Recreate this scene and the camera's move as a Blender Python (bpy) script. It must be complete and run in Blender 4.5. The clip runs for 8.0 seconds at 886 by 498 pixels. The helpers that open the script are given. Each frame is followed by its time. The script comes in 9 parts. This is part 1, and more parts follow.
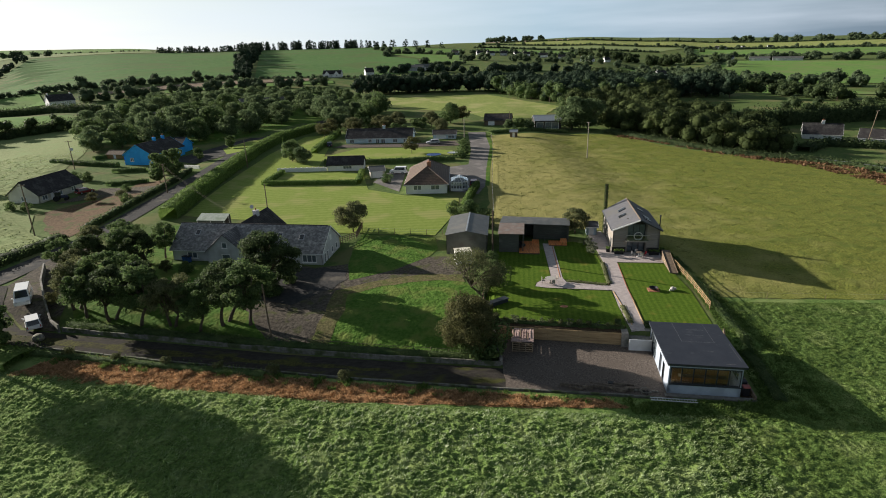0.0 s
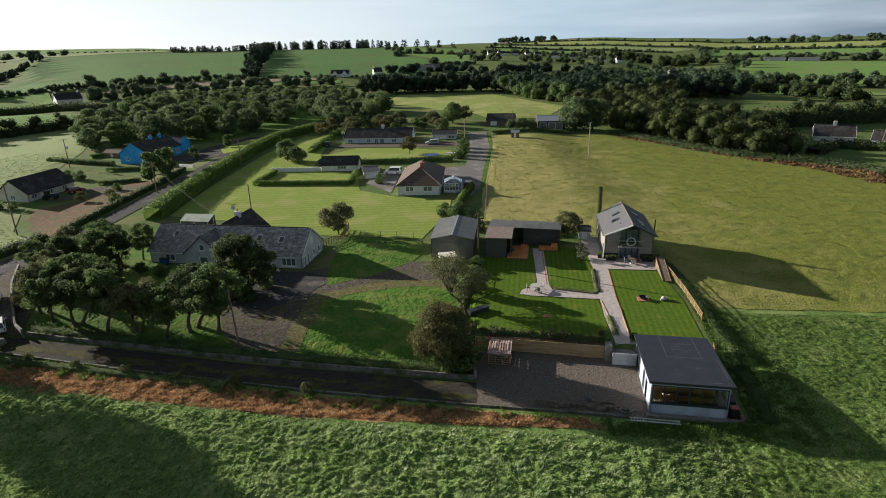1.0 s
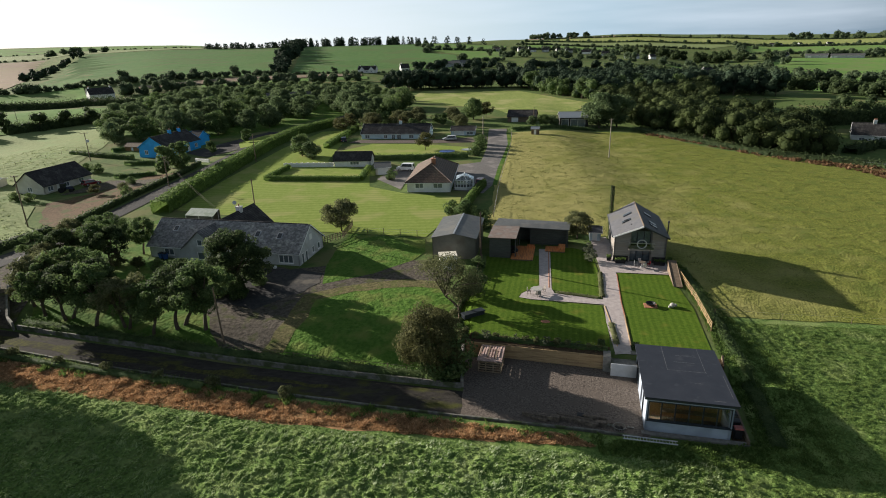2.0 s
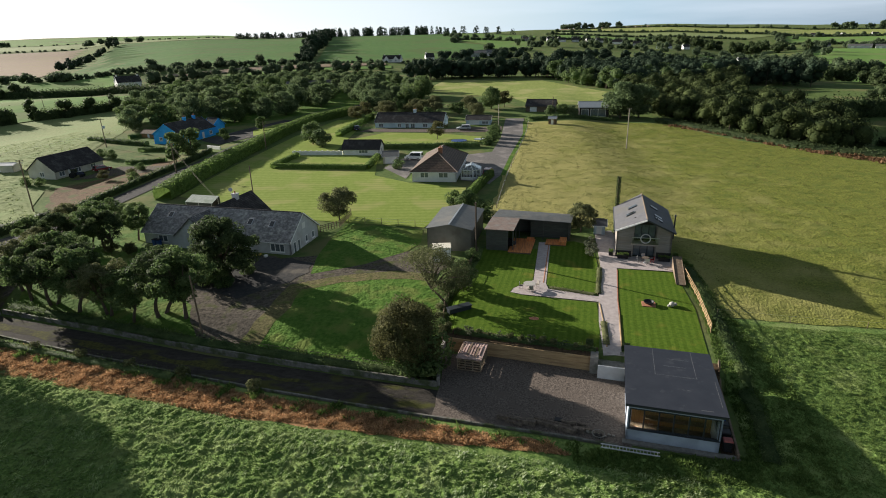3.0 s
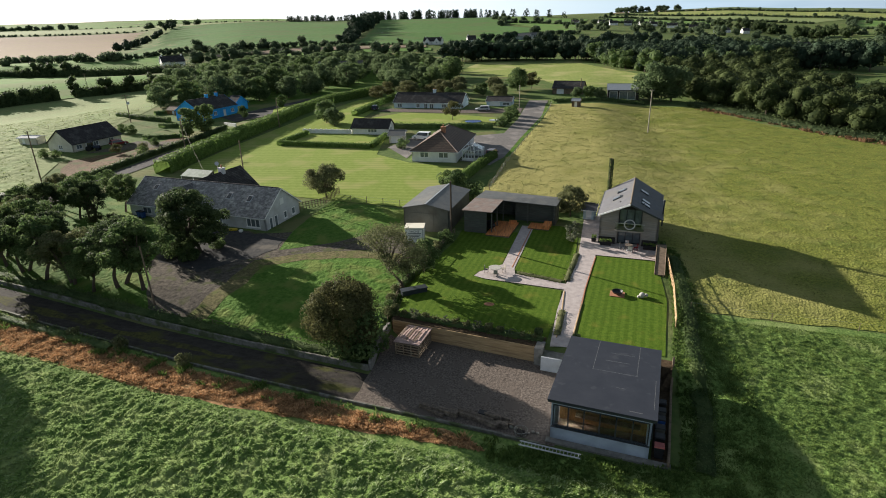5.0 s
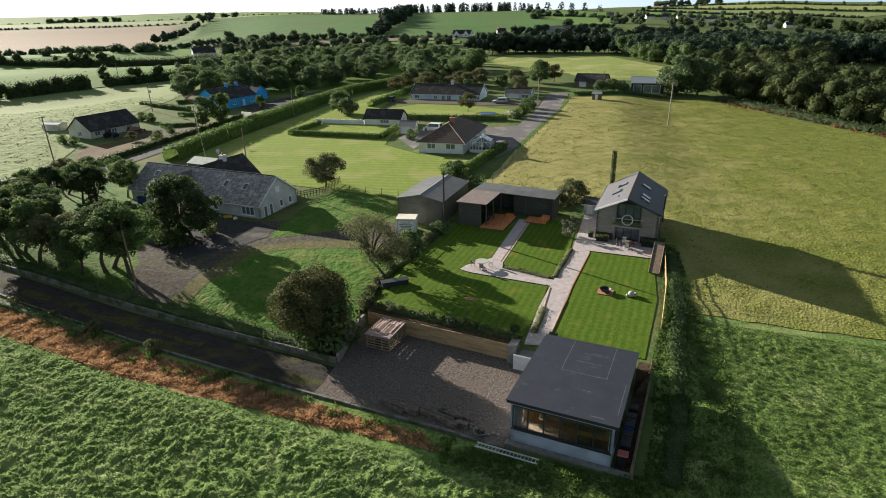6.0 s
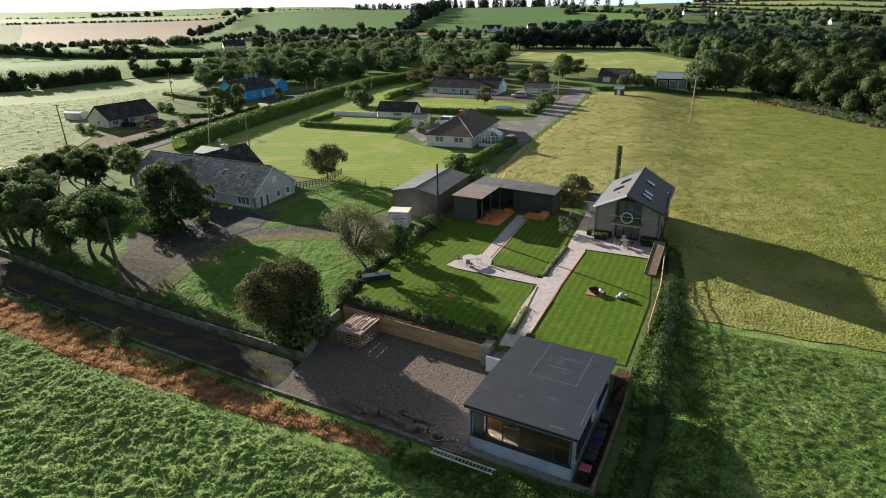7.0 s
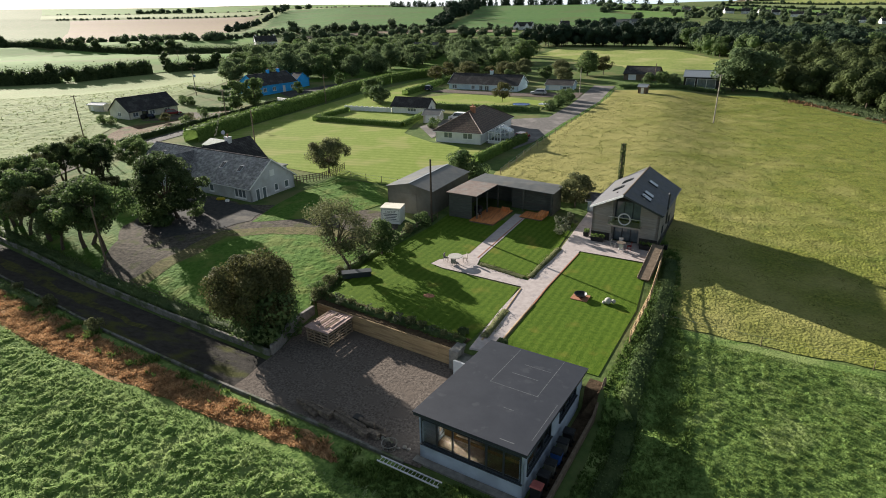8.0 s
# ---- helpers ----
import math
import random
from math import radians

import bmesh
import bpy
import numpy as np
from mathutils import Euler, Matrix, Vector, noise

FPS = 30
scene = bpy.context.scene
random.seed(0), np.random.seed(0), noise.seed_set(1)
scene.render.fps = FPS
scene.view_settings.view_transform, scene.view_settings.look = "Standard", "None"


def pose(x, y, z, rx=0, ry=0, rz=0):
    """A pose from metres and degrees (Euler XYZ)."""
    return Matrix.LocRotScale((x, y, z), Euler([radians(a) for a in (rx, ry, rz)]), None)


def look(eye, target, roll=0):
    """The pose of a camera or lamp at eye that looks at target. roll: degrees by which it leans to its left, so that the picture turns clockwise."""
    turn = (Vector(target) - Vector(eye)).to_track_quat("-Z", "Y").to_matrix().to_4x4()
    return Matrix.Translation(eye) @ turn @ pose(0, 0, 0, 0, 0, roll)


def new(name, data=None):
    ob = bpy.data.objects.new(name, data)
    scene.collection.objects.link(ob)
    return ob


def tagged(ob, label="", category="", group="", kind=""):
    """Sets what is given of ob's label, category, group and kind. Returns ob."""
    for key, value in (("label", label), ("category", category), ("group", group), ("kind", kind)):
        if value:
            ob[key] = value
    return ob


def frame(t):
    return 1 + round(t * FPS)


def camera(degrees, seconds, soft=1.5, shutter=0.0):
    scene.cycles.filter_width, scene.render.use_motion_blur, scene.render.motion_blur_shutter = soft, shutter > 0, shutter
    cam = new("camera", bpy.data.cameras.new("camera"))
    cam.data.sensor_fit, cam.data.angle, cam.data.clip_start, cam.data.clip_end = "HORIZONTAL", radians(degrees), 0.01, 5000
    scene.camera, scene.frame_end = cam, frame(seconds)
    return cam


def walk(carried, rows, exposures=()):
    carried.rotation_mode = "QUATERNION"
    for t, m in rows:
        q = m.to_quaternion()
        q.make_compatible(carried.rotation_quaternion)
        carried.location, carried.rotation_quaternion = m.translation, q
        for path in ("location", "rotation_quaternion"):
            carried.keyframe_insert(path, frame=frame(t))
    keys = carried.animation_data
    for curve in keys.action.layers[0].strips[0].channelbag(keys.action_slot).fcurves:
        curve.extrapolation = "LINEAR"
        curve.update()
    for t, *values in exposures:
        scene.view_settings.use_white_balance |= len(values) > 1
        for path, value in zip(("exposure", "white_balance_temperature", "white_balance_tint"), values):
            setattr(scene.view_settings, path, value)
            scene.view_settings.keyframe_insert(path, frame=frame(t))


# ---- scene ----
cam = camera(75.5, 8.0, 1.0)
PATH = [
    (0, (0.078, -0.834, 32.629), (0.08, 1.053, 31.965), -1.7),
    (0.5, (2.157, 0.886, 32.361), (2.144, 2.772, 31.698), -1.7),
    (1, (4.319, 2.723, 31.941), (4.281, 4.61, 31.279), -1.6),
    (1.5, (6.262, 4.319, 31.536), (6.178, 6.204, 30.874), -1.6),
    (3, (12.799, 9.289, 29.886), (12.568, 11.151, 29.192), -1.6),
    (3.5, (14.964, 10.444, 29.297), (14.703, 12.297, 28.592), -1.5),
    (4, (17.377, 11.503, 28.716), (17.083, 13.347, 28.0), -1.5),
    (4.5, (19.696, 12.477, 28.286), (19.359, 14.309, 27.559), -1.5),
    (6, (26.576, 16.402, 26.724), (26.089, 18.191, 25.973), -1.3),
    (6.5, (28.472, 17.996, 26.157), (27.938, 19.768, 25.399), -1.2),
    (7, (30.45, 19.744, 25.567), (29.866, 21.499, 24.807), -1.1),
    (7.5, (32.274, 21.307, 25.137), (31.644, 23.046, 24.375), -0.9),
    (8, (34.285, 23.16, 24.69), (33.601, 24.877, 23.926), -0.9),
]
walk(cam, [(t, look(eye, target, roll)) for t, eye, target, roll in PATH], ((0, 1.02), (3, 1.17), (8, 1.48)))

# ---- world, sun ----
SUN_WAY = Vector((-0.874, 0.486, math.tan(radians(15.0)))).normalized()
world = bpy.data.worlds.new("world")
scene.world = world
world.use_nodes = True
wn, wl = world.node_tree.nodes, world.node_tree.links
wn.clear()
sky = wn.new("ShaderNodeTexSky")
sky.sky_type, sky.sun_disc = "NISHITA", False
sky.sun_elevation, sky.sun_rotation = radians(15.0), math.atan2(SUN_WAY.x, SUN_WAY.y)
sky.air_density, sky.dust_density, sky.ozone_density = 1.0, 0.8, 1.5
w_co = wn.new("ShaderNodeTexCoord")
w_map = wn.new("ShaderNodeMapping")
w_map.inputs["Scale"].default_value = (1.2, 1.2, 11.0)
w_noise = wn.new("ShaderNodeTexNoise")
w_noise.inputs["Scale"].default_value, w_noise.inputs["Detail"].default_value = 1.7, 6.0
w_ramp = wn.new("ShaderNodeValToRGB")
w_ramp.color_ramp.elements[0].position, w_ramp.color_ramp.elements[1].position = 0.40, 0.62
w_mix = wn.new("ShaderNodeMix")
w_mix.data_type = "RGBA"
w_mix.inputs["B"].default_value = (7.0, 7.8, 8.9, 1)
w_scale = wn.new("ShaderNodeMath")
w_scale.operation = "MULTIPLY"
w_scale.inputs[1].default_value = 0.42
w_bg = wn.new("ShaderNodeBackground")
w_bg.inputs["Strength"].default_value = 0.056
w_out = wn.new("ShaderNodeOutputWorld")
wl.new(w_co.outputs["Generated"], w_map.inputs["Vector"])
wl.new(w_map.outputs["Vector"], w_noise.inputs["Vector"])
wl.new(w_noise.outputs["Fac"], w_ramp.inputs["Fac"])
wl.new(w_ramp.outputs["Color"], w_scale.inputs[0])
# hazy daylight: white towards the sun, slate-blue to its side, over the clear sky
w_dot = wn.new("ShaderNodeVectorMath")
w_dot.operation = "DOT_PRODUCT"
w_dot.inputs[1].default_value = SUN_WAY
w_haze = wn.new("ShaderNodeValToRGB")
# unseen sky opposite the sun is made paler to fill the shaded walls
w_haze.color_ramp.elements[0].position, w_haze.color_ramp.elements[0].color = 0.08, (0.37, 0.43, 0.49, 1)
w_haze.color_ramp.elements[1].position, w_haze.color_ramp.elements[1].color = 0.95, (0.86, 0.92, 0.93, 1)
for spot, tone in ((0.42, (0.12, 0.185, 0.27, 1)), (0.66, (0.36, 0.51, 0.65, 1))):
    w_haze.color_ramp.elements.new(spot).color = tone
w_half = wn.new("ShaderNodeMapRange")
w_half.inputs["From Min"].default_value = -1.0
w_gain = wn.new("ShaderNodeVectorMath")
w_gain.operation = "SCALE"
w_base = wn.new("ShaderNodeMix")
w_base.data_type = "RGBA"
w_base.inputs["Factor"].default_value = 0.82
wl.new(w_co.outputs["Generated"], w_dot.inputs[0])
wl.new(w_dot.outputs["Value"], w_half.inputs["Value"])
wl.new(w_half.outputs["Result"], w_haze.inputs["Fac"])
# the haze is thick at the horizon and thin overhead
w_sep = wn.new("ShaderNodeSeparateXYZ")
w_up = wn.new("ShaderNodeMapRange")
w_up.inputs["From Max"].default_value = 0.40
w_up.inputs["To Min"].default_value, w_up.inputs["To Max"].default_value = 11.5, 2.7
wl.new(w_co.outputs["Generated"], w_sep.inputs["Vector"])
wl.new(w_sep.outputs["Z"], w_up.inputs["Value"])
w_thin = wn.new("ShaderNodeMapRange")
w_thin.inputs["From Max"].default_value = 0.40
w_thin.inputs["To Min"].default_value, w_thin.inputs["To Max"].default_value = 1.0, 0.2
w_cover = wn.new("ShaderNodeMath")
w_cover.operation = "MULTIPLY"
wl.new(w_sep.outputs["Z"], w_thin.inputs["Value"])
wl.new(w_thin.outputs["Result"], w_cover.inputs[0])
wl.new(w_scale.outputs["Value"], w_cover.inputs[1])
wl.new(w_cover.outputs["Value"], w_mix.inputs["Factor"])
wl.new(w_up.outputs["Result"], w_gain.inputs["Scale"])
wl.new(w_haze.outputs["Color"], w_gain.inputs[0])
wl.new(sky.outputs["Color"], w_base.inputs["A"])
wl.new(w_gain.outputs["Vector"], w_base.inputs["B"])
wl.new(w_base.outputs["Result"], w_mix.inputs["A"])
wl.new(w_mix.outputs["Result"], w_bg.inputs["Color"])
wl.new(w_bg.outputs["Background"], w_out.inputs["Surface"])

sun_data = bpy.data.lights.new("sun", "SUN")
sun_data.energy, sun_data.angle, sun_data.color = 5.0, radians(0.6), (0.98, 0.90, 0.80)
sun = new("sun", sun_data)
sun.matrix_world = Matrix.Translation((-200, 150, 120)) @ SUN_WAY.to_track_quat("Z", "Y").to_matrix().to_4x4()


# ---- materials ----
def surface(name, c1, c2, size=1.0, rough=0.8, c3=None, size3=12.0, bump=0.0, bump_size=0.0, metal=0.0, per_piece=0.0, stretch=None, cover=0.5, gloss=0.3, edge=0.12):
    """Two colours mottled at one size (metres), a third in patches of a larger size, and relief."""
    m = bpy.data.materials.new(name)
    m.use_nodes = True
    n, l = m.node_tree.nodes, m.node_tree.links
    b = n["Principled BSDF"]
    b.inputs["Roughness"].default_value, b.inputs["Metallic"].default_value = rough, metal
    b.inputs["Specular IOR Level"].default_value = gloss
    g = n.new("ShaderNodeNewGeometry")
    co = g.outputs["Position"]
    if stretch:
        mp = n.new("ShaderNodeMapping")
        mp.inputs["Rotation"].default_value = (0, 0, stretch[3] if len(stretch) > 3 else 0)
        mp.inputs["Scale"].default_value = stretch[:3]
        l.new(co, mp.inputs["Vector"])
        co = mp.outputs["Vector"]
    t1 = n.new("ShaderNodeTexNoise")
    t1.inputs["Scale"].default_value, t1.inputs["Detail"].default_value, t1.inputs["Roughness"].default_value = 1.0 / size, 6.0, 0.65
    l.new(co, t1.inputs["Vector"])
    r1 = n.new("ShaderNodeValToRGB")
    r1.color_ramp.elements[0].position, r1.color_ramp.elements[1].position = 0.34, 0.66
    r1.color_ramp.elements[0].color, r1.color_ramp.elements[1].color = (*c1, 1), (*c2, 1)
    l.new(t1.outputs["Fac"], r1.inputs["Fac"])
    colour = r1.outputs["Color"]
    if c3:
        t2 = n.new("ShaderNodeTexNoise")
        t2.inputs["Scale"].default_value, t2.inputs["Detail"].default_value = 1.0 / size3, 5.0
        l.new(co, t2.inputs["Vector"])
        r2 = n.new("ShaderNodeValToRGB")
        r2.color_ramp.elements[0].position, r2.color_ramp.elements[1].position = cover, cover + edge
        l.new(t2.outputs["Fac"], r2.inputs["Fac"])
        mx = n.new("ShaderNodeMix")
        mx.data_type = "RGBA"
        mx.inputs["B"].default_value = (*c3, 1)
        l.new(r2.outputs["Color"], mx.inputs["Factor"])
        l.new(colour, mx.inputs["A"])
        colour = mx.outputs["Result"]
    if per_piece:
        hs = n.new("ShaderNodeHueSaturation")
        ma = n.new("ShaderNodeMapRange")
        ma.inputs["To Min"].default_value, ma.inputs["To Max"].default_value = 1 - per_piece, 1 + per_piece
        l.new(g.outputs["Random Per Island"], ma.inputs["Value"])
        l.new(ma.outputs["Result"], hs.inputs["Value"])
        l.new(colour, hs.inputs["Color"])
        colour = hs.outputs["Color"]
    l.new(colour, b.inputs["Base Color"])
    if bump:
        t3 = n.new("ShaderNodeTexNoise")
        t3.inputs["Scale"].default_value, t3.inputs["Detail"].default_value = 1.0 / (bump_size or size), 5.0
        l.new(co, t3.inputs["Vector"])
        bp = n.new("ShaderNodeBump")
        bp.inputs["Strength"].default_value, bp.inputs["Distance"].default_value = 1.0, bump
        l.new(t3.outputs["Fac"], bp.inputs["Height"])
        l.new(bp.outputs["Normal"], b.inputs["Normal"])
    return m


def graded(m, colour, x_full, x_none, size, strength=1.0):
    """A second turf that takes over along x with a ragged front: the dry end of a pasture."""
    n, l = m.node_tree.nodes, m.node_tree.links
    b = n["Principled BSDF"]
    source = b.inputs["Base Color"].links[0].from_socket
    g, sp, tx, ad, mr, mx = (n.new("ShaderNode" + k) for k in ("NewGeometry", "SeparateXYZ", "TexNoise", "Math", "MapRange", "Mix"))
    tx.inputs["Scale"].default_value, tx.inputs["Detail"].default_value = 1.0 / size, 6.0
    ad.operation = "MULTIPLY_ADD"
    ad.inputs[1].default_value = 2.2 * abs(x_none - x_full)
    mr.inputs["From Min"].default_value, mr.inputs["From Max"].default_value = x_none + 1.1 * abs(x_none - x_full), x_full + 1.1 * abs(x_none - x_full)
    mr.inputs["To Max"].default_value = strength
    mx.data_type = "RGBA"
    mx.inputs["B"].default_value = (*colour, 1)
    l.new(g.outputs["Position"], sp.inputs["Vector"])
    l.new(g.outputs["Position"], tx.inputs["Vector"])
    l.new(tx.outputs["Fac"], ad.inputs[0])
    l.new(sp.outputs["X"], ad.inputs[2])
    l.new(ad.outputs["Value"], mr.inputs["Value"])
    l.new(mr.outputs["Result"], mx.inputs["Factor"])
    l.new(source, mx.inputs["A"])
    l.new(mx.outputs["Result"], b.inputs["Base Color"])
    return m


def striped(m, c_mul, width, turn, strength=0.35, sharp=0.3):
    """Mowing bands, or courses, across a surface: the colour is multiplied in every second band."""
    n, l = m.node_tree.nodes, m.node_tree.links
    b = n["Principled BSDF"]
    link = b.inputs["Base Color"].links[0]
    source = link.from_socket
    g = n.new("ShaderNodeNewGeometry")
    mp = n.new("ShaderNodeMapping")
    mp.inputs["Rotation"].default_value = (0, 0, turn)
    l.new(g.outputs["Position"], mp.inputs["Vector"])
    w = n.new("ShaderNodeTexWave")
    w.wave_type, w.bands_direction, w.wave_profile = "BANDS", "X", "SIN"
    w.inputs["Scale"].default_value = 0.314 / width
    w.inputs["Distortion"].default_value, w.inputs["Detail"].default_value, w.inputs["Detail Scale"].default_value = 0.6, 2.0, 0.6
    l.new(mp.outputs["Vector"], w.inputs["Vector"])
    r = n.new("ShaderNodeValToRGB")
    r.color_ramp.elements[0].position, r.color_ramp.elements[1].position = 0.5 - sharp, 0.5 + sharp
    l.new(w.outputs["Fac"], r.inputs["Fac"])
    sc = n.new("ShaderNodeMath")
    sc.operation = "MULTIPLY"
    sc.inputs[1].default_value = strength
    l.new(r.outputs["Color"], sc.inputs[0])
    mx = n.new("ShaderNodeMix")
    mx.data_type, mx.blend_type = "RGBA", "MULTIPLY"
    mx.inputs["B"].default_value = (*c_mul, 1)
    l.new(sc.outputs["Value"], mx.inputs["Factor"])
    l.new(source, mx.inputs["A"])
    l.new(mx.outputs["Result"], b.inputs["Base Color"])
    return m


def coursed(m, rows, across, joint=(0.32, 0.32, 0.32)):
    """Slates, tiles or blocks as a brick pattern over a surface's own height and length, in the object's space."""
    n, l = m.node_tree.nodes, m.node_tree.links
    b = n["Principled BSDF"]
    source = b.inputs["Base Color"].links[0].from_socket
    tc = n.new("ShaderNodeTexCoord")
    sp, ad, mp = n.new("ShaderNodeSeparateXYZ"), n.new("ShaderNodeMath"), n.new("ShaderNodeCombineXYZ")
    l.new(tc.outputs["Object"], sp.inputs["Vector"])
    l.new(sp.outputs["X"], ad.inputs[0])
    l.new(sp.outputs["Y"], ad.inputs[1])
    l.new(ad.outputs["Value"], mp.inputs["X"])
    l.new(sp.outputs["Z"], mp.inputs["Y"])
    bk = n.new("ShaderNodeTexBrick")
    bk.inputs["Scale"].default_value = 1.0
    bk.inputs["Brick Width"].default_value, bk.inputs["Row Height"].default_value = across, rows
    bk.inputs["Mortar Size"].default_value = 0.03
    bk.inputs["Color1"].default_value, bk.inputs["Color2"].default_value, bk.inputs["Mortar"].default_value = (1, 1, 1, 1), (0.62, 0.62, 0.62, 1), (*joint, 1)
    l.new(mp.outputs["Vector"], bk.inputs["Vector"])
    mx = n.new("ShaderNodeMix")
    mx.data_type, mx.blend_type = "RGBA", "MULTIPLY"
    mx.inputs["Factor"].default_value = 1.0
    l.new(source, mx.inputs["A"])
    l.new(bk.outputs["Color"], mx.inputs["B"])
    l.new(mx.outputs["Result"], b.inputs["Base Color"])
    return m


def leafy(name, c1, c2, glow=0.35, rough=0.8, size=2.0, gloss=0.06):
    """Foliage: mottled, each leaf a little different, letting some light through."""
    m = surface(name, c1, c2, size=size, rough=rough, per_piece=0.3, gloss=gloss)
    n, l = m.node_tree.nodes, m.node_tree.links
    b = n["Principled BSDF"]
    tr = n.new("ShaderNodeBsdfTranslucent")
    mix = n.new("ShaderNodeMixShader")
    mix.inputs["Fac"].default_value = glow
    l.new(b.inputs["Base Color"].links[0].from_socket, tr.inputs["Color"])
    l.new(b.outputs["BSDF"], mix.inputs[1])
    l.new(tr.outputs["BSDF"], mix.inputs[2])
    l.new(mix.outputs["Shader"], n["Material Output"].inputs["Surface"])
    return m


def glass(name, tint=(0.9, 0.95, 0.95)):
    m = bpy.data.materials.new(name)
    m.use_nodes = True
    b = m.node_tree.nodes["Principled BSDF"]
    b.inputs["Base Color"].default_value = (*tint, 1)
    b.inputs["Roughness"].default_value, b.inputs["Transmission Weight"].default_value, b.inputs["IOR"].default_value = 0.02, 1.0, 1.45
    return m


M_LAND = surface("pasture", (0.0728, 0.1187, 0.0383), (0.1248, 0.1662, 0.05497), 1.1, 0.95, (0.156, 0.1615, 0.06934), 9.0, bump=0.12, bump_size=0.8, cover=0.5, gloss=0.03)
M_HAYFIELD = graded(surface("dry_pasture", (0.095, 0.12, 0.026), (0.23, 0.245, 0.055), 0.3, 0.95, (0.115, 0.15, 0.035), 4.0, bump=0.2, bump_size=0.25, cover=0.5, edge=0.25, gloss=0.04), (0.36, 0.325, 0.13), 18.0, 60.0, 7.0, 0.75)
M_LUSH = surface("lush_grass", (0.06, 0.115, 0.028), (0.195, 0.28, 0.08), 0.28, 0.9, (0.215, 0.275, 0.095), 3.0, bump=0.10, bump_size=0.14, cover=0.52, gloss=0.04)
M_DEWY = surface("dewy_grass", (0.1508, 0.1947, 0.07475), (0.2548, 0.2898, 0.1265), 0.9, 0.95, (0.1976, 0.2565, 0.1035), 8.0, bump=0.08, bump_size=0.8, gloss=0.04)
M_LAWN = striped(surface("mown_lawn", (0.063, 0.1152, 0.01312), (0.108, 0.1665, 0.02132), 0.35, 0.9, (0.1485, 0.162, 0.02788), 2.5, bump=0.04, bump_size=0.15, cover=0.60, gloss=0.04), (0.6, 0.7, 0.55), 0.75, radians(8), 0.5, 0.25)
M_ROUGHLAWN = surface("rough_lawn", (0.05, 0.115, 0.018), (0.105, 0.185, 0.035), 0.5, 0.9, (0.13, 0.175, 0.042), 3.0, bump=0.16, bump_size=0.45, gloss=0.04)
M_BIGLAWN = striped(surface("wide_lawn", (0.2, 0.26, 0.06), (0.265, 0.32, 0.085), 0.8, 0.9, (0.30, 0.315, 0.11), 7.0, bump=0.03, bump_size=0.3, gloss=0.02), (0.74, 0.82, 0.7), 1.6, radians(86), 0.6, 0.25)
M_HILLFIELD = striped(surface("hill_field", (0.078, 0.1568, 0.05164), (0.1196, 0.2042, 0.06819), 9.0, 0.95, (0.1144, 0.1615, 0.06359), 60.0, bump=0.2, bump_size=4.0, gloss=0.02), (0.75, 0.85, 0.75), 7.0, radians(20), 0.4, 0.4)
M_BRIGHTFIELD = surface("bright_field", (0.115, 0.215, 0.06), (0.165, 0.265, 0.075), 8.0, 0.95, (0.17, 0.22, 0.085), 40.0, bump=0.2, bump_size=3.0, gloss=0.02)
M_STUBBLE = striped(surface("stubble", (0.26, 0.2, 0.145), (0.34, 0.265, 0.2), 6.0, 0.95, (0.3, 0.25, 0.16), 50.0, bump=0.2, bump_size=2.0, gloss=0.025), (0.8, 0.78, 0.75), 5.0, radians(-30), 0.4, 0.4)
M_ASPHALT = surface("asphalt", (0.0408, 0.042, 0.0444), (0.072, 0.0696, 0.066), 0.5, 0.85, (0.132, 0.12, 0.102), 3.5, bump=0.015, bump_size=0.08, cover=0.55, gloss=0.04)
M_LANE = surface("worn_lane", (0.0336, 0.0312, 0.0276), (0.06, 0.054, 0.048), 0.4, 0.9, (0.072, 0.0744, 0.0264), 2.0, bump=0.05, bump_size=0.15, cover=0.55, stretch=(0.5, 1.0, 1, radians(11)), gloss=0.04)
M_GRAVEL = surface("gravel", (0.07, 0.058, 0.05), (0.2, 0.168, 0.145), 0.16, 0.95, (0.135, 0.112, 0.096), 1.5, bump=0.05, bump_size=0.22, gloss=0.04)
M_DIRT = surface("dirt_drive", (0.045, 0.04, 0.034), (0.15, 0.13, 0.105), 0.45, 0.95, (0.085, 0.1, 0.032), 1.6, bump=0.05, bump_size=0.3, cover=0.53, edge=0.2, gloss=0.04)
M_CONCRETE = surface("concrete", (0.17, 0.16, 0.145), (0.27, 0.255, 0.23), 0.35, 0.9, (0.12, 0.125, 0.095), 1.5, bump=0.01, bump_size=0.1)
M_PATH = surface("paving", (0.36, 0.31, 0.295), (0.48, 0.425, 0.41), 0.6, 0.75, (0.30, 0.27, 0.275), 0.7, bump=0.015, bump_size=0.2, cover=0.58, edge=0.12)
M_BRICKEDGE = surface("brick_edging", (0.30, 0.13, 0.07), (0.42, 0.2, 0.12), 0.2, 0.9, bump=0.01)
M_TARMAC = surface("pale_tarmac", (0.13, 0.122, 0.118), (0.20, 0.19, 0.18), 0.5, 0.9, (0.24, 0.22, 0.21), 3.0, bump=0.01, bump_size=0.1, gloss=0.04)
M_SOIL = surface("soil", (0.05, 0.035, 0.022), (0.10, 0.07, 0.045), 0.3, 0.95, bump=0.06, bump_size=0.3, gloss=0.04)
M_BRACKEN = surface("dead_bracken", (0.22, 0.125, 0.06), (0.42, 0.26, 0.13), 0.4, 0.95, (0.16, 0.12, 0.05), 1.2, bump=0.1, bump_size=0.35, gloss=0.04)
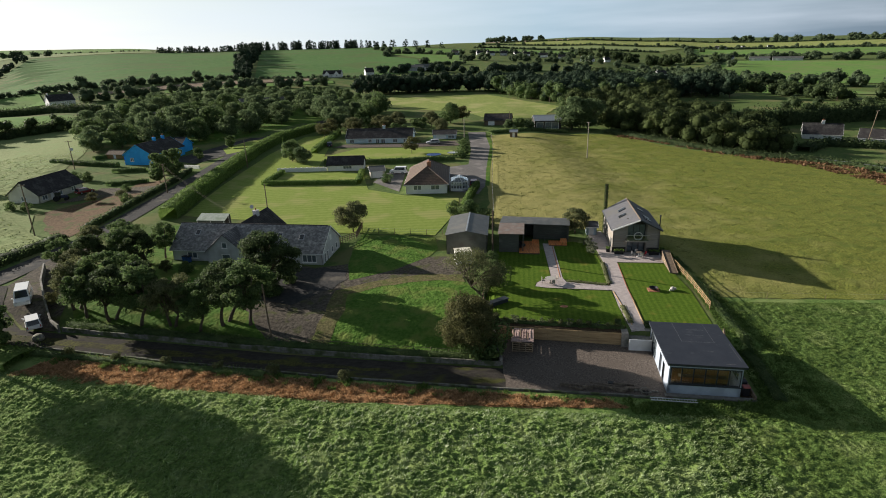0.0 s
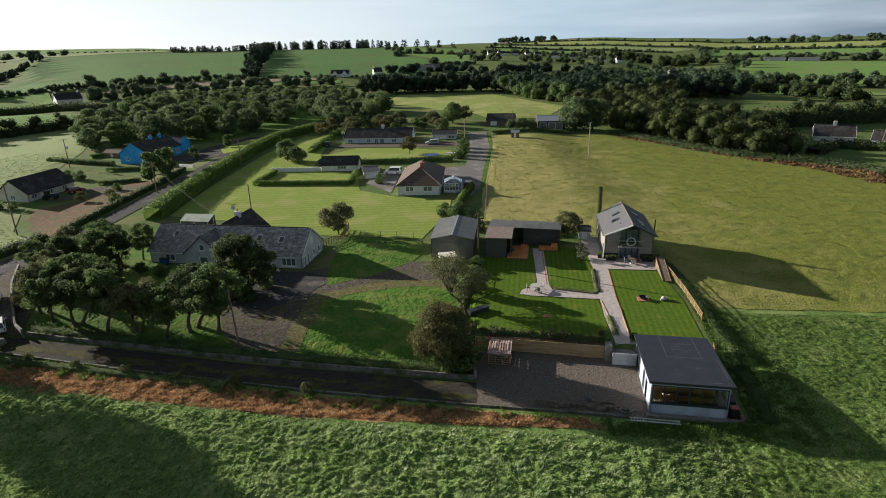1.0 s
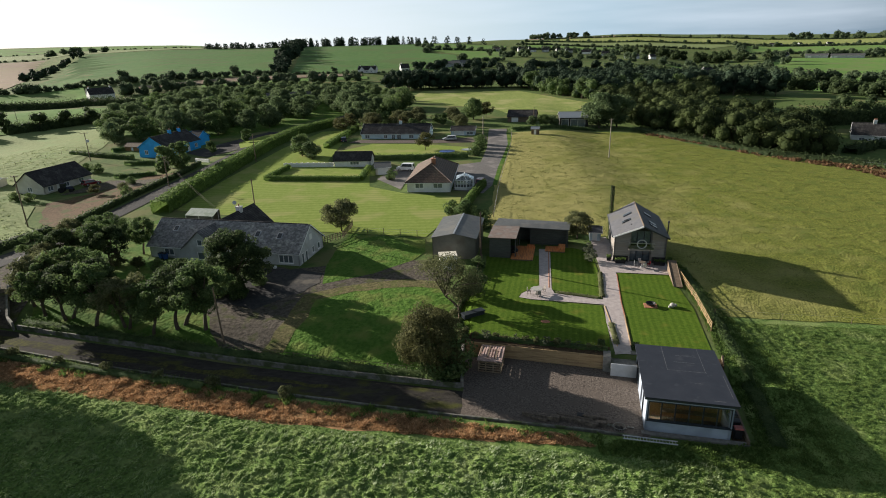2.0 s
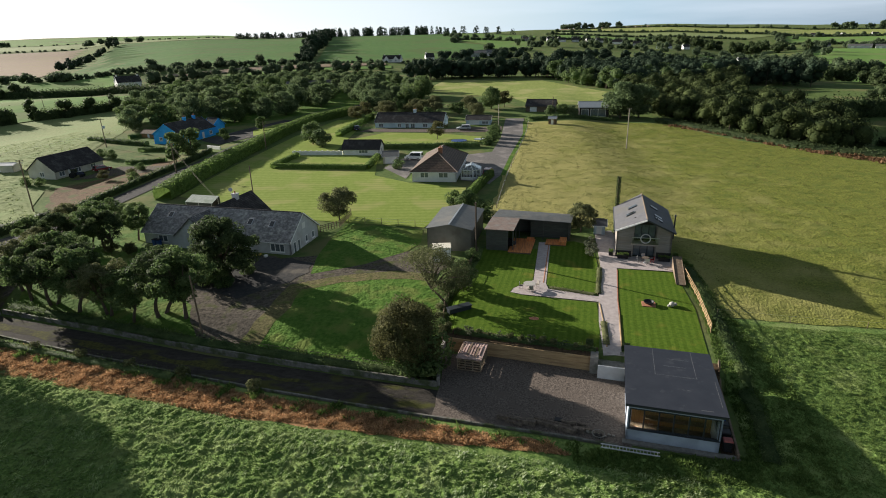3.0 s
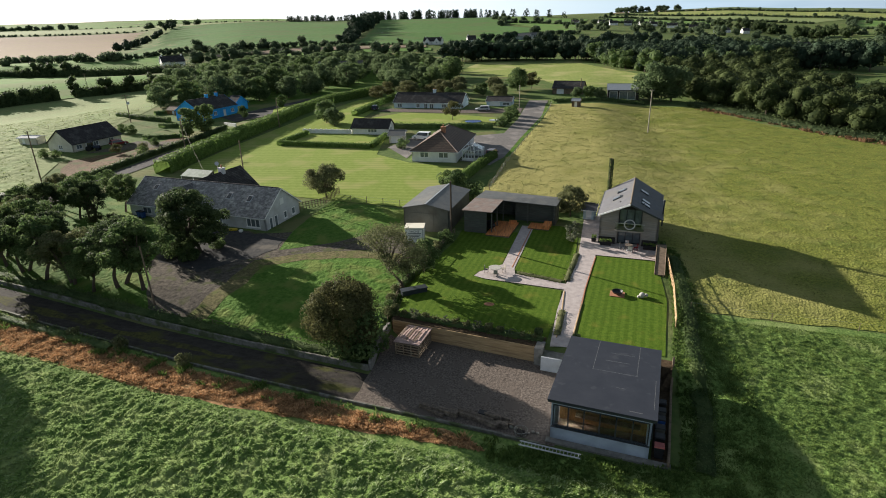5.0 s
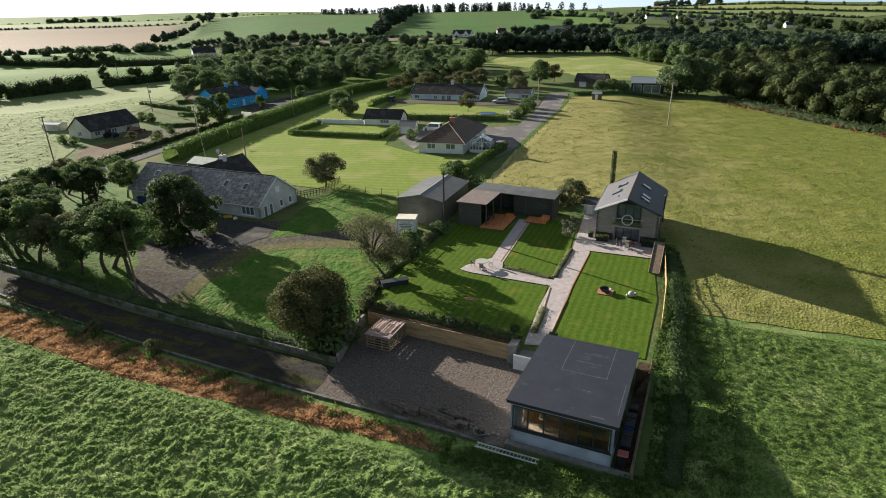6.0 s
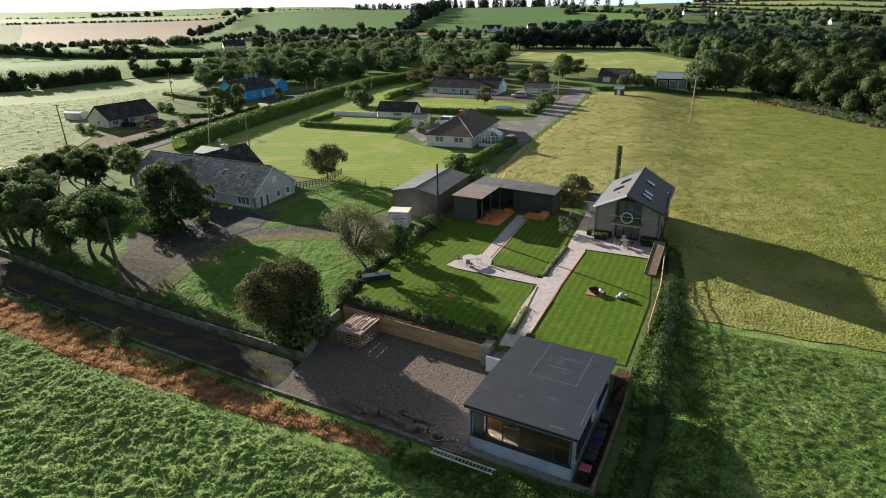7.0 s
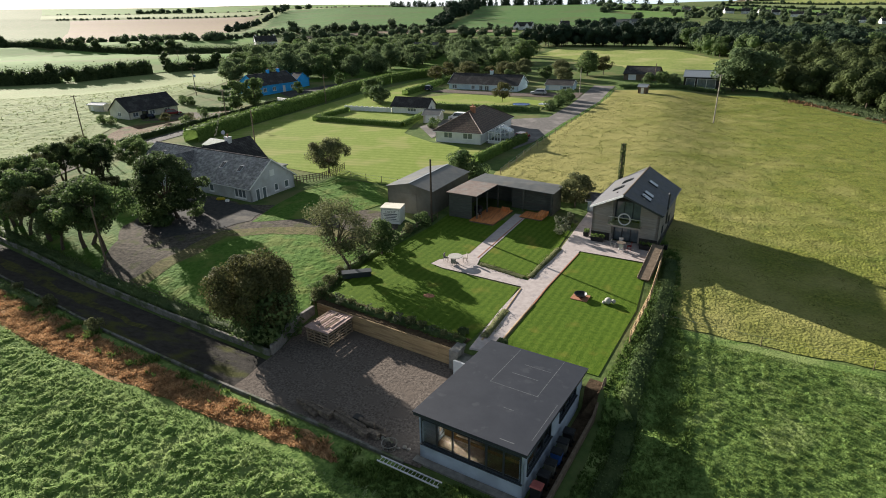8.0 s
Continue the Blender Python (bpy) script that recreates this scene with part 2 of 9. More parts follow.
M_RENDER = surface("grey_render", (0.48, 0.492, 0.504), (0.564, 0.576, 0.588), 0.8, 0.9, (0.432, 0.432, 0.426), 2.5, bump=0.008, bump_size=0.05)
M_WHITE = surface("white_render", (0.72, 0.72, 0.70), (0.80, 0.80, 0.78), 1.0, 0.85, (0.66, 0.66, 0.63), 3.0, bump=0.006, bump_size=0.05)
M_CREAM = surface("cream_render", (0.62, 0.59, 0.49), (0.70, 0.67, 0.57), 1.0, 0.85, (0.56, 0.53, 0.44), 3.0, bump=0.006, bump_size=0.05)
M_BLUE = surface("blue_paint", (0.035, 0.38, 0.86), (0.045, 0.43, 0.92), 1.0, 0.6, (0.03, 0.33, 0.78), 3.0, bump=0.005, bump_size=0.05)
M_PALEBLUE = surface("pale_blue_render", (0.55, 0.67, 0.73), (0.62, 0.73, 0.78), 1.0, 0.85, (0.50, 0.60, 0.66), 3.0, bump=0.005, bump_size=0.05)
M_ANNEXWALL = surface("pale_render", (0.34, 0.39, 0.46), (0.40, 0.45, 0.52), 1.2, 0.85, (0.30, 0.34, 0.40), 2.0, bump=0.004, bump_size=0.05)
M_SLATE = coursed(surface("slate", (0.095, 0.09, 0.093), (0.24, 0.225, 0.22), 0.3, 0.5, (0.32, 0.305, 0.28), 1.3, bump=0.03, bump_size=0.2, cover=0.53, gloss=0.5), 0.16, 0.32)
M_DARKSLATE = coursed(surface("dark_slate", (0.034, 0.031, 0.032), (0.065, 0.06, 0.06), 0.6, 0.8, (0.10, 0.095, 0.09), 2.0, bump=0.02, bump_size=0.3), 0.2, 0.35)
M_BROWNTILE = coursed(surface("brown_tile", (0.13, 0.085, 0.06), (0.20, 0.135, 0.10), 0.6, 0.7, (0.16, 0.12, 0.085), 2.0, bump=0.02, bump_size=0.3), 0.25, 0.3)
M_BARNROOF = surface("grey_slate", (0.075, 0.076, 0.084), (0.115, 0.115, 0.125), 0.5, 0.65, (0.10, 0.098, 0.095), 2.0, bump=0.015, bump_size=0.3, gloss=0.3)
M_TIMBERGREY = surface("weathered_cladding", (0.204, 0.186, 0.168), (0.324, 0.3, 0.27), 0.6, 0.85, (0.252, 0.222, 0.186), 2.0, bump=0.015, bump_size=0.2, stretch=(0.4, 0.4, 7.0))
M_TIMBERDARK = surface("dark_stained_timber", (0.022, 0.020, 0.018), (0.045, 0.040, 0.036), 0.5, 0.75, bump=0.015, bump_size=0.2, stretch=(5.0, 5.0, 0.5))
M_GREENSHEET = surface("olive_sheet", (0.10, 0.10, 0.085), (0.13, 0.13, 0.11), 0.8, 0.6, (0.09, 0.085, 0.07), 2.5, bump=0.01, bump_size=0.2)
M_SHEETROOF = striped(surface("grey_sheet_roof", (0.0864, 0.09, 0.0864), (0.1224, 0.126, 0.1224), 0.7, 0.5, (0.144, 0.1368, 0.1224), 2.0, bump=0.01, bump_size=0.2, gloss=0.4), (0.75, 0.75, 0.75), 0.2, radians(6), 0.5, 0.3)
M_RUSTROOF = striped(surface("rusted_sheet", (0.16, 0.12, 0.10), (0.23, 0.175, 0.15), 0.6, 0.7, (0.20, 0.18, 0.165), 1.4, bump=0.01, bump_size=0.2), (0.75, 0.75, 0.75), 0.2, radians(6), 0.5, 0.3)
M_MEMBRANE = surface("roof_membrane", (0.019, 0.023, 0.033), (0.027, 0.031, 0.042), 1.4, 0.6, (0.036, 0.04, 0.05), 0.9, bump=0.004, bump_size=0.4, cover=0.60, gloss=0.25, edge=0.08)
M_SCUFF = surface("scuffed_lap", (0.04, 0.044, 0.052), (0.16, 0.165, 0.175), 0.18, 0.7)
M_ANTHRACITE = surface("anthracite_trim", (0.022, 0.028, 0.036), (0.03, 0.037, 0.046), 0.8, 0.4, gloss=0.5)
M_WARMWOOD = surface("warm_wood", (0.24, 0.125, 0.045), (0.36, 0.2, 0.075), 0.4, 0.6, bump=0.005, stretch=(6.0, 6.0, 0.5))
M_DECK = surface("decking", (0.58, 0.20, 0.06), (0.72, 0.29, 0.10), 0.35, 0.65, (0.44, 0.16, 0.06), 1.0, stretch=(6, 0.5, 1, radians(-8)))
M_TIMBER = surface("new_timber", (0.36, 0.24, 0.12), (0.50, 0.35, 0.19), 0.5, 0.8, (0.30, 0.20, 0.11), 1.5, bump=0.008, bump_size=0.1, stretch=(0.5, 0.5, 6.0))
M_OLDWOOD = surface("old_wood", (0.13, 0.095, 0.065), (0.22, 0.165, 0.115), 0.4, 0.9, bump=0.01, bump_size=0.1)
M_PALLET = surface("pallet_wood", (0.20, 0.15, 0.10), (0.33, 0.26, 0.18), 0.4, 0.85, bump=0.006, bump_size=0.1)
M_PINKTARP = surface("faded_boards", (0.34, 0.23, 0.20), (0.52, 0.38, 0.34), 0.5, 0.85, (0.20, 0.13, 0.11), 0.8, bump=0.03, bump_size=0.3)
M_BARK = surface("bark", (0.06, 0.045, 0.032), (0.13, 0.10, 0.075), 0.2, 0.95, bump=0.03, bump_size=0.12, stretch=(3, 3, 0.6))
M_POLE = surface("tarred_pole", (0.05, 0.038, 0.028), (0.10, 0.075, 0.055), 0.4, 0.9, bump=0.01)
M_PALEPOLE = surface("bleached_pole", (0.28, 0.25, 0.20), (0.38, 0.34, 0.28), 0.4, 0.9, bump=0.01)
M_BLACK = surface("black_plastic", (0.012, 0.012, 0.014), (0.022, 0.022, 0.024), 0.5, 0.45)
M_STONE = surface("field_stone", (0.16, 0.145, 0.125), (0.30, 0.275, 0.24), 0.35, 0.9, (0.12, 0.13, 0.08), 1.0, bump=0.06, bump_size=0.3)
M_WHITEPAINT = surface("white_gloss", (0.76, 0.76, 0.75), (0.82, 0.82, 0.81), 0.8, 0.4)
M_CARWHITE = surface("white_car_paint", (0.74, 0.75, 0.76), (0.79, 0.80, 0.80), 1.0, 0.25, gloss=0.5)
M_CARRED = surface("dark_red_car_paint", (0.18, 0.015, 0.02), (0.22, 0.02, 0.025), 1.0, 0.25, gloss=0.5)
M_CARGREY = surface("silver_car_paint", (0.45, 0.46, 0.48), (0.50, 0.51, 0.53), 1.0, 0.3, gloss=0.5)
M_CARNAVY = surface("dark_blue_car_paint", (0.02, 0.03, 0.06), (0.03, 0.04, 0.08), 1.0, 0.25, gloss=0.5)
M_WINDOW = surface("dark_window_glass", (0.018, 0.022, 0.026), (0.03, 0.035, 0.04), 1.0, 0.06, gloss=0.6)
M_RUBBER = surface("tyre_rubber", (0.012, 0.012, 0.012), (0.022, 0.022, 0.022), 0.3, 0.85)
M_ALLOY = surface("pale_aluminium", (0.52, 0.53, 0.54), (0.62, 0.63, 0.64), 0.3, 0.5, metal=0.2)
M_STEEL = surface("galvanised_steel", (0.42, 0.43, 0.44), (0.55, 0.56, 0.57), 0.3, 0.4, metal=0.8)
M_CERAMIC = surface("stone_ball", (0.35, 0.336, 0.308), (0.434, 0.42, 0.385), 0.2, 0.7)
M_RED = surface("red_plastic", (0.34, 0.085, 0.075), (0.42, 0.12, 0.10), 0.5, 0.5)
M_BINBLUE = surface("blue_plastic", (0.02, 0.07, 0.24), (0.03, 0.09, 0.30), 0.5, 0.45)
M_YELLOW = surface("yellow_plastic", (0.50, 0.38, 0.03), (0.58, 0.45, 0.05), 0.4, 0.5)
M_GLASS = glass("clear_glass")
M_LEAF_DARK = leafy("dark_leaves", (0.032, 0.055, 0.024), (0.1, 0.135, 0.055), rough=0.7, gloss=0.1, glow=0.48)
M_LEAF_MID = leafy("green_leaves", (0.055, 0.1, 0.036), (0.155, 0.21, 0.078), rough=0.7, gloss=0.1, glow=0.48)
M_LEAF_OLIVE = leafy("olive_leaves", (0.085, 0.098, 0.045), (0.19, 0.20, 0.095), rough=0.75)
M_LEAF_BROWN = leafy("autumn_leaves", (0.05, 0.058, 0.026), (0.15, 0.145, 0.06), rough=0.75)
M_LEAF_HEDGE = leafy("hedge_leaves", (0.085, 0.145, 0.036), (0.155, 0.225, 0.062), size=0.8)
# distance haze is put into the colour: far leaves and needles lightened
M_LEAF_FAR_HAZE = leafy("hazed_far_foliage", (0.0599, 0.09348, 0.05299), (0.1273, 0.1652, 0.08832), size=6.0, glow=0.48)
M_NEEDLES = leafy("conifer_needles", (0.021, 0.039, 0.0245), (0.045, 0.068, 0.0391), glow=0.15, size=4.0)
# pale silvery base colour carries the sheen of backlit grass
M_TUSSOCK_SHEEN = leafy("sheen_grass_blades", (0.14, 0.225, 0.075), (0.37, 0.45, 0.2), glow=0.4, size=1.2, rough=0.45, gloss=0.3)
M_TUSSOCK_DRY = leafy("dry_blades", (0.1387, 0.144, 0.04877), (0.2574, 0.2267, 0.1006), glow=0.35, size=2.0)
M_TUSSOCK_DEW = leafy("dewy_blades", (0.1664, 0.2137, 0.092), (0.2808, 0.323, 0.1495), glow=0.4, size=3.0)
M_FROND = leafy("bracken_fronds", (0.30, 0.175, 0.085), (0.62, 0.40, 0.22), glow=0.35, size=0.5)
M_LANEWALL = surface("mossy_wall", (0.10, 0.098, 0.085), (0.21, 0.20, 0.175), 0.4, 0.9, (0.07, 0.085, 0.04), 1.2, bump=0.02, bump_size=0.12, cover=0.48)
M_LEAF_WOOD = leafy("deep_wood_leaves", (0.018, 0.030, 0.011), (0.08, 0.102, 0.036), glow=0.2, size=5.0)
# leaves brightened to carry the haze that hangs over the hamlet
M_LEAF_HAMLET_HAZE = leafy("hazed_green_leaves", (0.0775, 0.1187, 0.05625), (0.1812, 0.2375, 0.1125), glow=0.52, size=4.0)
M_LEAF_PALE = leafy("pale_feathery_leaves", (0.093, 0.1116, 0.0682), (0.186, 0.2046, 0.1364), glow=0.4, size=1.0)
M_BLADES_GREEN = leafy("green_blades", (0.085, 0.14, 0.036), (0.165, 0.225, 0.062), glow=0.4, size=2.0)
M_MEADOW = striped(surface("mown_meadow", (0.19, 0.245, 0.072), (0.32, 0.35, 0.12), 1.5, 0.95, (0.37, 0.36, 0.16), 16.0, bump=0.15, bump_size=0.6, gloss=0.02), (0.72, 0.8, 0.68), 4.5, radians(60), 0.5, 0.35)
M_FROND_BROWN = leafy("brown_fronds", (0.12, 0.07, 0.04), (0.27, 0.165, 0.09), glow=0.3, size=1.0)
M_GREENHOUSE = surface("algae_pale_sheet", (0.40, 0.45, 0.38), (0.52, 0.56, 0.49), 0.5, 0.75, (0.34, 0.4, 0.31), 1.2, gloss=0.15)
# weathered mottling, with the base raised to paint in the low sun's sheen
M_SLATES_SUNLIT = surface("weathered_sunlit_slates", (0.16, 0.152, 0.155), (0.33, 0.315, 0.31), 0.4, 0.42, (0.4, 0.385, 0.36), 1.0, bump=0.035, bump_size=0.2, cover=0.53, gloss=0.55, per_piece=0.35)
M_BLADES_PASTURE = leafy("pasture_blades", (0.095, 0.135, 0.036), (0.19, 0.22, 0.065), glow=0.4, size=2.0)
M_VERGE = surface("worn_verge", (0.075, 0.07, 0.034), (0.2, 0.178, 0.085), 0.4, 0.95, (0.1, 0.125, 0.035), 1.3, bump=0.05, bump_size=0.25, cover=0.5, edge=0.2, gloss=0.04)
M_MOSS = surface("mossy_strip", (0.04, 0.039, 0.024), (0.105, 0.105, 0.03), 0.35, 0.95, (0.036, 0.033, 0.029), 1.6, bump=0.03, bump_size=0.2, cover=0.47, edge=0.2, gloss=0.04)
M_SHELTER = surface("green_black_boards", (0.056, 0.063, 0.0518), (0.1092, 0.1162, 0.098), 0.5, 0.8, (0.084, 0.0812, 0.07), 1.5, bump=0.015, bump_size=0.2, stretch=(0.5, 0.5, 6.0))
M_SLEEPER = surface("tarred_sleeper", (0.064, 0.0512, 0.0416), (0.184, 0.1472, 0.1152), 0.25, 0.9, (0.256, 0.208, 0.16), 0.8, bump=0.02, bump_size=0.12, cover=0.56)
# blue-grey base colour stands in for sky reflected in the panes
M_PANE_SKY = surface("sky_tinted_glass", (0.09, 0.115, 0.13), (0.16, 0.19, 0.205), 0.9, 0.05, gloss=0.8)
M_BAREEARTH = surface("bare_earth", (0.085, 0.058, 0.036), (0.19, 0.125, 0.075), 0.6, 0.95, (0.10, 0.105, 0.045), 3.0, bump=0.1, bump_size=0.4, cover=0.52, gloss=0.04)


# ---- builders ----
def sm(v, a, b):
    t = np.clip((v - a) / (b - a), 0.0, 1.0)
    return t * t * (3 - 2 * t)


VIEW = (17.0, 11.0, 28.7)
# the far land: slopes of sight from VIEW, by bearing (degrees from north) and distance
FAR_D = [430, 500, 540, 800, 1100, 1500, 2200, 4400]
FAR_SLOPES = {
    -45: (-0.064, -0.056, -0.044, -0.031, -0.025, -0.018, -0.002, 0.0113),
    -38: (-0.064, -0.054, -0.042, -0.031, -0.025, -0.018, -0.001, 0.0136),
    -35: (-0.061, -0.047, -0.036, -0.022, -0.010, 0.003, 0.005, 0.0135),
    -28: (-0.058, -0.044, -0.033, -0.014, -0.003, 0.0072, 0.007, 0.0128),
    -20: (-0.057, -0.042, -0.0325, -0.013, -0.003, 0.0063, 0.005, 0.004),
    -5: (-0.060, -0.047, -0.038, -0.017, -0.004, 0.0062, 0.005, 0.004),
    3: (-0.062, -0.050, -0.042, -0.022, -0.0095, 0.000, 0.0076, 0.006),
    13: (-0.064, -0.052, -0.045, -0.030, -0.019, -0.008, 0.0105, 0.0105),
    20: (-0.070, -0.060, -0.056, -0.044, -0.032, -0.012, 0.004, 0.0063),
    25: (-0.072, -0.064, -0.060, -0.045, -0.0275, -0.016, 0.000, 0.003),
    30: (-0.075, -0.066, -0.060, -0.050, -0.028, -0.016, -0.001, 0.0015),
}


def polar(*places):
    """Places given by bearing and distance from VIEW."""
    return [(VIEW[0] + d * math.sin(radians(a)), VIEW[1] + d * math.cos(radians(a))) for a, d in places]


def ground(x, y):
    """Height of the land: the near plan, and past it the far slopes."""
    x, y = np.asarray(x, float), np.asarray(y, float)
    d = np.hypot(x - VIEW[0], y - VIEW[1])
    a = np.degrees(np.arctan2(x - VIEW[0], y - VIEW[1]))
    knots = np.array(list(FAR_SLOPES))
    rows = np.array([np.interp(d, FAR_D, r) for r in FAR_SLOPES.values()])
    i = np.clip(np.searchsorted(knots, a) - 1, 0, len(knots) - 2)
    t = sm(a, knots[i], knots[i + 1])
    slope = np.take_along_axis(rows, i[None], 0)[0] * (1 - t) + np.take_along_axis(rows, i[None] + 1, 0)[0] * t
    far = VIEW[2] + np.minimum(d, 4400) * slope + np.sin(x / 90 + 1.3) * np.sin(y / 120 + 0.4) * 1.2 * sm(d, 560, 800)
    mix = sm(d, 310, 430) * sm(y, -50, 120)
    return land_form(x, y) * (1 - mix) + far * mix


def land_form(x, y):
    """The near plan's heights: a gentle rise away from the lane, and the raised garden."""
    x, y = np.asarray(x, float), np.asarray(y, float)
    z = np.interp(y, [-3000, -200, 40, 70, 100, 125, 180, 250, 330], [-1.2, -1.2, -1.0, 0.1, 0.7, 1.5, 2.3, 3.8, 4.2])
    lane = 55.9 - 0.2 * x - 0.0 * y
    lift = sm(y - lane, 1.0, 7.0)
    z = np.where(y < 75, -1.1 * (1 - lift) + np.maximum(z, -0.2) * lift, z)
    right = sm(x, 30, 48)
    z = z * (1 - right) + right * np.interp(y, [-200, 30, 60, 90, 180, 260, 330], [-1.2, -1.0, -0.5, 0.2, 0.4, 3.0, 4.2])
    z = z - 1.3 * sm(-x, 60, 85) * sm(y, 80, 110) * (1 - sm(y, 190, 240))
    z = z - 4.6 * sm(-x, 115, 185) * sm(y, 120, 220)
    # the yard below its retaining wall, and the garden above it
    wall = 61.3 - 0.21 * (x - 10.3)
    inside = sm(x, 5.9, 6.5) * (1 - sm(x, 33.5, 36.5))
    up = sm(y - wall, 0.0, 0.3)
    garden = 0.55 * up + (-1.1) * (1 - up)
    fade = 1 - sm(y, 92, 104)
    z = z * (1 - inside * fade) + garden * inside * fade
    return z


def gz(x, y):
    return float(ground(x, y))


def mesh_of(bm, name):
    me = bpy.data.meshes.new(name)
    bm.normal_update()
    bm.to_mesh(me)
    bm.free()
    return me


def part(name, bm, material, parent, label="", smooth=False):
    """Links a bmesh as one mesh object under a thing or a part."""
    me = mesh_of(bm, name)
    me.materials.append(material)
    if smooth:
        me.polygons.foreach_set("use_smooth", [True] * len(me.polygons))
    ob = new(name, me)
    ob.parent = parent
    if label:
        ob["label"] = label
    return ob


def thing(name, x, y, z, turn, label, category, group="", kind=""):
    ob = new(name)
    ob.matrix_basis = pose(x, y, z, 0, 0, turn)
    return tagged(ob, label, category, group, kind)


def solid(name, bm, material, label, category, group="", kind="", m=None, smooth=False):
    """A thing of one mesh."""
    ob = part(name, bm, material, None, label, smooth)
    if m:
        ob.matrix_basis = m
    return tagged(ob, label, category, group, kind)


def arrays(name, verts, faces, material):
    """A mesh object from numpy arrays of corners and of equal-sided faces."""
    me = bpy.data.meshes.new(name)
    k, n = faces.shape[1], len(faces)
    me.vertices.add(len(verts))
    me.vertices.foreach_set("co", np.asarray(verts, np.float32).ravel())
    me.loops.add(k * n)
    me.loops.foreach_set("vertex_index", faces.astype(np.int32).ravel())
    me.polygons.add(n)
    me.polygons.foreach_set("loop_start", np.arange(0, k * n, k, dtype=np.int32))
    me.update(calc_edges=True)
    me.materials.append(material)
    return me


def box(bm, x0, x1, y0, y1, z0, z1):
    v = [bm.verts.new((x, y, z)) for z in (z0, z1) for x, y in ((x0, y0), (x1, y0), (x1, y1), (x0, y1))]
    for f in ((3, 2, 1, 0), (4, 5, 6, 7), (0, 1, 5, 4), (1, 2, 6, 5), (2, 3, 7, 6), (3, 0, 4, 7)):
        bm.faces.new([v[i] for i in f])
    return v


def prism(bm, low, high):
    """A closed body between two rings of as many corners."""
    a, b = [bm.verts.new(p) for p in low], [bm.verts.new(p) for p in high]
    n = len(a)
    bm.faces.new(a[::-1])
    bm.faces.new(b)
    for i in range(n):
        bm.faces.new((a[i], a[(i + 1) % n], b[(i + 1) % n], b[i]))
    return a + b


def sheet(bm, corners, thick):
    """A panel of even thickness below the given corners (anticlockwise from above)."""
    prism(bm, [(x, y, z - thick) for x, y, z in corners], corners)


def tube(bm, p, q, r0, r1, n=8):
    p, q = Vector(p), Vector(q)
    t = (q - p).to_track_quat("Z", "Y").to_matrix()
    ring = lambda c, r: [c + t @ Vector((r * math.cos(a), r * math.sin(a), 0)) for a in (math.tau * i / n for i in range(n))]  # noqa: E731
    prism(bm, ring(p, r0), ring(q, r1))


def lathe(bm, profile, n=14, centre=(0, 0)):
    """A turned body from (radius, height) rows."""
    rings = [[bm.verts.new((centre[0] + r * math.cos(math.tau * i / n), centre[1] + r * math.sin(math.tau * i / n), z)) for i in range(n)] for r, z in profile]
    for a, b in zip(rings, rings[1:]):
        for i in range(n):
            bm.faces.new((a[i], a[(i + 1) % n], b[(i + 1) % n], b[i]))
    bm.faces.new(rings[0][::-1])
    bm.faces.new(rings[-1])


def boxed(name, dims, material, parent, label="", bevel=0.0):
    bm = bmesh.new()
    box(bm, *dims)
    if bevel:
        bmesh.ops.bevel(bm, geom=bm.edges[:], offset=bevel, segments=2, affect="EDGES")
    return part(name, bm, material, parent, label)


# ---- land ----
def steps(*runs):
    out = [runs[0][0]]
    for start, stop, step in runs:
        out += list(np.arange(start + step, stop + step * 0.5, step))
    return np.array(out)


GX = steps((-4200, -2000, 200), (-2000, -500, 50), (-500, -240, 10), (-240, -100, 4), (-100, 60, 1), (60, 120, 2), (120, 400, 10), (400, 2000, 50), (2000, 4200, 200))
GY = steps((-2000, -200, 300), (-200, 10, 15), (10, 57, 1), (57, 63.5, 0.25), (63.5, 130.5, 1), (130.5, 260.5, 2.5), (260.5, 560.5, 10), (560.5, 2000, 36), (2000, 4400, 200))


def land_height(x, y):
    """The height of the land sheet itself, as its grid spans it."""
    i, j = np.clip(np.searchsorted(GX, x) - 1, 0, len(GX) - 2), np.clip(np.searchsorted(GY, y) - 1, 0, len(GY) - 2)
    u, v = (x - GX[i]) / (GX[i + 1] - GX[i]), (y - GY[j]) / (GY[j + 1] - GY[j])
    z = lambda a, b: ground(GX[a], GY[b])  # noqa: E731
    return (z(i, j) * (1 - u) + z(i + 1, j) * u) * (1 - v) + (z(i, j + 1) * (1 - u) + z(i + 1, j + 1) * u) * v


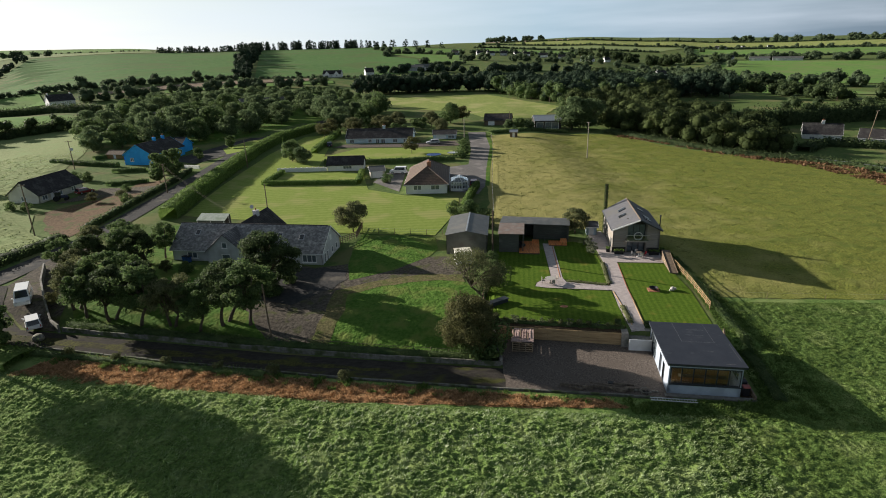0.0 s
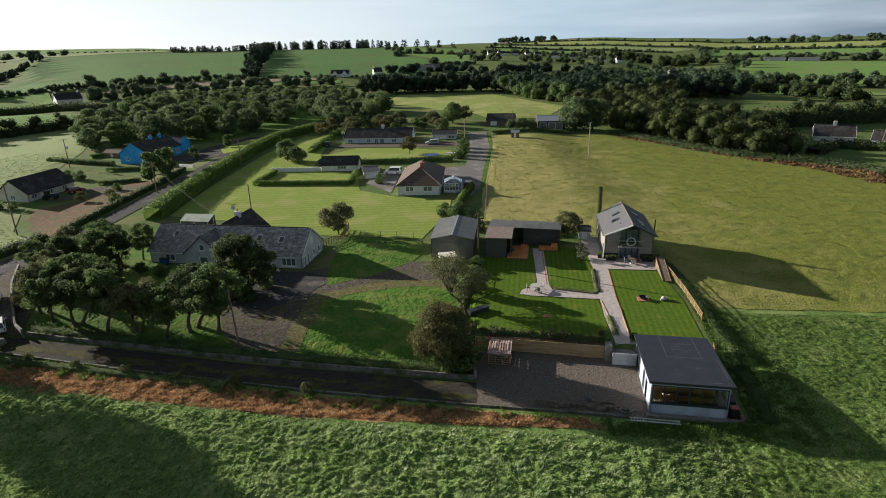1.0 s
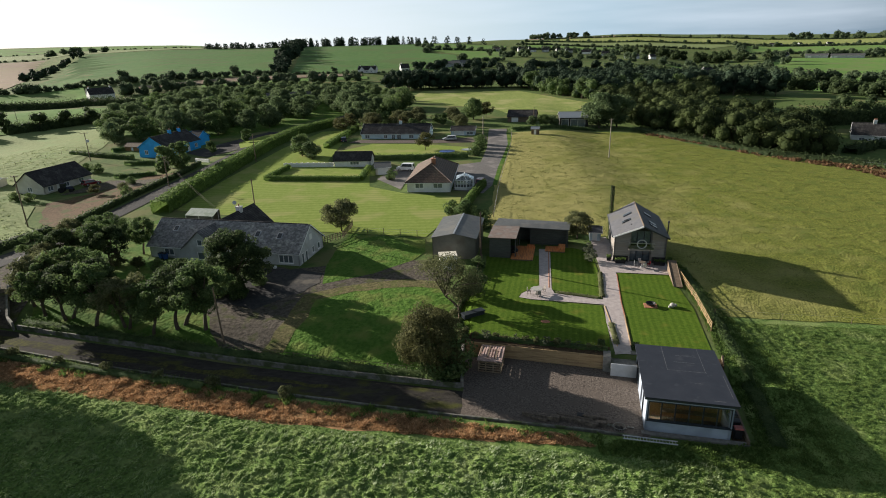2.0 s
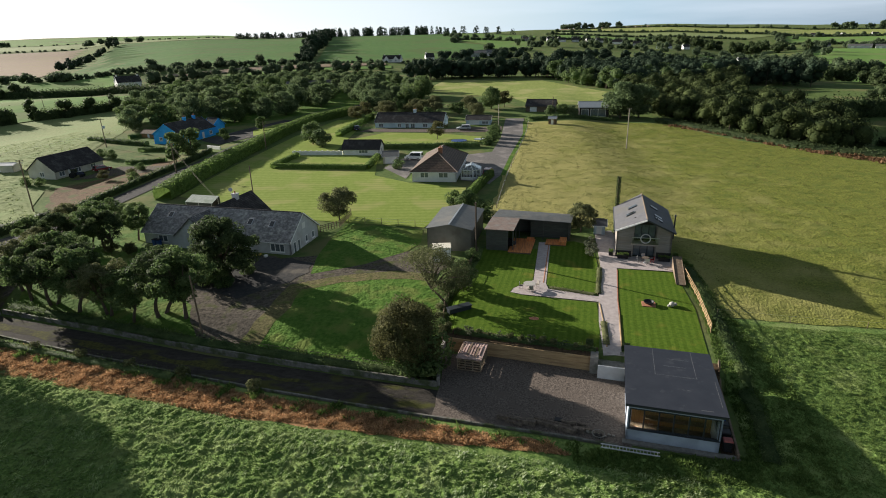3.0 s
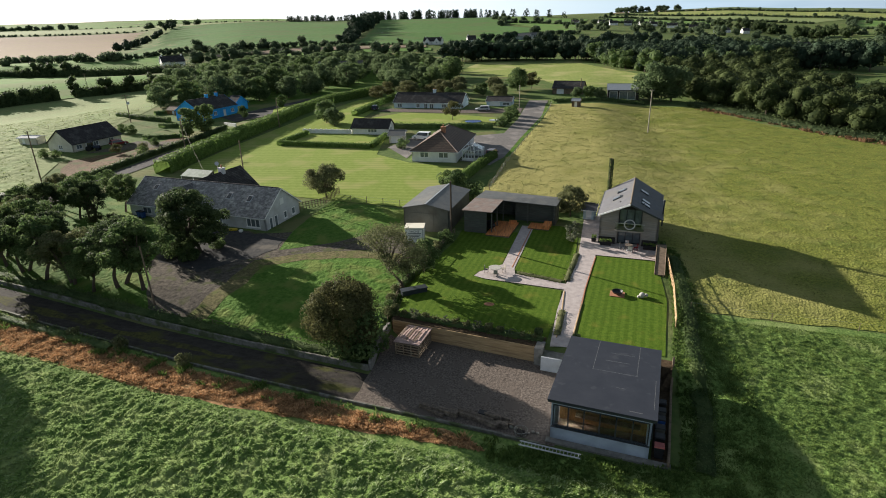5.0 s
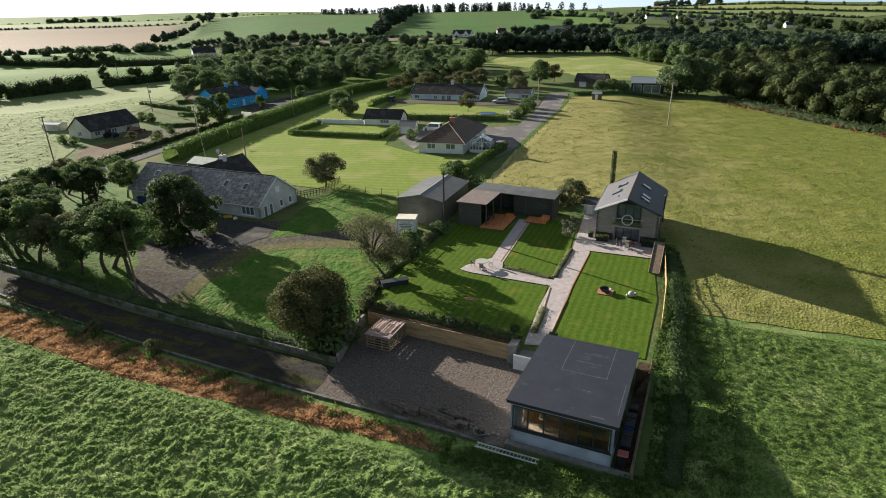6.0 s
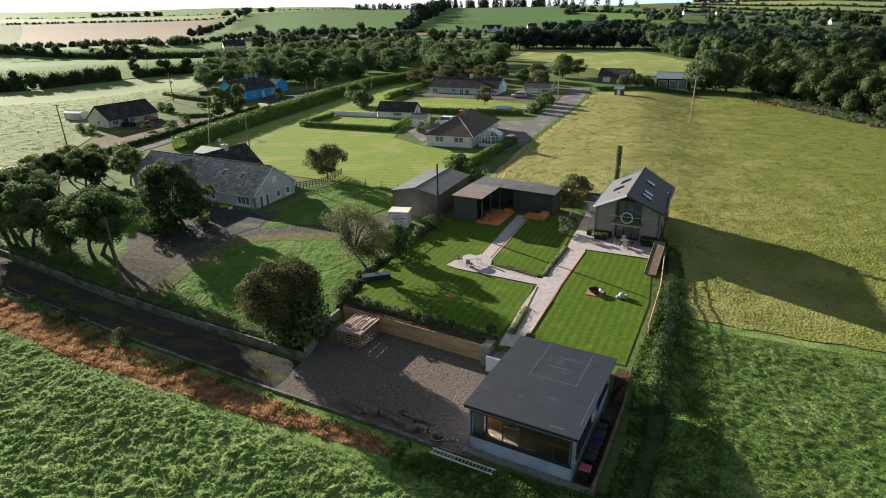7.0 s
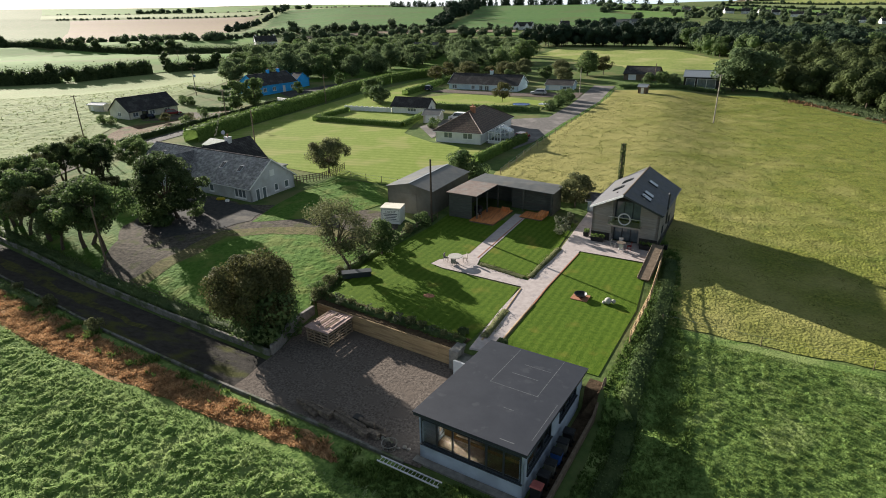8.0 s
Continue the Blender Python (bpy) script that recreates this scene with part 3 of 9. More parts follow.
def patch(name, outline, material, lift, label, category, wobble=0.0):
    """A piece of ground that lies on the land, cut along the land's own grid."""
    bm = bmesh.new()
    pts = []
    for (ax, ay), (bx, by) in zip(outline, outline[1:] + outline[:1]):
        k = max(1, int(math.hypot(bx - ax, by - ay) / 1.5)) if wobble else 1
        for i in range(k):
            x, y = ax + (bx - ax) * i / k, ay + (by - ay) * i / k
            o = noise.noise_vector((x * 0.5, y * 0.5, 3)) * wobble
            pts.append((x + o.x, y + o.y, 0))
    bm.faces.new([bm.verts.new(p) for p in pts])
    bmesh.ops.triangulate(bm, faces=bm.faces[:])
    xs, ys = [p[0] for p in pts], [p[1] for p in pts]
    for lines, low, high, way in ((GX, min(xs), max(xs), (1, 0, 0)), (GY, min(ys), max(ys), (0, 1, 0))):
        lines = lines[(lines > low) & (lines < high)]
        if lift >= 0.4:
            lines = [c for i, c in enumerate(lines) if i == 0 or int(c // 36) != int(lines[i - 1] // 36)]
        for c in lines:
            bmesh.ops.bisect_plane(bm, geom=bm.verts[:] + bm.edges[:] + bm.faces[:], plane_co=(c * way[0], c * way[1], 0), plane_no=way)
    co = np.array([v.co for v in bm.verts])
    for v, z in zip(bm.verts, land_height(co[:, 0], co[:, 1])):
        v.co.z = z + lift
    for f in bm.faces:
        if f.normal.z < 0:
            f.normal_flip()
    return solid(name, bm, material, label, category, kind="structure")



def swell(x, y, size, seed):
    """Smooth random heights between -1 and 1, about one swing in each size."""
    table = np.random.default_rng(seed).uniform(-1, 1, (256, 256))
    u, v = np.asarray(x) / size, np.asarray(y) / size
    i, j = np.floor(u).astype(int), np.floor(v).astype(int)
    a, b = u - i, v - j
    a, b = a * a * (3 - 2 * a), b * b * (3 - 2 * b)
    t = lambda p, q: table[(i + p) % 256, (j + q) % 256]  # noqa: E731
    return (t(0, 0) * (1 - a) + t(1, 0) * a) * (1 - b) + (t(0, 1) * (1 - a) + t(1, 1) * a) * b


def tussocks(x, y, size, seed):
    """Rounded humps with narrow hollows between them, between 0 and about 1."""
    wx, wy = x + 0.5 * size * swell(x, y, size * 1.7, seed + 3), y + 0.5 * size * swell(x, y, size * 1.7, seed + 4)
    return 0.75 * np.abs(swell(wx, wy * 1.25, size, seed)) + 0.35 * np.abs(swell(wx, wy, size * 0.42, seed + 1)) + 0.3 * (swell(x, y, size * 5, seed + 2) + 1) * 0.5


def within(x, y, poly):
    hit = np.zeros(x.shape, bool)
    for (ax, ay), (bx, by) in zip(poly, poly[1:] + poly[:1]):
        if ay != by:
            hit ^= ((ay > y) != (by > y)) & (x < (bx - ax) * (y - ay) / (by - ay) + ax)
    return hit


def edge_fade(x, y, poly, reach):
    """0 at an outline's edge, 1 further inside than the reach."""
    d = np.full(np.shape(x), 1e9)
    for (ax, ay), (bx, by) in zip(poly, poly[1:] + poly[:1]):
        l2 = (bx - ax) ** 2 + (by - ay) ** 2
        t = np.clip(((x - ax) * (bx - ax) + (y - ay) * (by - ay)) / l2, 0, 1)
        d = np.minimum(d, np.hypot(x - ax - t * (bx - ax), y - ay - t * (by - ay)))
    return sm(d, 0, reach)


def sward(name, outline, cell, rise, size, seed, material, lift, label, category):
    """Uneven ground: a fine sheet of humps that lies on the land within an outline."""
    xs, ys = [p[0] for p in outline], [p[1] for p in outline]
    x, y = np.meshgrid(np.arange(min(xs), max(xs), cell), np.arange(min(ys), max(ys), cell))
    z = land_height(x, y) + lift + (rise(x) if callable(rise) else rise) * tussocks(x, y, size, seed) * edge_fade(x, y, outline, 1.8)
    k = np.arange(x.size).reshape(x.shape)
    f = np.stack([k[:-1, :-1], k[:-1, 1:], k[1:, 1:], k[1:, :-1]], -1)[within(x, y, outline)[:-1, :-1]]
    used, f = np.unique(f, return_inverse=True)
    ob = new(name, arrays(name, np.stack([x, y, z], -1).reshape(-1, 3)[used], f.reshape(-1, 4), material))
    ob.data.polygons.foreach_set("use_smooth", [True] * len(ob.data.polygons))
    return tagged(ob, label, category, kind="structure")


gx, gy = np.meshgrid(GX, GY)
gi = np.arange(len(GX) * len(GY)).reshape(len(GY), len(GX))
land = new("ground", arrays("ground", np.stack([gx, gy, ground(gx, gy)], -1).reshape(-1, 3), np.stack([gi[:-1, :-1], gi[:-1, 1:], gi[1:, 1:], gi[1:, :-1]], -1).reshape(-1, 4), M_LAND))
land.data.polygons.foreach_set("use_smooth", [True] * len(land.data.polygons))
tagged(land, "green pasture land rolling away to low hills", "ground", kind="structure")

LANE_S = [(-72, 67.3), (-51.2, 62.8), (-32, 58.2), (-11, 53.6), (6, 50.6), (13.5, 49.5), (20.6, 48.3)]
LANE_N = [(6.4, 54.4), (-5.7, 56.6), (-19, 59.0), (-34, 62.6), (-50, 66.2)]
patch("field", [(9.4, 106), (11.2, 131), (16.4, 192), (18, 203), (46, 210), (62, 208), (76, 180), (97, 153), (150, 90), (150, 66.5), (58, 67.5), (35.2, 69.5), (35.6, 96), (24, 99), (10, 101)], M_HAYFIELD, 0.05, "sunlit pasture of short yellowing grass beside the garden", "field", 0.6)
patch("field", [(35.0, 69.2), (58, 67.2), (150, 66), (150, 10), (-90, 10), (-90, 58), (-72, 66.8)] + [(x, y - 0.5) for x, y in LANE_S[1:]] + [(31.5, 46.3), (32.8, 58.5)], M_LUSH, 0.05, "lush rough green grass before the lane", "field")
patch("lane", LANE_S + [(22.0, 48.6)] + [(9, 53.0)] + LANE_N + [(-56, 67.6), (-62, 73), (-66, 80), (-72, 80)], M_LANE, 0.07, "narrow worn tarmac lane with a mossy middle", "lane")
patch("road", [(-72, 66), (-67, 82), (-63.2, 104), (-62.2, 127), (-61.5, 150), (-62, 182), (-60, 212), (-50, 240), (-42, 262), (-47, 265), (-56, 243), (-66, 214), (-68, 182), (-67, 150), (-67.3, 127), (-68.2, 104), (-72.5, 82), (-80, 58), (-76, 58)], M_ASPHALT, 0.09, "grey country road", "road")
patch("lawn", [(-49.4, 68.2), (-34, 64.6), (-19.6, 61.2), (-22, 63.5), (-28.5, 71.8), (-30.6, 77.5), (-31, 84.5), (-44.5, 87.5), (-47, 95), (-46, 108), (-54, 108), (-58, 98), (-55.5, 80)], M_ROUGHLAWN, 0.045, "shaded grass under the lane trees", "lawn", 0.2)
patch("bracken_bank", [(-50, 56.2), (-46, 60.2), (-30, 56.6), (-11, 52.3), (6, 49.3), (16, 47.8), (17.8, 46.6), (6, 47.2), (-11, 48.9), (-32, 52.4)], M_BRACKEN, 0.065, "bank of dead orange bracken", "bank", 0.7)
patch("verge", [(-66, 80), (-62, 73.4), (-56, 68.2), (-51, 66.8), (-52.5, 72), (-59.5, 86), (-63.5, 98), (-66.2, 90)], M_DIRT, 0.11, "dirt verge where two vehicles stand", "verge", 0.3)
patch("moss_strip", [(-56, 66.2), (-50, 64.9), (-42, 62.9), (-34, 60.9), (-24, 58.6), (-14, 56.5), (-6, 55.0), (-6, 54.4), (-14, 55.7), (-24, 57.7), (-34, 59.7), (-42, 61.6), (-50, 63.5), (-56, 64.9)], M_MOSS, 0.085, "yellow-green moss along the lane's middle", "lane", 0.5)
patch("yard", [(6.4, 50.4), (13.5, 49.4), (20.6, 48.2), (22.6, 48.0), (24.2, 58.6), (21.4, 58.9), (10.3, 61.1), (6.6, 61.0)], M_GRAVEL, 0.09, "brown gravel yard with wheel ruts", "yard", 0.35)
patch("lawn", [(6.9, 62.2), (21.6, 59.3), (22.6, 66), (22.9, 70.8), (14.4, 72.4), (12.9, 73.2), (13.3, 74.5), (15.8, 77), (16.9, 88.5), (9, 88.5), (8.8, 84), (7.2, 76), (5.6, 70)], M_LAWN, 0.05, "striped mown garden lawn", "lawn")
patch("lawn", [(17.2, 75.6), (23.2, 73.5), (24.6, 82.5), (25.0, 90), (22.5, 92), (18.6, 91.5), (18.0, 84)], M_LAWN, 0.05, "striped mown lawn between the garden paths", "lawn")
patch("lawn", [(24.2, 60.2), (31.8, 58.9), (33.6, 70), (34.0, 80.4), (27.0, 81.4), (25.5, 71)], M_LAWN, 0.05, "striped mown lawn before the barn house", "lawn")
patch("path", [(22.0, 59.2), (23.7, 59.0), (25.3, 71), (26.9, 81.3), (29, 93), (28.6, 97), (26.0, 97), (24.9, 82), (23.2, 71.3), (22.5, 66)], M_PATH, 0.09, "pale concrete garden path", "path")
patch("path", [(14.4, 72.6), (23.3, 71.0), (23.5, 72.5), (17.6, 74.4), (17.4, 76), (18.9, 91.2), (17.2, 91.4), (15.9, 77), (13.4, 74.4), (13.0, 73.2)], M_PATH, 0.08, "pale paved path to the shelter with a round widening", "path")
patch("drive_verge", [(-15.8, 74.4), (-9.6, 78.0), (-2.2, 79.8), (2.6, 79.2), (3.0, 76.6), (-2.2, 77.2), (-8.6, 75.8), (-13.2, 73.0), (-13.4, 67), (-14.2, 61.2), (-16.2, 61.6), (-15.6, 68)], M_VERGE, 0.075, "worn mossy edge of the drive along the lawn", "verge", 0.6)
patch("bed_soil", [(6.7, 62.2), (21.4, 59.2), (21.7, 60.5), (7.0, 63.6)], M_SOIL, 0.065, "dark soil of the bed above the retaining wall", "soil", 0.1)
patch("side_strip", [(29.3, 47.3), (30.4, 47.1), (32.3, 58.2), (31.3, 58.4)], M_SOIL, 0.08, "dark trodden strip beside the garden room", "soil")
patch("worn_patch", [(15.6 + 0.55 * math.cos(math.tau * i / 12), 66.4 + 0.4 * math.sin(math.tau * i / 12)) for i in range(12)], M_BRICKEDGE, 0.062, "round worn reddish patch on the lawn", "worn patch")
patch("patio", [(26.2, 81.6), (34.2, 80.6), (34.9, 85.6), (27.2, 86.2)], M_PATH, 0.11, "pale patio before the barn house", "patio")
patch("lawn", [(-13.9, 78.2), (-7.4, 81.8), (-2.2, 86.9), (-0.6, 90.5), (-1.2, 96.5), (-14.5, 99.5), (-15.2, 92), (-15.0, 84)], M_ROUGHLAWN, 0.06, "green lawn slope above the gravel drive", "lawn", 0.15)
patch("lawn", [(-13.6, 73.4), (-8.6, 76.4), (-2.2, 77.8), (2.6, 77.0), (5.2, 74), (5.0, 66), (5.6, 61), (5.2, 56.6), (-8, 58.8), (-14.5, 60.2), (-13.6, 67)], M_ROUGHLAWN, 0.06, "green lawn beside the lane wall", "lawn", 0.2)
patch("drive", [(-29.5, 85.6), (-18.6, 83.8), (-14.8, 84.4), (-13.9, 78.2), (-7.4, 81.8), (-2.2, 86.9), (2.5, 86.6), (4.6, 82), (2.6, 77.2), (-2.2, 77.8), (-8.6, 76.4), (-13.6, 73.4), (-13.6, 67), (-14.6, 60.6), (-22, 62.6), (-28.5, 71.8), (-30.6, 77.5)], M_DIRT, 0.05, "worn gravel and dirt drive", "drive", 0.7)
patch("drive", [(-30, 84.8), (-18.6, 83.4), (-15.0, 82.0), (-14.2, 78.6), (-16.5, 75.2), (-20.5, 70.5), (-27.5, 72.5), (-29.8, 77.5)], M_ASPHALT, 0.08, "dark tarmac forecourt before the grey bungalow", "drive", 1.0)
patch("lawn", [(-53.4, 114), (-54.2, 140), (-53.5, 180), (-49, 212), (-38, 214), (-36, 184), (-34, 160), (-20, 147), (-17, 131), (-8, 124.5), (4, 121.5), (3.6, 113), (-1.2, 97.5), (-16, 99.8), (-25, 101.4), (-36, 109)], M_BIGLAWN, 0.06, "wide sunlit lawn mown in bands", "lawn")
patch("lawn", [(-36, 172), (-26, 186), (-10, 184), (4.2, 178), (4.0, 164.5), (-14, 163), (-33, 164)], M_BIGLAWN, 0.07, "sunlit front lawn of the pale bungalow", "lawn")
patch("drive", [(-14, 148), (-16.5, 138), (-9.5, 128), (-9, 147), (2, 147), (2, 127), (8.5, 124), (10.6, 131), (12.4, 150), (16.6, 182), (17.0, 211), (10.8, 211.5), (9.8, 176), (8.0, 156), (0.5, 152)], M_TARMAC, 0.08, "grey tarmac drive and side road", "drive")
patch("drive", [(-35, 188), (-32, 193.5), (-8.5, 191.8), (9.8, 196), (9.8, 186), (-9, 185.4), (-26, 187.2)], M_GRAVEL, 0.08, "gravel before the pale bungalow", "drive")
patch("verge", [(11.6, 131), (13.4, 150), (17.4, 182), (18.0, 203), (16.6, 205), (16.2, 182), (12.4, 150), (10.6, 131)], M_ROUGHLAWN, 0.09, "narrow grass verge of the side road", "verge")
patch("meadow", [(-34, 310), (-27, 368), (30, 357), (60, 290), (44, 250), (22, 240), (14, 269)], M_MEADOW, 0.12, "pale mown meadow before the dark wood", "meadow", 1.0)
patch("hamlet_floor", [(-142, 222), (-112, 212), (-92, 205), (-72, 218), (-58, 250), (-44, 228), (-34, 228), (-26, 262), (-32, 320), (-56, 352), (-70, 410), (-160, 405), (-196, 362), (-168, 318)], M_ROUGHLAWN, 0.05, "rough grass under the hamlet trees", "ground", 1.0)
patch("garden", [(-89, 124), (-82, 135), (-80, 150), (-69, 152), (-69, 112), (-72, 103), (-80, 110)], M_BAREEARTH, 0.07, "bare brown garden of the cream bungalow", "garden", 0.8)
patch("drive", [(-91, 131), (-88, 146), (-69, 144), (-68, 138), (-80, 137)], M_DIRT, 0.09, "gravel drive of the cream bungalow", "drive")
patch("drive", [(-86, 183), (-80, 198), (-70, 215), (-66, 214), (-68, 182), (-74, 172)], M_ASPHALT, 0.09, "grey forecourt of the blue house", "drive")
patch("garden", [(-74, 196), (-68.5, 208), (-60, 212), (-64, 188), (-68.5, 184)], M_BIGLAWN, 0.10, "small sunlit lawn by the road", "lawn")
patch("field", [(-73, 66), (-73, 101), (-83, 110), (-90, 122), (-101, 127), (-106, 152), (-116, 178), (-122, 196), (-136, 228), (-150, 262), (-180, 278), (-200, 243), (-222, 210), (-262, 176), (-330, 100), (-200, 40)], M_DEWY, 0.10, "pale dewy pasture beyond the road", "field")
patch("field", [(-262, 180), (-224, 210), (-201, 246), (-182, 280), (-165, 292), (-190, 318), (-250, 330), (-335, 334), (-440, 326), (-420, 230)], M_BRIGHTFIELD, 0.25, "bright green pasture between hedges", "field")
patch("field", polar((-40.5, 548), (-36, 548), (-31.6, 548), (-25.9, 548), (-20.2, 556), (-17.8, 1470), (-21, 1490), (-25, 1490), (-34.4, 1490), (-36.5, 1250), (-38.5, 800)), M_HILLFIELD, 0.5, "large green field on the hillside", "field")
patch("field", polar((-19.0, 552), (-10, 552), (-3, 620), (-3, 900), (-5.7, 1000), (-6, 1480), (-17, 1480)), M_HILLFIELD, 0.5, "green field up to the conifer belt", "field")
patch("field", polar((-5.4, 1120), (1.2, 1120), (2.0, 1440), (-5.6, 1470)), M_BRIGHTFIELD, 0.6, "small bright field on the ridge", "field")
patch("field", polar((-2.6, 760), (1.5, 800), (1.2, 1090), (-5.2, 1090), (-2.6, 910)), M_BRIGHTFIELD, 0.5, "green strip of pasture below the ridge field", "field")
patch("field", polar((-32, 506), (-22, 511), (-12.5, 524), (-12.5, 537), (-24, 533), (-32, 518)), M_STUBBLE, 0.5, "narrow strip of tan stubble", "field")
patch("field", polar((-27, 486), (-12, 502), (-12, 520), (-22, 506), (-27, 502)), M_BRIGHTFIELD, 0.4, "bright narrow strip of grass", "field")
patch("field", polar((-52, 640), (-41.5, 640), (-38.8, 1050), (-37.6, 1600), (-37, 2080), (-52, 2050)), M_STUBBLE, 0.5, "wide brown stubble field", "field")
patch("field", polar((-52, 480), (-36, 478), (-36, 540), (-41, 545), (-41.5, 625), (-52, 625)), M_BRIGHTFIELD, 0.5, "green pasture below the stubble", "field")
# pale grass material used this far out as painted haze
patch("field", polar((-54, 2150), (-36.8, 2150), (-33, 1650), (-25.5, 1620), (-25.5, 2900), (-54, 2900)), M_DEWY, 0.8, "distant pasture, its haze put into a pale colour", "field")
patch("field", polar((-54, 2960), (-25.5, 2960), (-25.5, 4300), (-54, 4300)), M_BRIGHTFIELD, 0.8, "far pasture on the skyline", "field")
patch("field", polar((22.2, 640), (25, 600), (46, 590), (46, 1050), (29, 1080), (25, 1090), (23.4, 860)), M_BRIGHTFIELD, 0.5, "green hill pasture across the valley", "field")
patch("field", polar((15.8, 880), (17, 800), (21, 560), (27, 405), (46, 375), (46, 410), (28, 460), (22, 625), (19.5, 765), (17, 980)), M_BRIGHTFIELD, 0.5, "slanting green field behind the wood", "field")
patch("field", polar((3, 1230), (9, 1200), (12.5, 1250), (12, 1470), (3.4, 1480)), M_BRIGHTFIELD, 0.6, "pale green upland field", "field")
patch("field", polar((4, 1540), (13, 1520), (20, 1480), (22, 1640), (14, 1760), (4, 1800)), M_DEWY, 0.6, "bright upland pasture with hedges", "field")
patch("field", polar((22.5, 1340), (46, 1320), (46, 1640), (22.8, 1640)), M_BRIGHTFIELD, 0.6, "upland pasture with hedges", "field")
patch("field", polar((7, 1860), (14, 1800), (26, 1720), (46, 1720), (46, 2080), (18, 2080), (7, 2020)), M_MEADOW, 0.6, "pale upland meadow near the skyline", "field")
patch("field", polar((4, 2070), (12, 2070), (12, 2180), (4, 2160)), M_STUBBLE, 0.7, "thin strip of stubble on the skyline", "field")
FRONT = [(-62, 57.5), (-51, 57.5), (-32, 53.5), (-11, 49.0), (6, 46.8), (18, 45.4), (30, 44.8), (31.4, 47.0), (32.8, 53), (33.6, 60), (35, 68), (56, 66.5), (75, 60), (75, 30), (48, 18), (8, 18), (-30, 22)]
HAY = [(10, 106), (12, 131), (17, 190), (46, 208), (62, 206), (76, 178), (95, 152), (110, 110), (90, 70), (36, 70), (36, 97), (24, 100)]
YARD = [(7.6, 51.2), (13.5, 50.2), (22.0, 49.0), (23.4, 58.0), (21.4, 58.4), (10.3, 60.5), (7.4, 60.2)]
DEW = [(-74, 70), (-74, 100), (-84, 110), (-100, 126), (-108, 150), (-122, 194), (-150, 210), (-180, 150), (-120, 70)]
FRONT_RISE = lambda x: 0.33 * (1 - 0.58 * sm(x, 22, 36))  # noqa: E731
sward("meadow_sward", FRONT, 0.14, FRONT_RISE, 0.62, 11, M_LUSH, 0.055, "lush green tussocks with dark hollows before the lane", "field")
sward("pasture_sward", HAY, 0.4, 0.16, 1.1, 21, M_HAYFIELD, 0.055, "uneven yellowing turf of the grazed pasture", "field")
sward("dewy_sward", DEW, 0.6, 0.3, 2.0, 41, M_DEWY, 0.105, "uneven dew-pale turf beyond the road", "field")
sward("gravel", YARD, 0.12, 0.02, 0.5, 51, M_GRAVEL, 0.092, "loose brown gravel churned by wheels", "yard")
sward("turf", [(-13.9, 60.6), (-8, 59.4), (4.6, 57.2), (4.6, 66), (4.6, 73.5), (2.4, 76.4), (-2.2, 77.2), (-8.4, 75.8), (-13.0, 73.0)], 0.25, 0.12, 0.8, 61, M_ROUGHLAWN, 0.065, "rough green turf beside the lane", "lawn")
sward("turf", [(-13.4, 78.8), (-7.6, 82.4), (-2.6, 87.2), (-1.2, 90.5), (-1.8, 96), (-14.0, 98.9), (-14.6, 92), (-14.4, 84)], 0.25, 0.12, 0.8, 71, M_ROUGHLAWN, 0.065, "rough green turf above the drive", "lawn")


# ---- buildings ----
def window(parent, p, u, o, u0, u1, z0, z1, name="window", frame_mat=None, bars=1, depth=0.12, door=False, clear=False):
    """A framed pane in a wall's opening: p the wall's start, u its way, o its outward way."""
    frame_mat = frame_mat or M_WHITEPAINT
    at = lambda a, b, c: (p[0] + u[0] * a + o[0] * b, p[1] + u[1] * a + o[1] * b, c)  # noqa: E731

    def block(bm, a0, a1, b0, b1, c0, c1):
        prism(bm, [at(a0, b1, c0), at(a1, b1, c0), at(a1, b0, c0), at(a0, b0, c0)], [at(a0, b1, c1), at(a1, b1, c1), at(a1, b0, c1), at(a0, b0, c1)])

    w = 0.10
    bm = bmesh.new()
    block(bm, u0, u1, -depth, 0.02, z0, z0 + w)
    block(bm, u0, u1, -depth, 0.02, z1 - w, z1)
    block(bm, u0, u0 + w, -depth, 0.02, z0 + w, z1 - w)
    block(bm, u1 - w, u1, -depth, 0.02, z0 + w, z1 - w)
    bmesh.ops.remove_doubles(bm, verts=bm.verts[:], dist=0.0005)
    win = part(name, bm, frame_mat, parent)
    for i in range(1, bars):
        c = u0 + (u1 - u0) * i / bars
        bm = bmesh.new()
        block(bm, c - w / 2, c + w / 2, -depth, 0.01, z0 + w, z1 - w)
        part("mullion", bm, frame_mat, win)
    for i in range(bars):
        bm = bmesh.new()
        a, b = u0 + (u1 - u0) * i / bars + (w if i == 0 else w / 2), u0 + (u1 - u0) * (i + 1) / bars - (w if i == bars - 1 else w / 2)
        block(bm, a, b, -depth * 0.7, -depth * 0.5, z0 + w, z1 - w)
        pane = part("pane", bm, M_GLASS if clear else M_PANE_SKY, win)
        pane.visible_shadow = not clear
    if not door:
        bm = bmesh.new()
        block(bm, u0 - 0.08, u1 + 0.08, 0.021, 0.12, z0 - 0.07, z0 - 0.001)
        part("sill", bm, frame_mat, win)
    return win


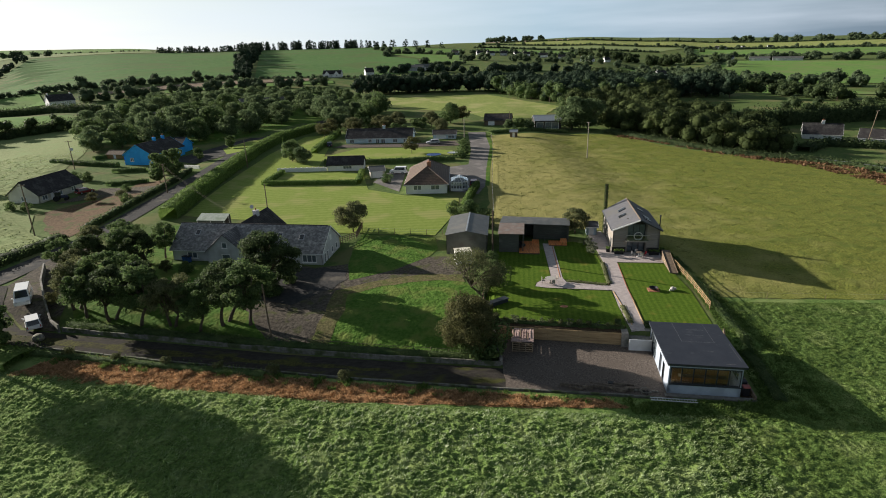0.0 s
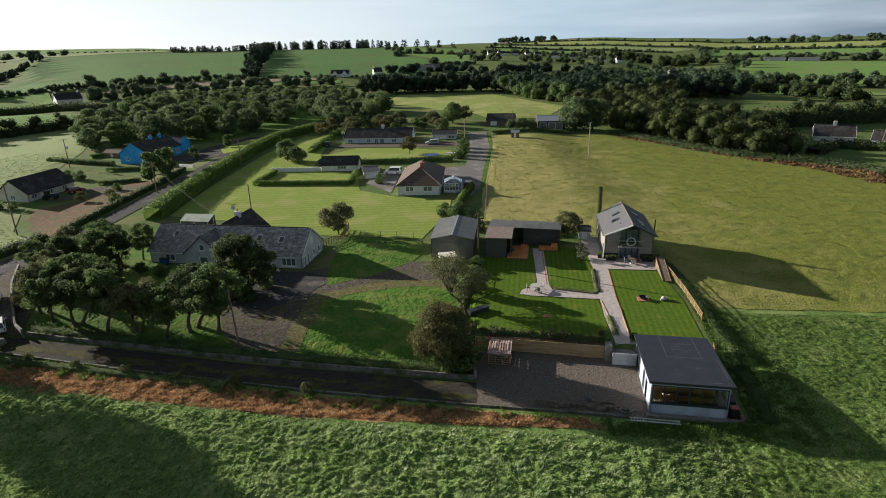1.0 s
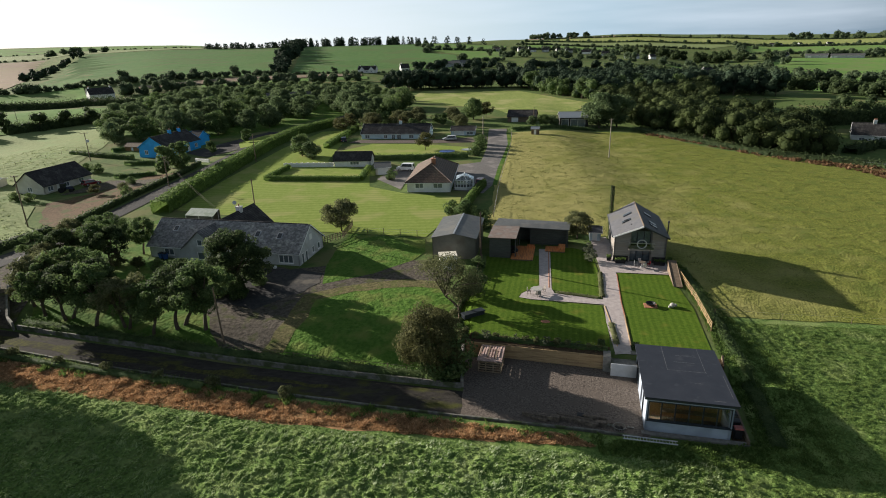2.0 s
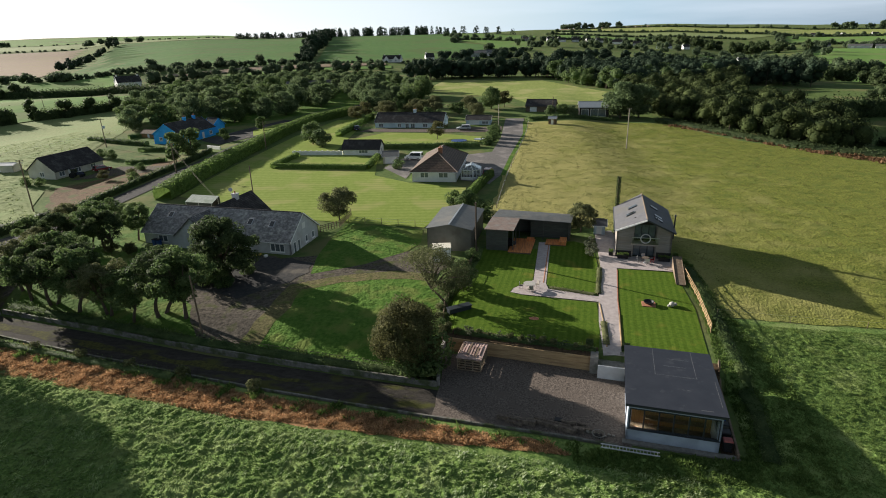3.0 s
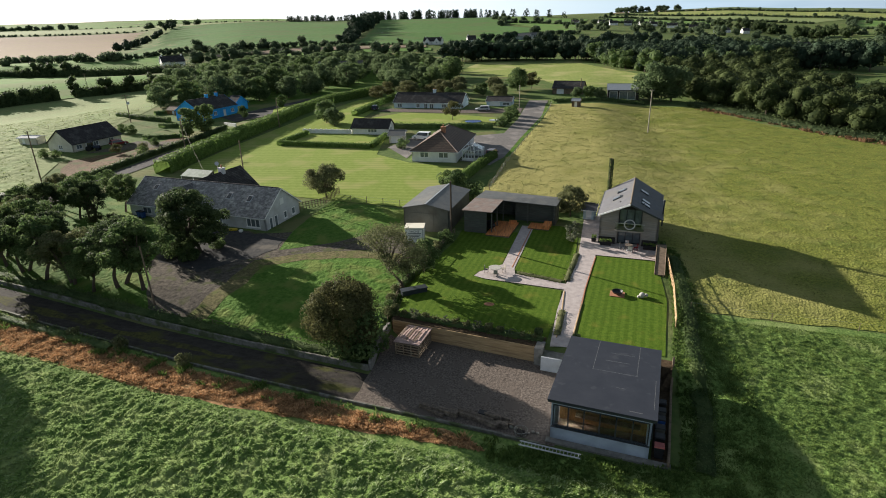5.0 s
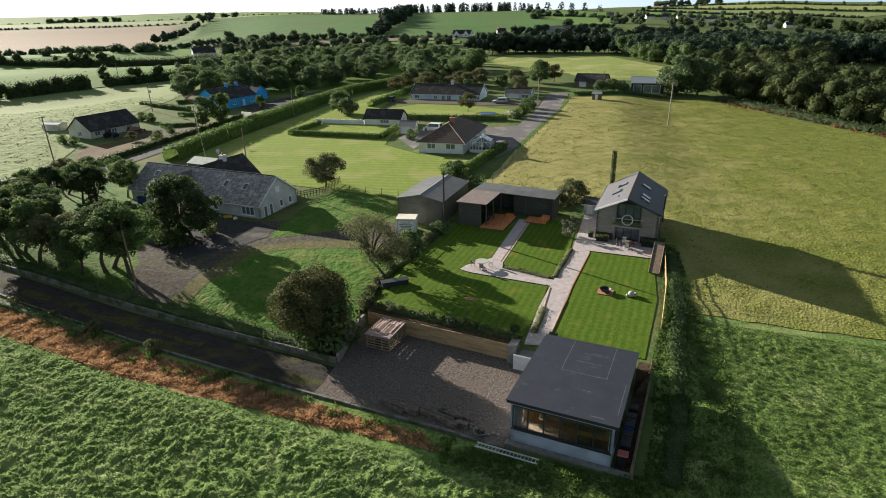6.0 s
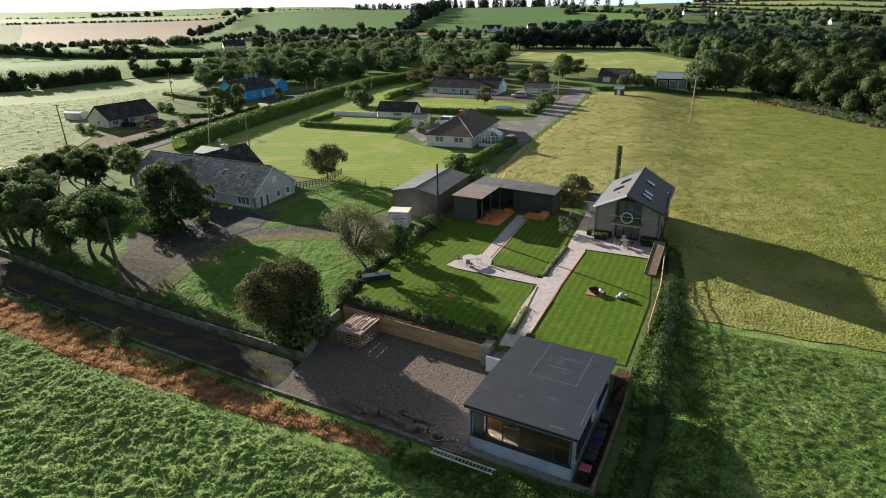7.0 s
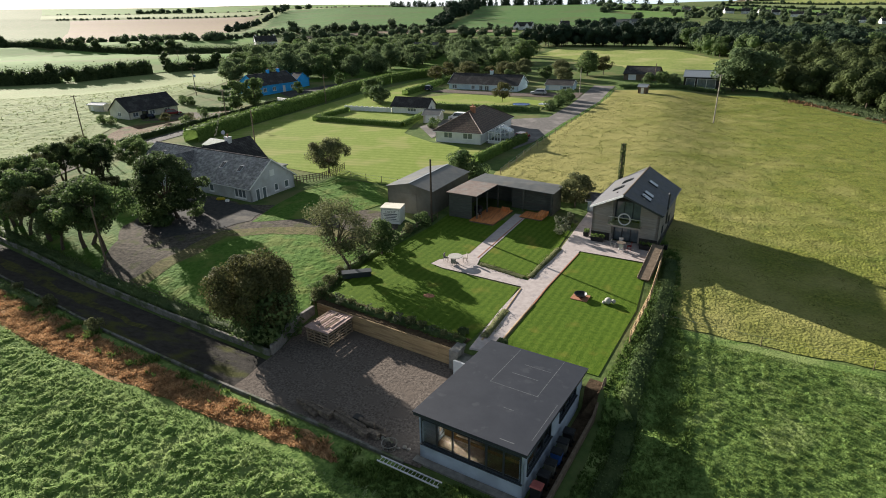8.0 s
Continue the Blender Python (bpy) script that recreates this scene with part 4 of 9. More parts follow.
def wall(parent, p, q, top, openings=(), material=None, thick=0.25, gable=0.0, name="wall", frame_mat=None, foot=-0.4, clear=False):
    """An upright wall from p to q, seen from its right, with real openings (u0, u1, z0, z1, kind, bars) and an optional gable peak."""
    p, q = Vector(p), Vector(q)
    length = (q - p).length
    u = (q - p) / length
    o = Vector((u.y, -u.x))
    at = lambda a, b, c: (p.x + u.x * a + o.x * b, p.y + u.y * a + o.y * b, c)  # noqa: E731
    bm = bmesh.new()
    cuts = sorted({0.0, length, *(v for w in openings for v in w[:2])})
    for a, b in zip(cuts, cuts[1:]):
        spans, low = [], foot
        for w in sorted((w for w in openings if w[0] <= a + 1e-6 and w[1] >= b - 1e-6), key=lambda w: w[2]):
            spans.append((low, w[2]))
            low = w[3]
        spans.append((low, top))
        for c0, c1 in spans:
            if c1 - c0 > 0.001:
                prism(bm, [at(a, 0, c0), at(b, 0, c0), at(b, -thick, c0), at(a, -thick, c0)], [at(a, 0, c1), at(b, 0, c1), at(b, -thick, c1), at(a, -thick, c1)])
    if gable:
        prism(bm, [at(0, 0, top), at(length, 0, top), at(length / 2, 0, gable)][::1], [at(0, -thick, top), at(length, -thick, top), at(length / 2, -thick, gable)][::1])
        bmesh.ops.recalc_face_normals(bm, faces=bm.faces[:])
    bmesh.ops.remove_doubles(bm, verts=bm.verts[:], dist=0.0005)
    ob = part(name, bm, material, parent)
    for u0, u1, z0, z1, kind, bars in openings:
        if kind == "panel":
            b2 = bmesh.new()
            prism(b2, [at(u0, -0.06, z0), at(u1, -0.06, z0), at(u1, -0.12, z0), at(u0, -0.12, z0)], [at(u0, -0.06, z1), at(u1, -0.06, z1), at(u1, -0.12, z1), at(u0, -0.12, z1)])
            part("door", b2, frame_mat or M_WHITEPAINT, parent)
        else:
            window(parent, p, u, o, u0, u1, z0, z1, "window" if kind == "w" else "glazed_door", frame_mat, bars, door=kind != "w", clear=clear or kind == "clear_door")
    return ob


def gable_roof(parent, x0, x1, y0, y1, eave, ridge, material, over=0.35, end=0.25, cap=None, thick=0.14, barge=None):
    """Two pitches with the ridge along x, a ridge capping, gutters and bargeboards."""
    ym = (y0 + y1) / 2
    k = (ridge - eave) / (ym - y0)
    low = eave - over * k
    top = ridge + 0.1
    for side, (ya, s) in {"front": (y0 - over, 1), "back": (y1 + over, -1)}.items():
        bm = bmesh.new()
        c = [(x0 - end, ya, low + 0.1), (x1 + end, ya, low + 0.1), (x1 + end, ym, top), (x0 - end, ym, top)]
        sheet(bm, c if s > 0 else c[::-1], thick)
        bmesh.ops.recalc_face_normals(bm, faces=bm.faces[:])
        part("roof", bm, material, parent)
        bm = bmesh.new()
        tube(bm, (x0 - end, ya - s * 0.06, low), (x1 + end, ya - s * 0.06, low), 0.06, 0.06, 6)
        part("gutter", bm, barge or M_WHITEPAINT, parent)
    bm = bmesh.new()
    tube(bm, (0, 0, 0), (0.44, 0, 0.015), 0.085, 0.105, 6)
    tile = mesh_of(bm, "ridge_tile")
    tile.materials.append(cap or material)
    for i in range(int((x1 - x0 + 2 * end) / 0.45)):
        ob = new("ridge_tile", tile)
        ob.parent = parent
        ob.matrix_basis = pose(x0 - end + 0.45 * i, ym, top)
    if barge:
        for xa, xb in ((x0 - end - 0.04, x0 - end - 0.002), (x1 + end + 0.002, x1 + end + 0.04)):
            for ya in (y0 - over, y1 + over):
                bm = bmesh.new()
                pts = [(ya, low - 0.08), (ym, top - 0.18), (ym, top + 0.03), (ya, low + 0.13)]
                prism(bm, [(xa, a, b) for a, b in pts], [(xb, a, b) for a, b in pts])
                bmesh.ops.recalc_face_normals(bm, faces=bm.faces[:])
                part("bargeboard", bm, barge, parent)


def skylight(parent, xc, y0, ym, eave, ridge, t, w=0.8, h=1.1):
    """A roof window on the pitch that climbs from y0 (at eave) to ym (at ridge); t: how far up."""
    run, rise = ym - y0, ridge - eave
    n = math.hypot(run, rise)
    e = Vector((0, run / n, rise / n))
    up = Vector((0, -abs(rise) / n * (1 if run > 0 else -1), abs(run) / n))
    c = Vector((xc, y0 + run * t, eave + rise * t + 0.1)) + up * 0.02
    for name, s, a, b, m in (("skylight", 1.0, -0.02, 0.09, M_CARGREY), ("pane", 0.82, 0.091, 0.11, M_WINDOW)):
        bm = bmesh.new()
        q = [c + Vector((i * w / 2 * s, 0, 0)) + e * (j * h / 2 * s) for i, j in ((-1, -1), (1, -1), (1, 1), (-1, 1))]
        prism(bm, [v + up * a for v in q], [v + up * b for v in q])
        bmesh.ops.recalc_face_normals(bm, faces=bm.faces[:])
        ob = part(name, bm, m, parent)
        parent = ob


def floor_of(parent, x0, x1, y0, y1, material=None):
    return boxed("floor", (x0, x1, y0, y1, -0.3, 0.02), material or M_CONCRETE, parent)


def chimney(parent, x, y, z0, z1, material, pots=2):
    bm = bmesh.new()
    box(bm, x - 0.45, x + 0.45, y - 0.35, y + 0.35, z0, z1)
    box(bm, x - 0.52, x + 0.52, y - 0.42, y + 0.42, z1 + 0.001, z1 + 0.12)
    c = part("chimney", bm, material, parent)
    for i in range(pots):
        bm = bmesh.new()
        lathe(bm, [(0.13, z1 + 0.12), (0.11, z1 + 0.5), (0.14, z1 + 0.55)], 10, (x + (i - (pots - 1) / 2) * 0.45, y))
        part("chimney_pot", bm, M_BRICKEDGE, c)


# the grey bungalow behind the lane trees
H = thing("bungalow", -44.7, 89.1, -0.05, -9.5, "grey rendered bungalow with a mossy slate roof behind trees", "house")
L, D, E, R = 26.0, 8.4, 2.6, 5.65
wall(H, (0, 0), (L, 0), E, [(2.6, 4.4, 0.95, 2.05, "w", 2), (13.4, 14.6, 0.95, 2.05, "w", 1), (17.2, 18.2, 0.95, 2.05, "w", 1), (22.6, 25.0, 0.8, 2.1, "w", 3)], M_RENDER)
wall(H, (L, 0), (L, D), E, [(0.9, 1.7, 0.02, 2.1, "door", 1), (2.1, 2.9, 0.02, 2.1, "door", 1), (4.4, 5.2, 0.95, 2.05, "w", 1), (6.4, 7.3, 0.95, 2.05, "w", 1)], M_RENDER, gable=R)
wall(H, (L, D), (0, D), E, [], M_RENDER)
wall(H, (0, D), (0, 0), E, [(3.4, 5.0, 0.95, 2.05, "w", 2)], M_RENDER, gable=R)
gable_roof(H, 0, L, 0, D, E, R, M_SLATE, barge=M_WHITEPAINT, cap=M_DARKSLATE)
floor_of(H, 0.25, L - 0.25, 0.25, D - 0.25)


def slates(parent, x0, x1, y0, ym, low, top, gauge=0.25, width=0.36):
    """Lapped courses of slates up one pitch, each slate a thin wedge a little out of line."""
    run, rise = ym - y0, top - low
    ln = math.hypot(run, rise)
    e, up = np.array([0, run / ln, rise / ln]), np.array([0, -rise / ln * (1 if run > 0 else -1), abs(run) / ln])
    vs = []
    for r in range(int(ln / gauge)):
        xs = np.arange(x0 - (width / 2 if r % 2 else 0), x1 - 0.02, width)
        for a in xs:
            a0, a1 = max(a, x0) + 0.003, min(a + width, x1) - 0.003
            if a1 - a0 < 0.05:
                continue
            s0, s1 = gauge * r - 0.03 + random.gauss(0, 0.012), min(gauge * (r + 1) + 0.04, ln)
            h0, h1 = 0.018 + random.uniform(0, 0.004), 0.012
            for h in (0.0, 1.0):
                for x, s_, hh in ((a0, s0, h0), (a1, s0, h0 + random.uniform(-0.004, 0.004)), (a1, s1, h1), (a0, s1, h1)):
                    vs.append(np.array([x, y0, low]) + e * s_ + up * (hh if h else 0.002))
    v = np.array(vs)
    k = np.arange(0, len(v), 8)[:, None]
    q = np.array([[4, 5, 6, 7], [0, 1, 5, 4]])
    q = q if run > 0 else q[:, ::-1]
    ob = new("slating", arrays("slating", v, (k[:, :, None] + q[None]).reshape(-1, 4), M_SLATES_SUNLIT))
    ob.parent = parent
    ob["kind"] = "stuff"


SLOPE = (R - E) / (D / 2)
for y_eave in (-0.35, D + 0.35):
    slates(H, -0.25, L + 0.25, y_eave, D / 2, E - 0.35 * SLOPE + 0.1, R + 0.1)
skylight(H, 3.6, 0, D / 2, E, R, 0.62)
skylight(H, 18.2, 0, D / 2, E, R, 0.55, 0.8, 1.2)
skylight(H, 22.0, 0, D / 2, E, R, 0.52, 0.8, 1.2)
bm = bmesh.new()
box(bm, L + 0.001, L + 0.06, 3.75, 4.65, 3.3, 4.2)
part("gable_window", bm, M_WHITEPAINT, H)
# its front gable and its rear wing
wall(H, (6.7, -0.8), (13.1, -0.8), E, [(2.5, 4.0, 0.8, 2.1, "w", 1)], M_RENDER, gable=5.35)
wall(H, (6.7, -0.02), (6.7, -0.8), E, [], M_RENDER)
wall(H, (13.1, -0.8), (13.1, -0.02), E, [], M_RENDER)
window(H, Vector((6.7, -0.8)), Vector((1, 0)), Vector((0, -1)), 2.75, 3.65, 3.1, 4.1, "gable_window", depth=-0.01)
bm = bmesh.new()
sheet(bm, [(6.4, -1.0, 2.45), (9.9, -1.0, 5.5), (9.9, 4.1, 5.5), (6.4, 0.4, 2.75)][::-1], 0.14)
sheet(bm, [(13.4, -1.0, 2.45), (13.4, 0.4, 2.75), (9.9, 4.1, 5.5), (9.9, -1.0, 5.5)][::-1], 0.14)
bmesh.ops.recalc_face_normals(bm, faces=bm.faces[:])
part("porch_roof", bm, M_SLATE, H)
wall(H, (7.2, 14.2), (7.2, 8.42), E, [], M_RENDER)
wall(H, (13.8, 8.42), (13.8, 14.2), E, [], M_RENDER)
wall(H, (13.8, 14.2), (7.2, 14.2), E, [], M_RENDER, gable=5.75)
for xa in (6.9, 14.1):
    bm = bmesh.new()
    sheet(bm, [(xa, 4.6, 2.5), (10.5, 4.6, 5.9), (10.5, 14.5, 5.9), (xa, 14.5, 2.5)], 0.14)
    bmesh.ops.recalc_face_normals(bm, faces=bm.faces[:])
    part("rear_roof", bm, M_DARKSLATE, H)
chimney(H, 10.5, 9.9, 4.5, 6.4, M_RENDER, 1)
bm = bmesh.new()
lathe(bm, [(0.02, 0.0), (0.28, 0.06), (0.34, 0.14)], 12)
for v in bm.verts:
    v.co = Vector((10.0, 9.6, 7.2)) + Euler((radians(70), 0, radians(30))).to_matrix() @ v.co
tube(bm, (10.05, 9.65, 6.2), (10.0, 9.65, 7.2), 0.03, 0.03, 6)
part("satellite_dish", bm, M_CARGREY, H)
boxed("flat_annex", (14.2, 20.5, 8.68, 12.4, -0.3, 2.4), M_RENDER, H)
boxed("flat_roof", (14.0, 20.7, 8.66, 12.6, 2.401, 2.55), M_SHEETROOF, H)

# glass lean-to behind it
GH = thing("greenhouse", -47.6, 106.4, gz(-46, 107), -9.5, "pale green corrugated greenhouse roof behind the bungalow", "greenhouse")
for i in range(6):
    bm = bmesh.new()
    sheet(bm, [(i, 0, 1.4), (i + 0.97, 0, 1.4), (i + 0.97, 2.2, 2.25), (i, 2.2, 2.25)], 0.04)
    part("roof_sheet", bm, M_GREENHOUSE, GH)
for x in (0.1, 2.9, 5.7):
    for y, h in ((0.1, 1.38), (2.1, 2.15)):
        bm = bmesh.new()
        tube(bm, (x, y, -0.2), (x, y, h), 0.05, 0.05, 6)
        part("post", bm, M_WHITEPAINT, GH)
boxed("back_wall", (0, 6, 2.2, 2.3, -0.2, 2.15), M_GREENSHEET, GH)
boxed("front_wall", (0, 6, 0.15, 0.2, -0.2, 1.38), M_GREENSHEET, GH)

# ---- garden room by the yard ----
A = thing("garden_room", 22.35, 48.75, -1.05, -9.8, "pale rendered garden room with a flat grey roof and ribbon windows", "garden room")
W, D = 6.9, 10.1
FR = M_ANTHRACITE
wall(A, (0, 0), (W, 0), 3.25, [(0.12, W - 0.12, 1.2, 3.1, "w", 6)], M_ANNEXWALL, frame_mat=FR, clear=True)
wall(A, (W, 0), (W, D), 2.84, [(0.5, 4.2, 1.5, 2.6, "w", 3), (5.6, 8.8, 1.6, 2.5, "w", 3)], M_ANNEXWALL, frame_mat=FR, clear=True)
wall(A, (W, D), (0, D), 2.75, [], M_ANNEXWALL)
wall(A, (0, D), (0, 0), 2.84, [(0.7, 3.7, 0.15, 2.35, "door", 3), (5.6, 6.6, 0.15, 2.3, "panel", 1), (7.3, 8.2, 0.1, 2.2, "clear_door", 1)], M_ANNEXWALL, frame_mat=FR)
bm = bmesh.new()
sheet(bm, [(-0.28, -0.3, 3.62), (W + 0.3, -0.3, 3.62), (W + 0.3, D + 0.15, 2.98), (-0.28, D + 0.15, 2.98)], 0.06)
part("roof", bm, M_MEMBRANE, A)
bm = bmesh.new()
sheet(bm, [(-0.24, -0.26, 3.555), (W + 0.26, -0.26, 3.555), (W + 0.26, D + 0.11, 2.915), (-0.24, D + 0.11, 2.915)], 0.20)
part("fascia", bm, M_ANTHRACITE, A)
for x0, x1 in ((0.002, 0.248), (W - 0.248, W - 0.002)):
    bm = bmesh.new()
    prism(bm, [(x0, 0.26, 2.841), (x1, 0.26, 2.841), (x1, D - 0.6, 2.841), (x0, D - 0.6, 2.841)], [(x0, 0.26, 3.45), (x1, 0.26, 3.45), (x1, D - 0.6, 2.86), (x0, D - 0.6, 2.86)])
    part("wall_head", bm, M_ANNEXWALL, A)
zr = lambda y: 3.625 - 0.0613 * (y + 0.3)  # noqa: E731
for x0, x1, y0, y1 in ((2.2, 2.24, 5.2, 10.1), (5.5, 5.54, 5.2, 10.1), (2.2, 5.6, 5.16, 5.2), (3.0, 4.9, 6.9, 6.95), (3.3, 5.2, 8.3, 8.34), (5.3, 6.2, 0.2, 0.26), (6.9, 6.94, 1.0, 5.0), (4.2, 4.9, 3.0, 3.05)):
    bm = bmesh.new()
    sheet(bm, [(x0, y0, zr(y0) + 0.002), (x1, y0, zr(y0) + 0.002), (x1, y1, zr(y1) + 0.002), (x0, y1, zr(y1) + 0.002)], 0.004)
    part("roof_lap", bm, M_SCUFF, A)
floor_of(A, 0.25, W - 0.25, 0.25, D - 0.25, M_OLDWOOD)
boxed("inner_wall", (0.26, W - 0.26, 2.5, 2.65, 0.02, 2.7), M_WARMWOOD, A, "warm wooden inner wall seen through the windows")
boxed("worktop", (1.5, 6.2, 1.9, 2.49, 0.85, 0.92), M_OLDWOOD, A)
boxed("footing", (-0.25, W + 1.5, -0.55, -0.02, -0.3, 0.10), M_CONCRETE, A)

# bins along its side
def wheelie_bin(x, y, z, turn, body, label):
    b = thing("wheelie_bin", x, y, z, turn, label, "bin", "bins beside the garden room")
    bm = bmesh.new()
    prism(bm, [(-0.22, -0.26, 0.05), (0.22, -0.26, 0.05), (0.22, 0.24, 0.05), (-0.22, 0.24, 0.05)], [(-0.29, -0.33, 0.98), (0.29, -0.33, 0.98), (0.29, 0.33, 0.98), (-0.29, 0.33, 0.98)])
    part("body", bm, body, b)
    bm = bmesh.new()
    prism(bm, [(-0.31, -0.36, 0.985), (0.31, -0.36, 0.985), (0.31, 0.36, 0.985), (-0.31, 0.36, 0.985)], [(-0.26, -0.30, 1.08), (0.26, -0.30, 1.08), (0.26, 0.32, 1.08), (-0.26, 0.32, 1.08)])
    part("lid", bm, M_RED if "red" in label else M_BLACK, b)
    for s in (-0.2, 0.2):
        bm = bmesh.new()
        tube(bm, (s - 0.03, 0.27, 0.1), (s + 0.03, 0.27, 0.1), 0.1, 0.1, 10)
        part("wheel", bm, M_RUBBER, b)


am = A.matrix_basis
for i, (body, text) in enumerate(((M_BLACK, "black wheelie bin with a faded red lid"), (M_BLACK, "black wheelie bin beside the garden room"), (M_GREENSHEET, "dark green wheelie bin beside the garden room"), (M_BINBLUE, "dark blue wheelie bin beside the garden room"), (M_GREENSHEET, "dark green wheelie bin beside the garden room"), (M_BLACK, "black wheelie bin beside the garden room"))):
    c = am @ Vector((W + 0.65, 0.5 + 1.05 * i, 0))
    wheelie_bin(c.x, c.y, -1.0, -98, body, text)

# ---- barn house ----
B = thing("barn_house", 27.45, 86.0, 0.5, -8.2, "grey timber-clad barn house with a slate roof and glazed gable", "house")
W, D, E, R = 7.2, 11.0, 4.1, 6.2
wall(B, (0, 0), (2.2, 0), E, [], M_TIMBERGREY)
wall(B, (5.2, 0), (W, 0), E, [], M_TIMBERGREY)
wall(B, (W, 0), (W, D), E, [(2.0, 3.0, 0.9, 2.1, "w", 1), (6.0, 7.4, 0.9, 2.1, "w", 2)], M_TIMBERGREY, frame_mat=FR)
wall(B, (W, D), (0, D), E, [], M_TIMBERGREY, gable=R)
wall(B, (0, D), (0, 0), E, [(3.0, 4.0, 0.05, 2.1, "panel", 1), (8.8, 9.9, 0.9, 2.1, "w", 1)], M_TIMBERGREY, frame_mat=FR)
wall(B, (2.2, 0.9), (5.2, 0.9), 2.4, [(0.1, 2.9, 0.05, 2.3, "door", 3)], M_TIMBERDARK, frame_mat=FR)
wall(B, (2.2, 0.9), (5.2, 0.9), 5.6, [(0.1, 2.9, 2.55, 4.7, "door", 3)], M_TIMBERDARK, frame_mat=FR, foot=2.401)
for xa in (2.2, 5.2):
    boxed("recess_side", (xa - 0.1, xa + 0.1, 0.26, 0.9, 0, 5.4), M_TIMBERGREY, B)
for a, b in ((0.0, 2.2), (5.2, 7.2)):
    bm = bmesh.new()
    za, zb = E + (R - E) * (1 - abs(a - 3.6) / 3.6), E + (R - E) * (1 - abs(b - 3.6) / 3.6)
    c = [(a, E + 0.001), (b, E + 0.001), (b, max(zb, E + 0.002)), (a, max(za, E + 0.002))]
    prism(bm, [(x, 0, z) for x, z in c], [(x, 0.25, z) for x, z in c])
    bmesh.ops.recalc_face_normals(bm, faces=bm.faces[:])
    part("gable_cladding", bm, M_TIMBERGREY, B)
for s, xe in ((1, -0.3), (-1, W + 0.3)):
    bm = bmesh.new()
    low = E - 0.3 * (R - E) / 3.6 + 0.1
    c = [(xe, -0.35, low), (W / 2, -2.2, R + 0.1), (W / 2, D + 0.25, R + 0.1), (xe, D + 0.25, low)]
    sheet(bm, c[::-1] if s > 0 else c, 0.16)
    bmesh.ops.recalc_face_normals(bm, faces=bm.faces[:])
    part("roof", bm, M_BARNROOF, B)
    bm = bmesh.new()
    prism(bm, [(xe, -0.40, low - 0.2), (W / 2, -2.25, R - 0.1), (W / 2, -2.25, R + 0.12), (xe, -0.40, low + 0.02)], [(xe, -0.352, low - 0.2), (W / 2, -2.202, R - 0.1), (W / 2, -2.202, R + 0.12), (xe, -0.352, low + 0.02)])
    bmesh.ops.recalc_face_normals(bm, faces=bm.faces[:])
    part("bargeboard", bm, M_WHITEPAINT if s > 0 else M_ANTHRACITE, B)
    bm = bmesh.new()
    tube(bm, (xe - s * 0.06, -0.3, low - 0.06), (xe - s * 0.06, D + 0.25, low - 0.06), 0.07, 0.07, 6)
    part("gutter", bm, M_ANTHRACITE, B)
bm = bmesh.new()
tube(bm, (W / 2, -2.2, R + 0.12), (W / 2, D + 0.25, R + 0.12), 0.09, 0.09, 6)
part("ridge_cap", bm, M_OLDWOOD, B)


def barn_skylight(side, yc, t, parent=B):
    run = W / 2
    n = math.hypot(run, R - E)
    s = 1 if side == "west" else -1
    e, up = Vector((s * run / n, 0, (R - E) / n)), Vector((-s * (R - E) / n, 0, run / n))
    c = Vector(((0 if s > 0 else W) + s * run * t, yc, E + (R - E) * t + 0.1)) + up * 0.02
    for name, k, a, b, m in (("skylight", 1.0, -0.02, 0.1, M_ANTHRACITE), ("pane", 0.84, 0.101, 0.12, M_CARGREY if s < 0 else M_WINDOW)):
        bm = bmesh.new()
        q = [c + Vector((0, i * 0.42 * k, 0)) + e * (j * 0.62 * k) for i, j in ((-1, -1), (1, -1), (1, 1), (-1, 1))]
        prism(bm, [v + up * a for v in q], [v + up * b for v in q])
        bmesh.ops.recalc_face_normals(bm, faces=bm.faces[:])
        parent = part(name, bm, m, parent)


for side, yc, t in (("west", 3.6, 0.5), ("west", 6.4, 0.6), ("east", 1.2, 0.52), ("east", 2.5, 0.52), ("east", 6.4, 0.6)):
    barn_skylight(side, yc, t)
for a, b in ((-0.02, 2.08), (5.32, W + 0.02)):
    boxed("plinth", (a, b, -0.04, -0.002, -0.3, 1.05), M_TIMBERDARK, B)
boxed("plinth", (W + 0.002, W + 0.03, -0.03, D, -0.3, 0.75), M_TIMBERDARK, B)
floor_of(B, 0.25, W - 0.25, 0.25, D - 0.25)
boxed("upper_floor", (0.26, W - 0.26, 1.16, D - 0.26, 2.15, 2.38), M_WARMWOOD, B)
boxed("balcony_floor", (1.95, 5.45, -0.9, 0.89, 2.2, 2.4), M_TIMBERGREY, B)
bm = bmesh.new()
box(bm, 1.97, 5.43, -0.9, -0.86, 2.401, 3.3)
bal = part("balcony_glass", bm, M_GLASS, B)
bal.visible_shadow = False
boxed("balcony_rail", (1.93, 5.47, -0.92, -0.84, 3.301, 3.36), M_STEEL, B)
bm = bmesh.new()
rings = [[bm.verts.new((3.7 + (0.62 + 0.07 * math.cos(b)) * math.cos(a), -0.97 + 0.07 * math.sin(b), 3.25 + (0.62 + 0.07 * math.cos(b)) * math.sin(a))) for b in (math.tau * j / 8 for j in range(8))] for a in (math.tau * i / 28 for i in range(28))]
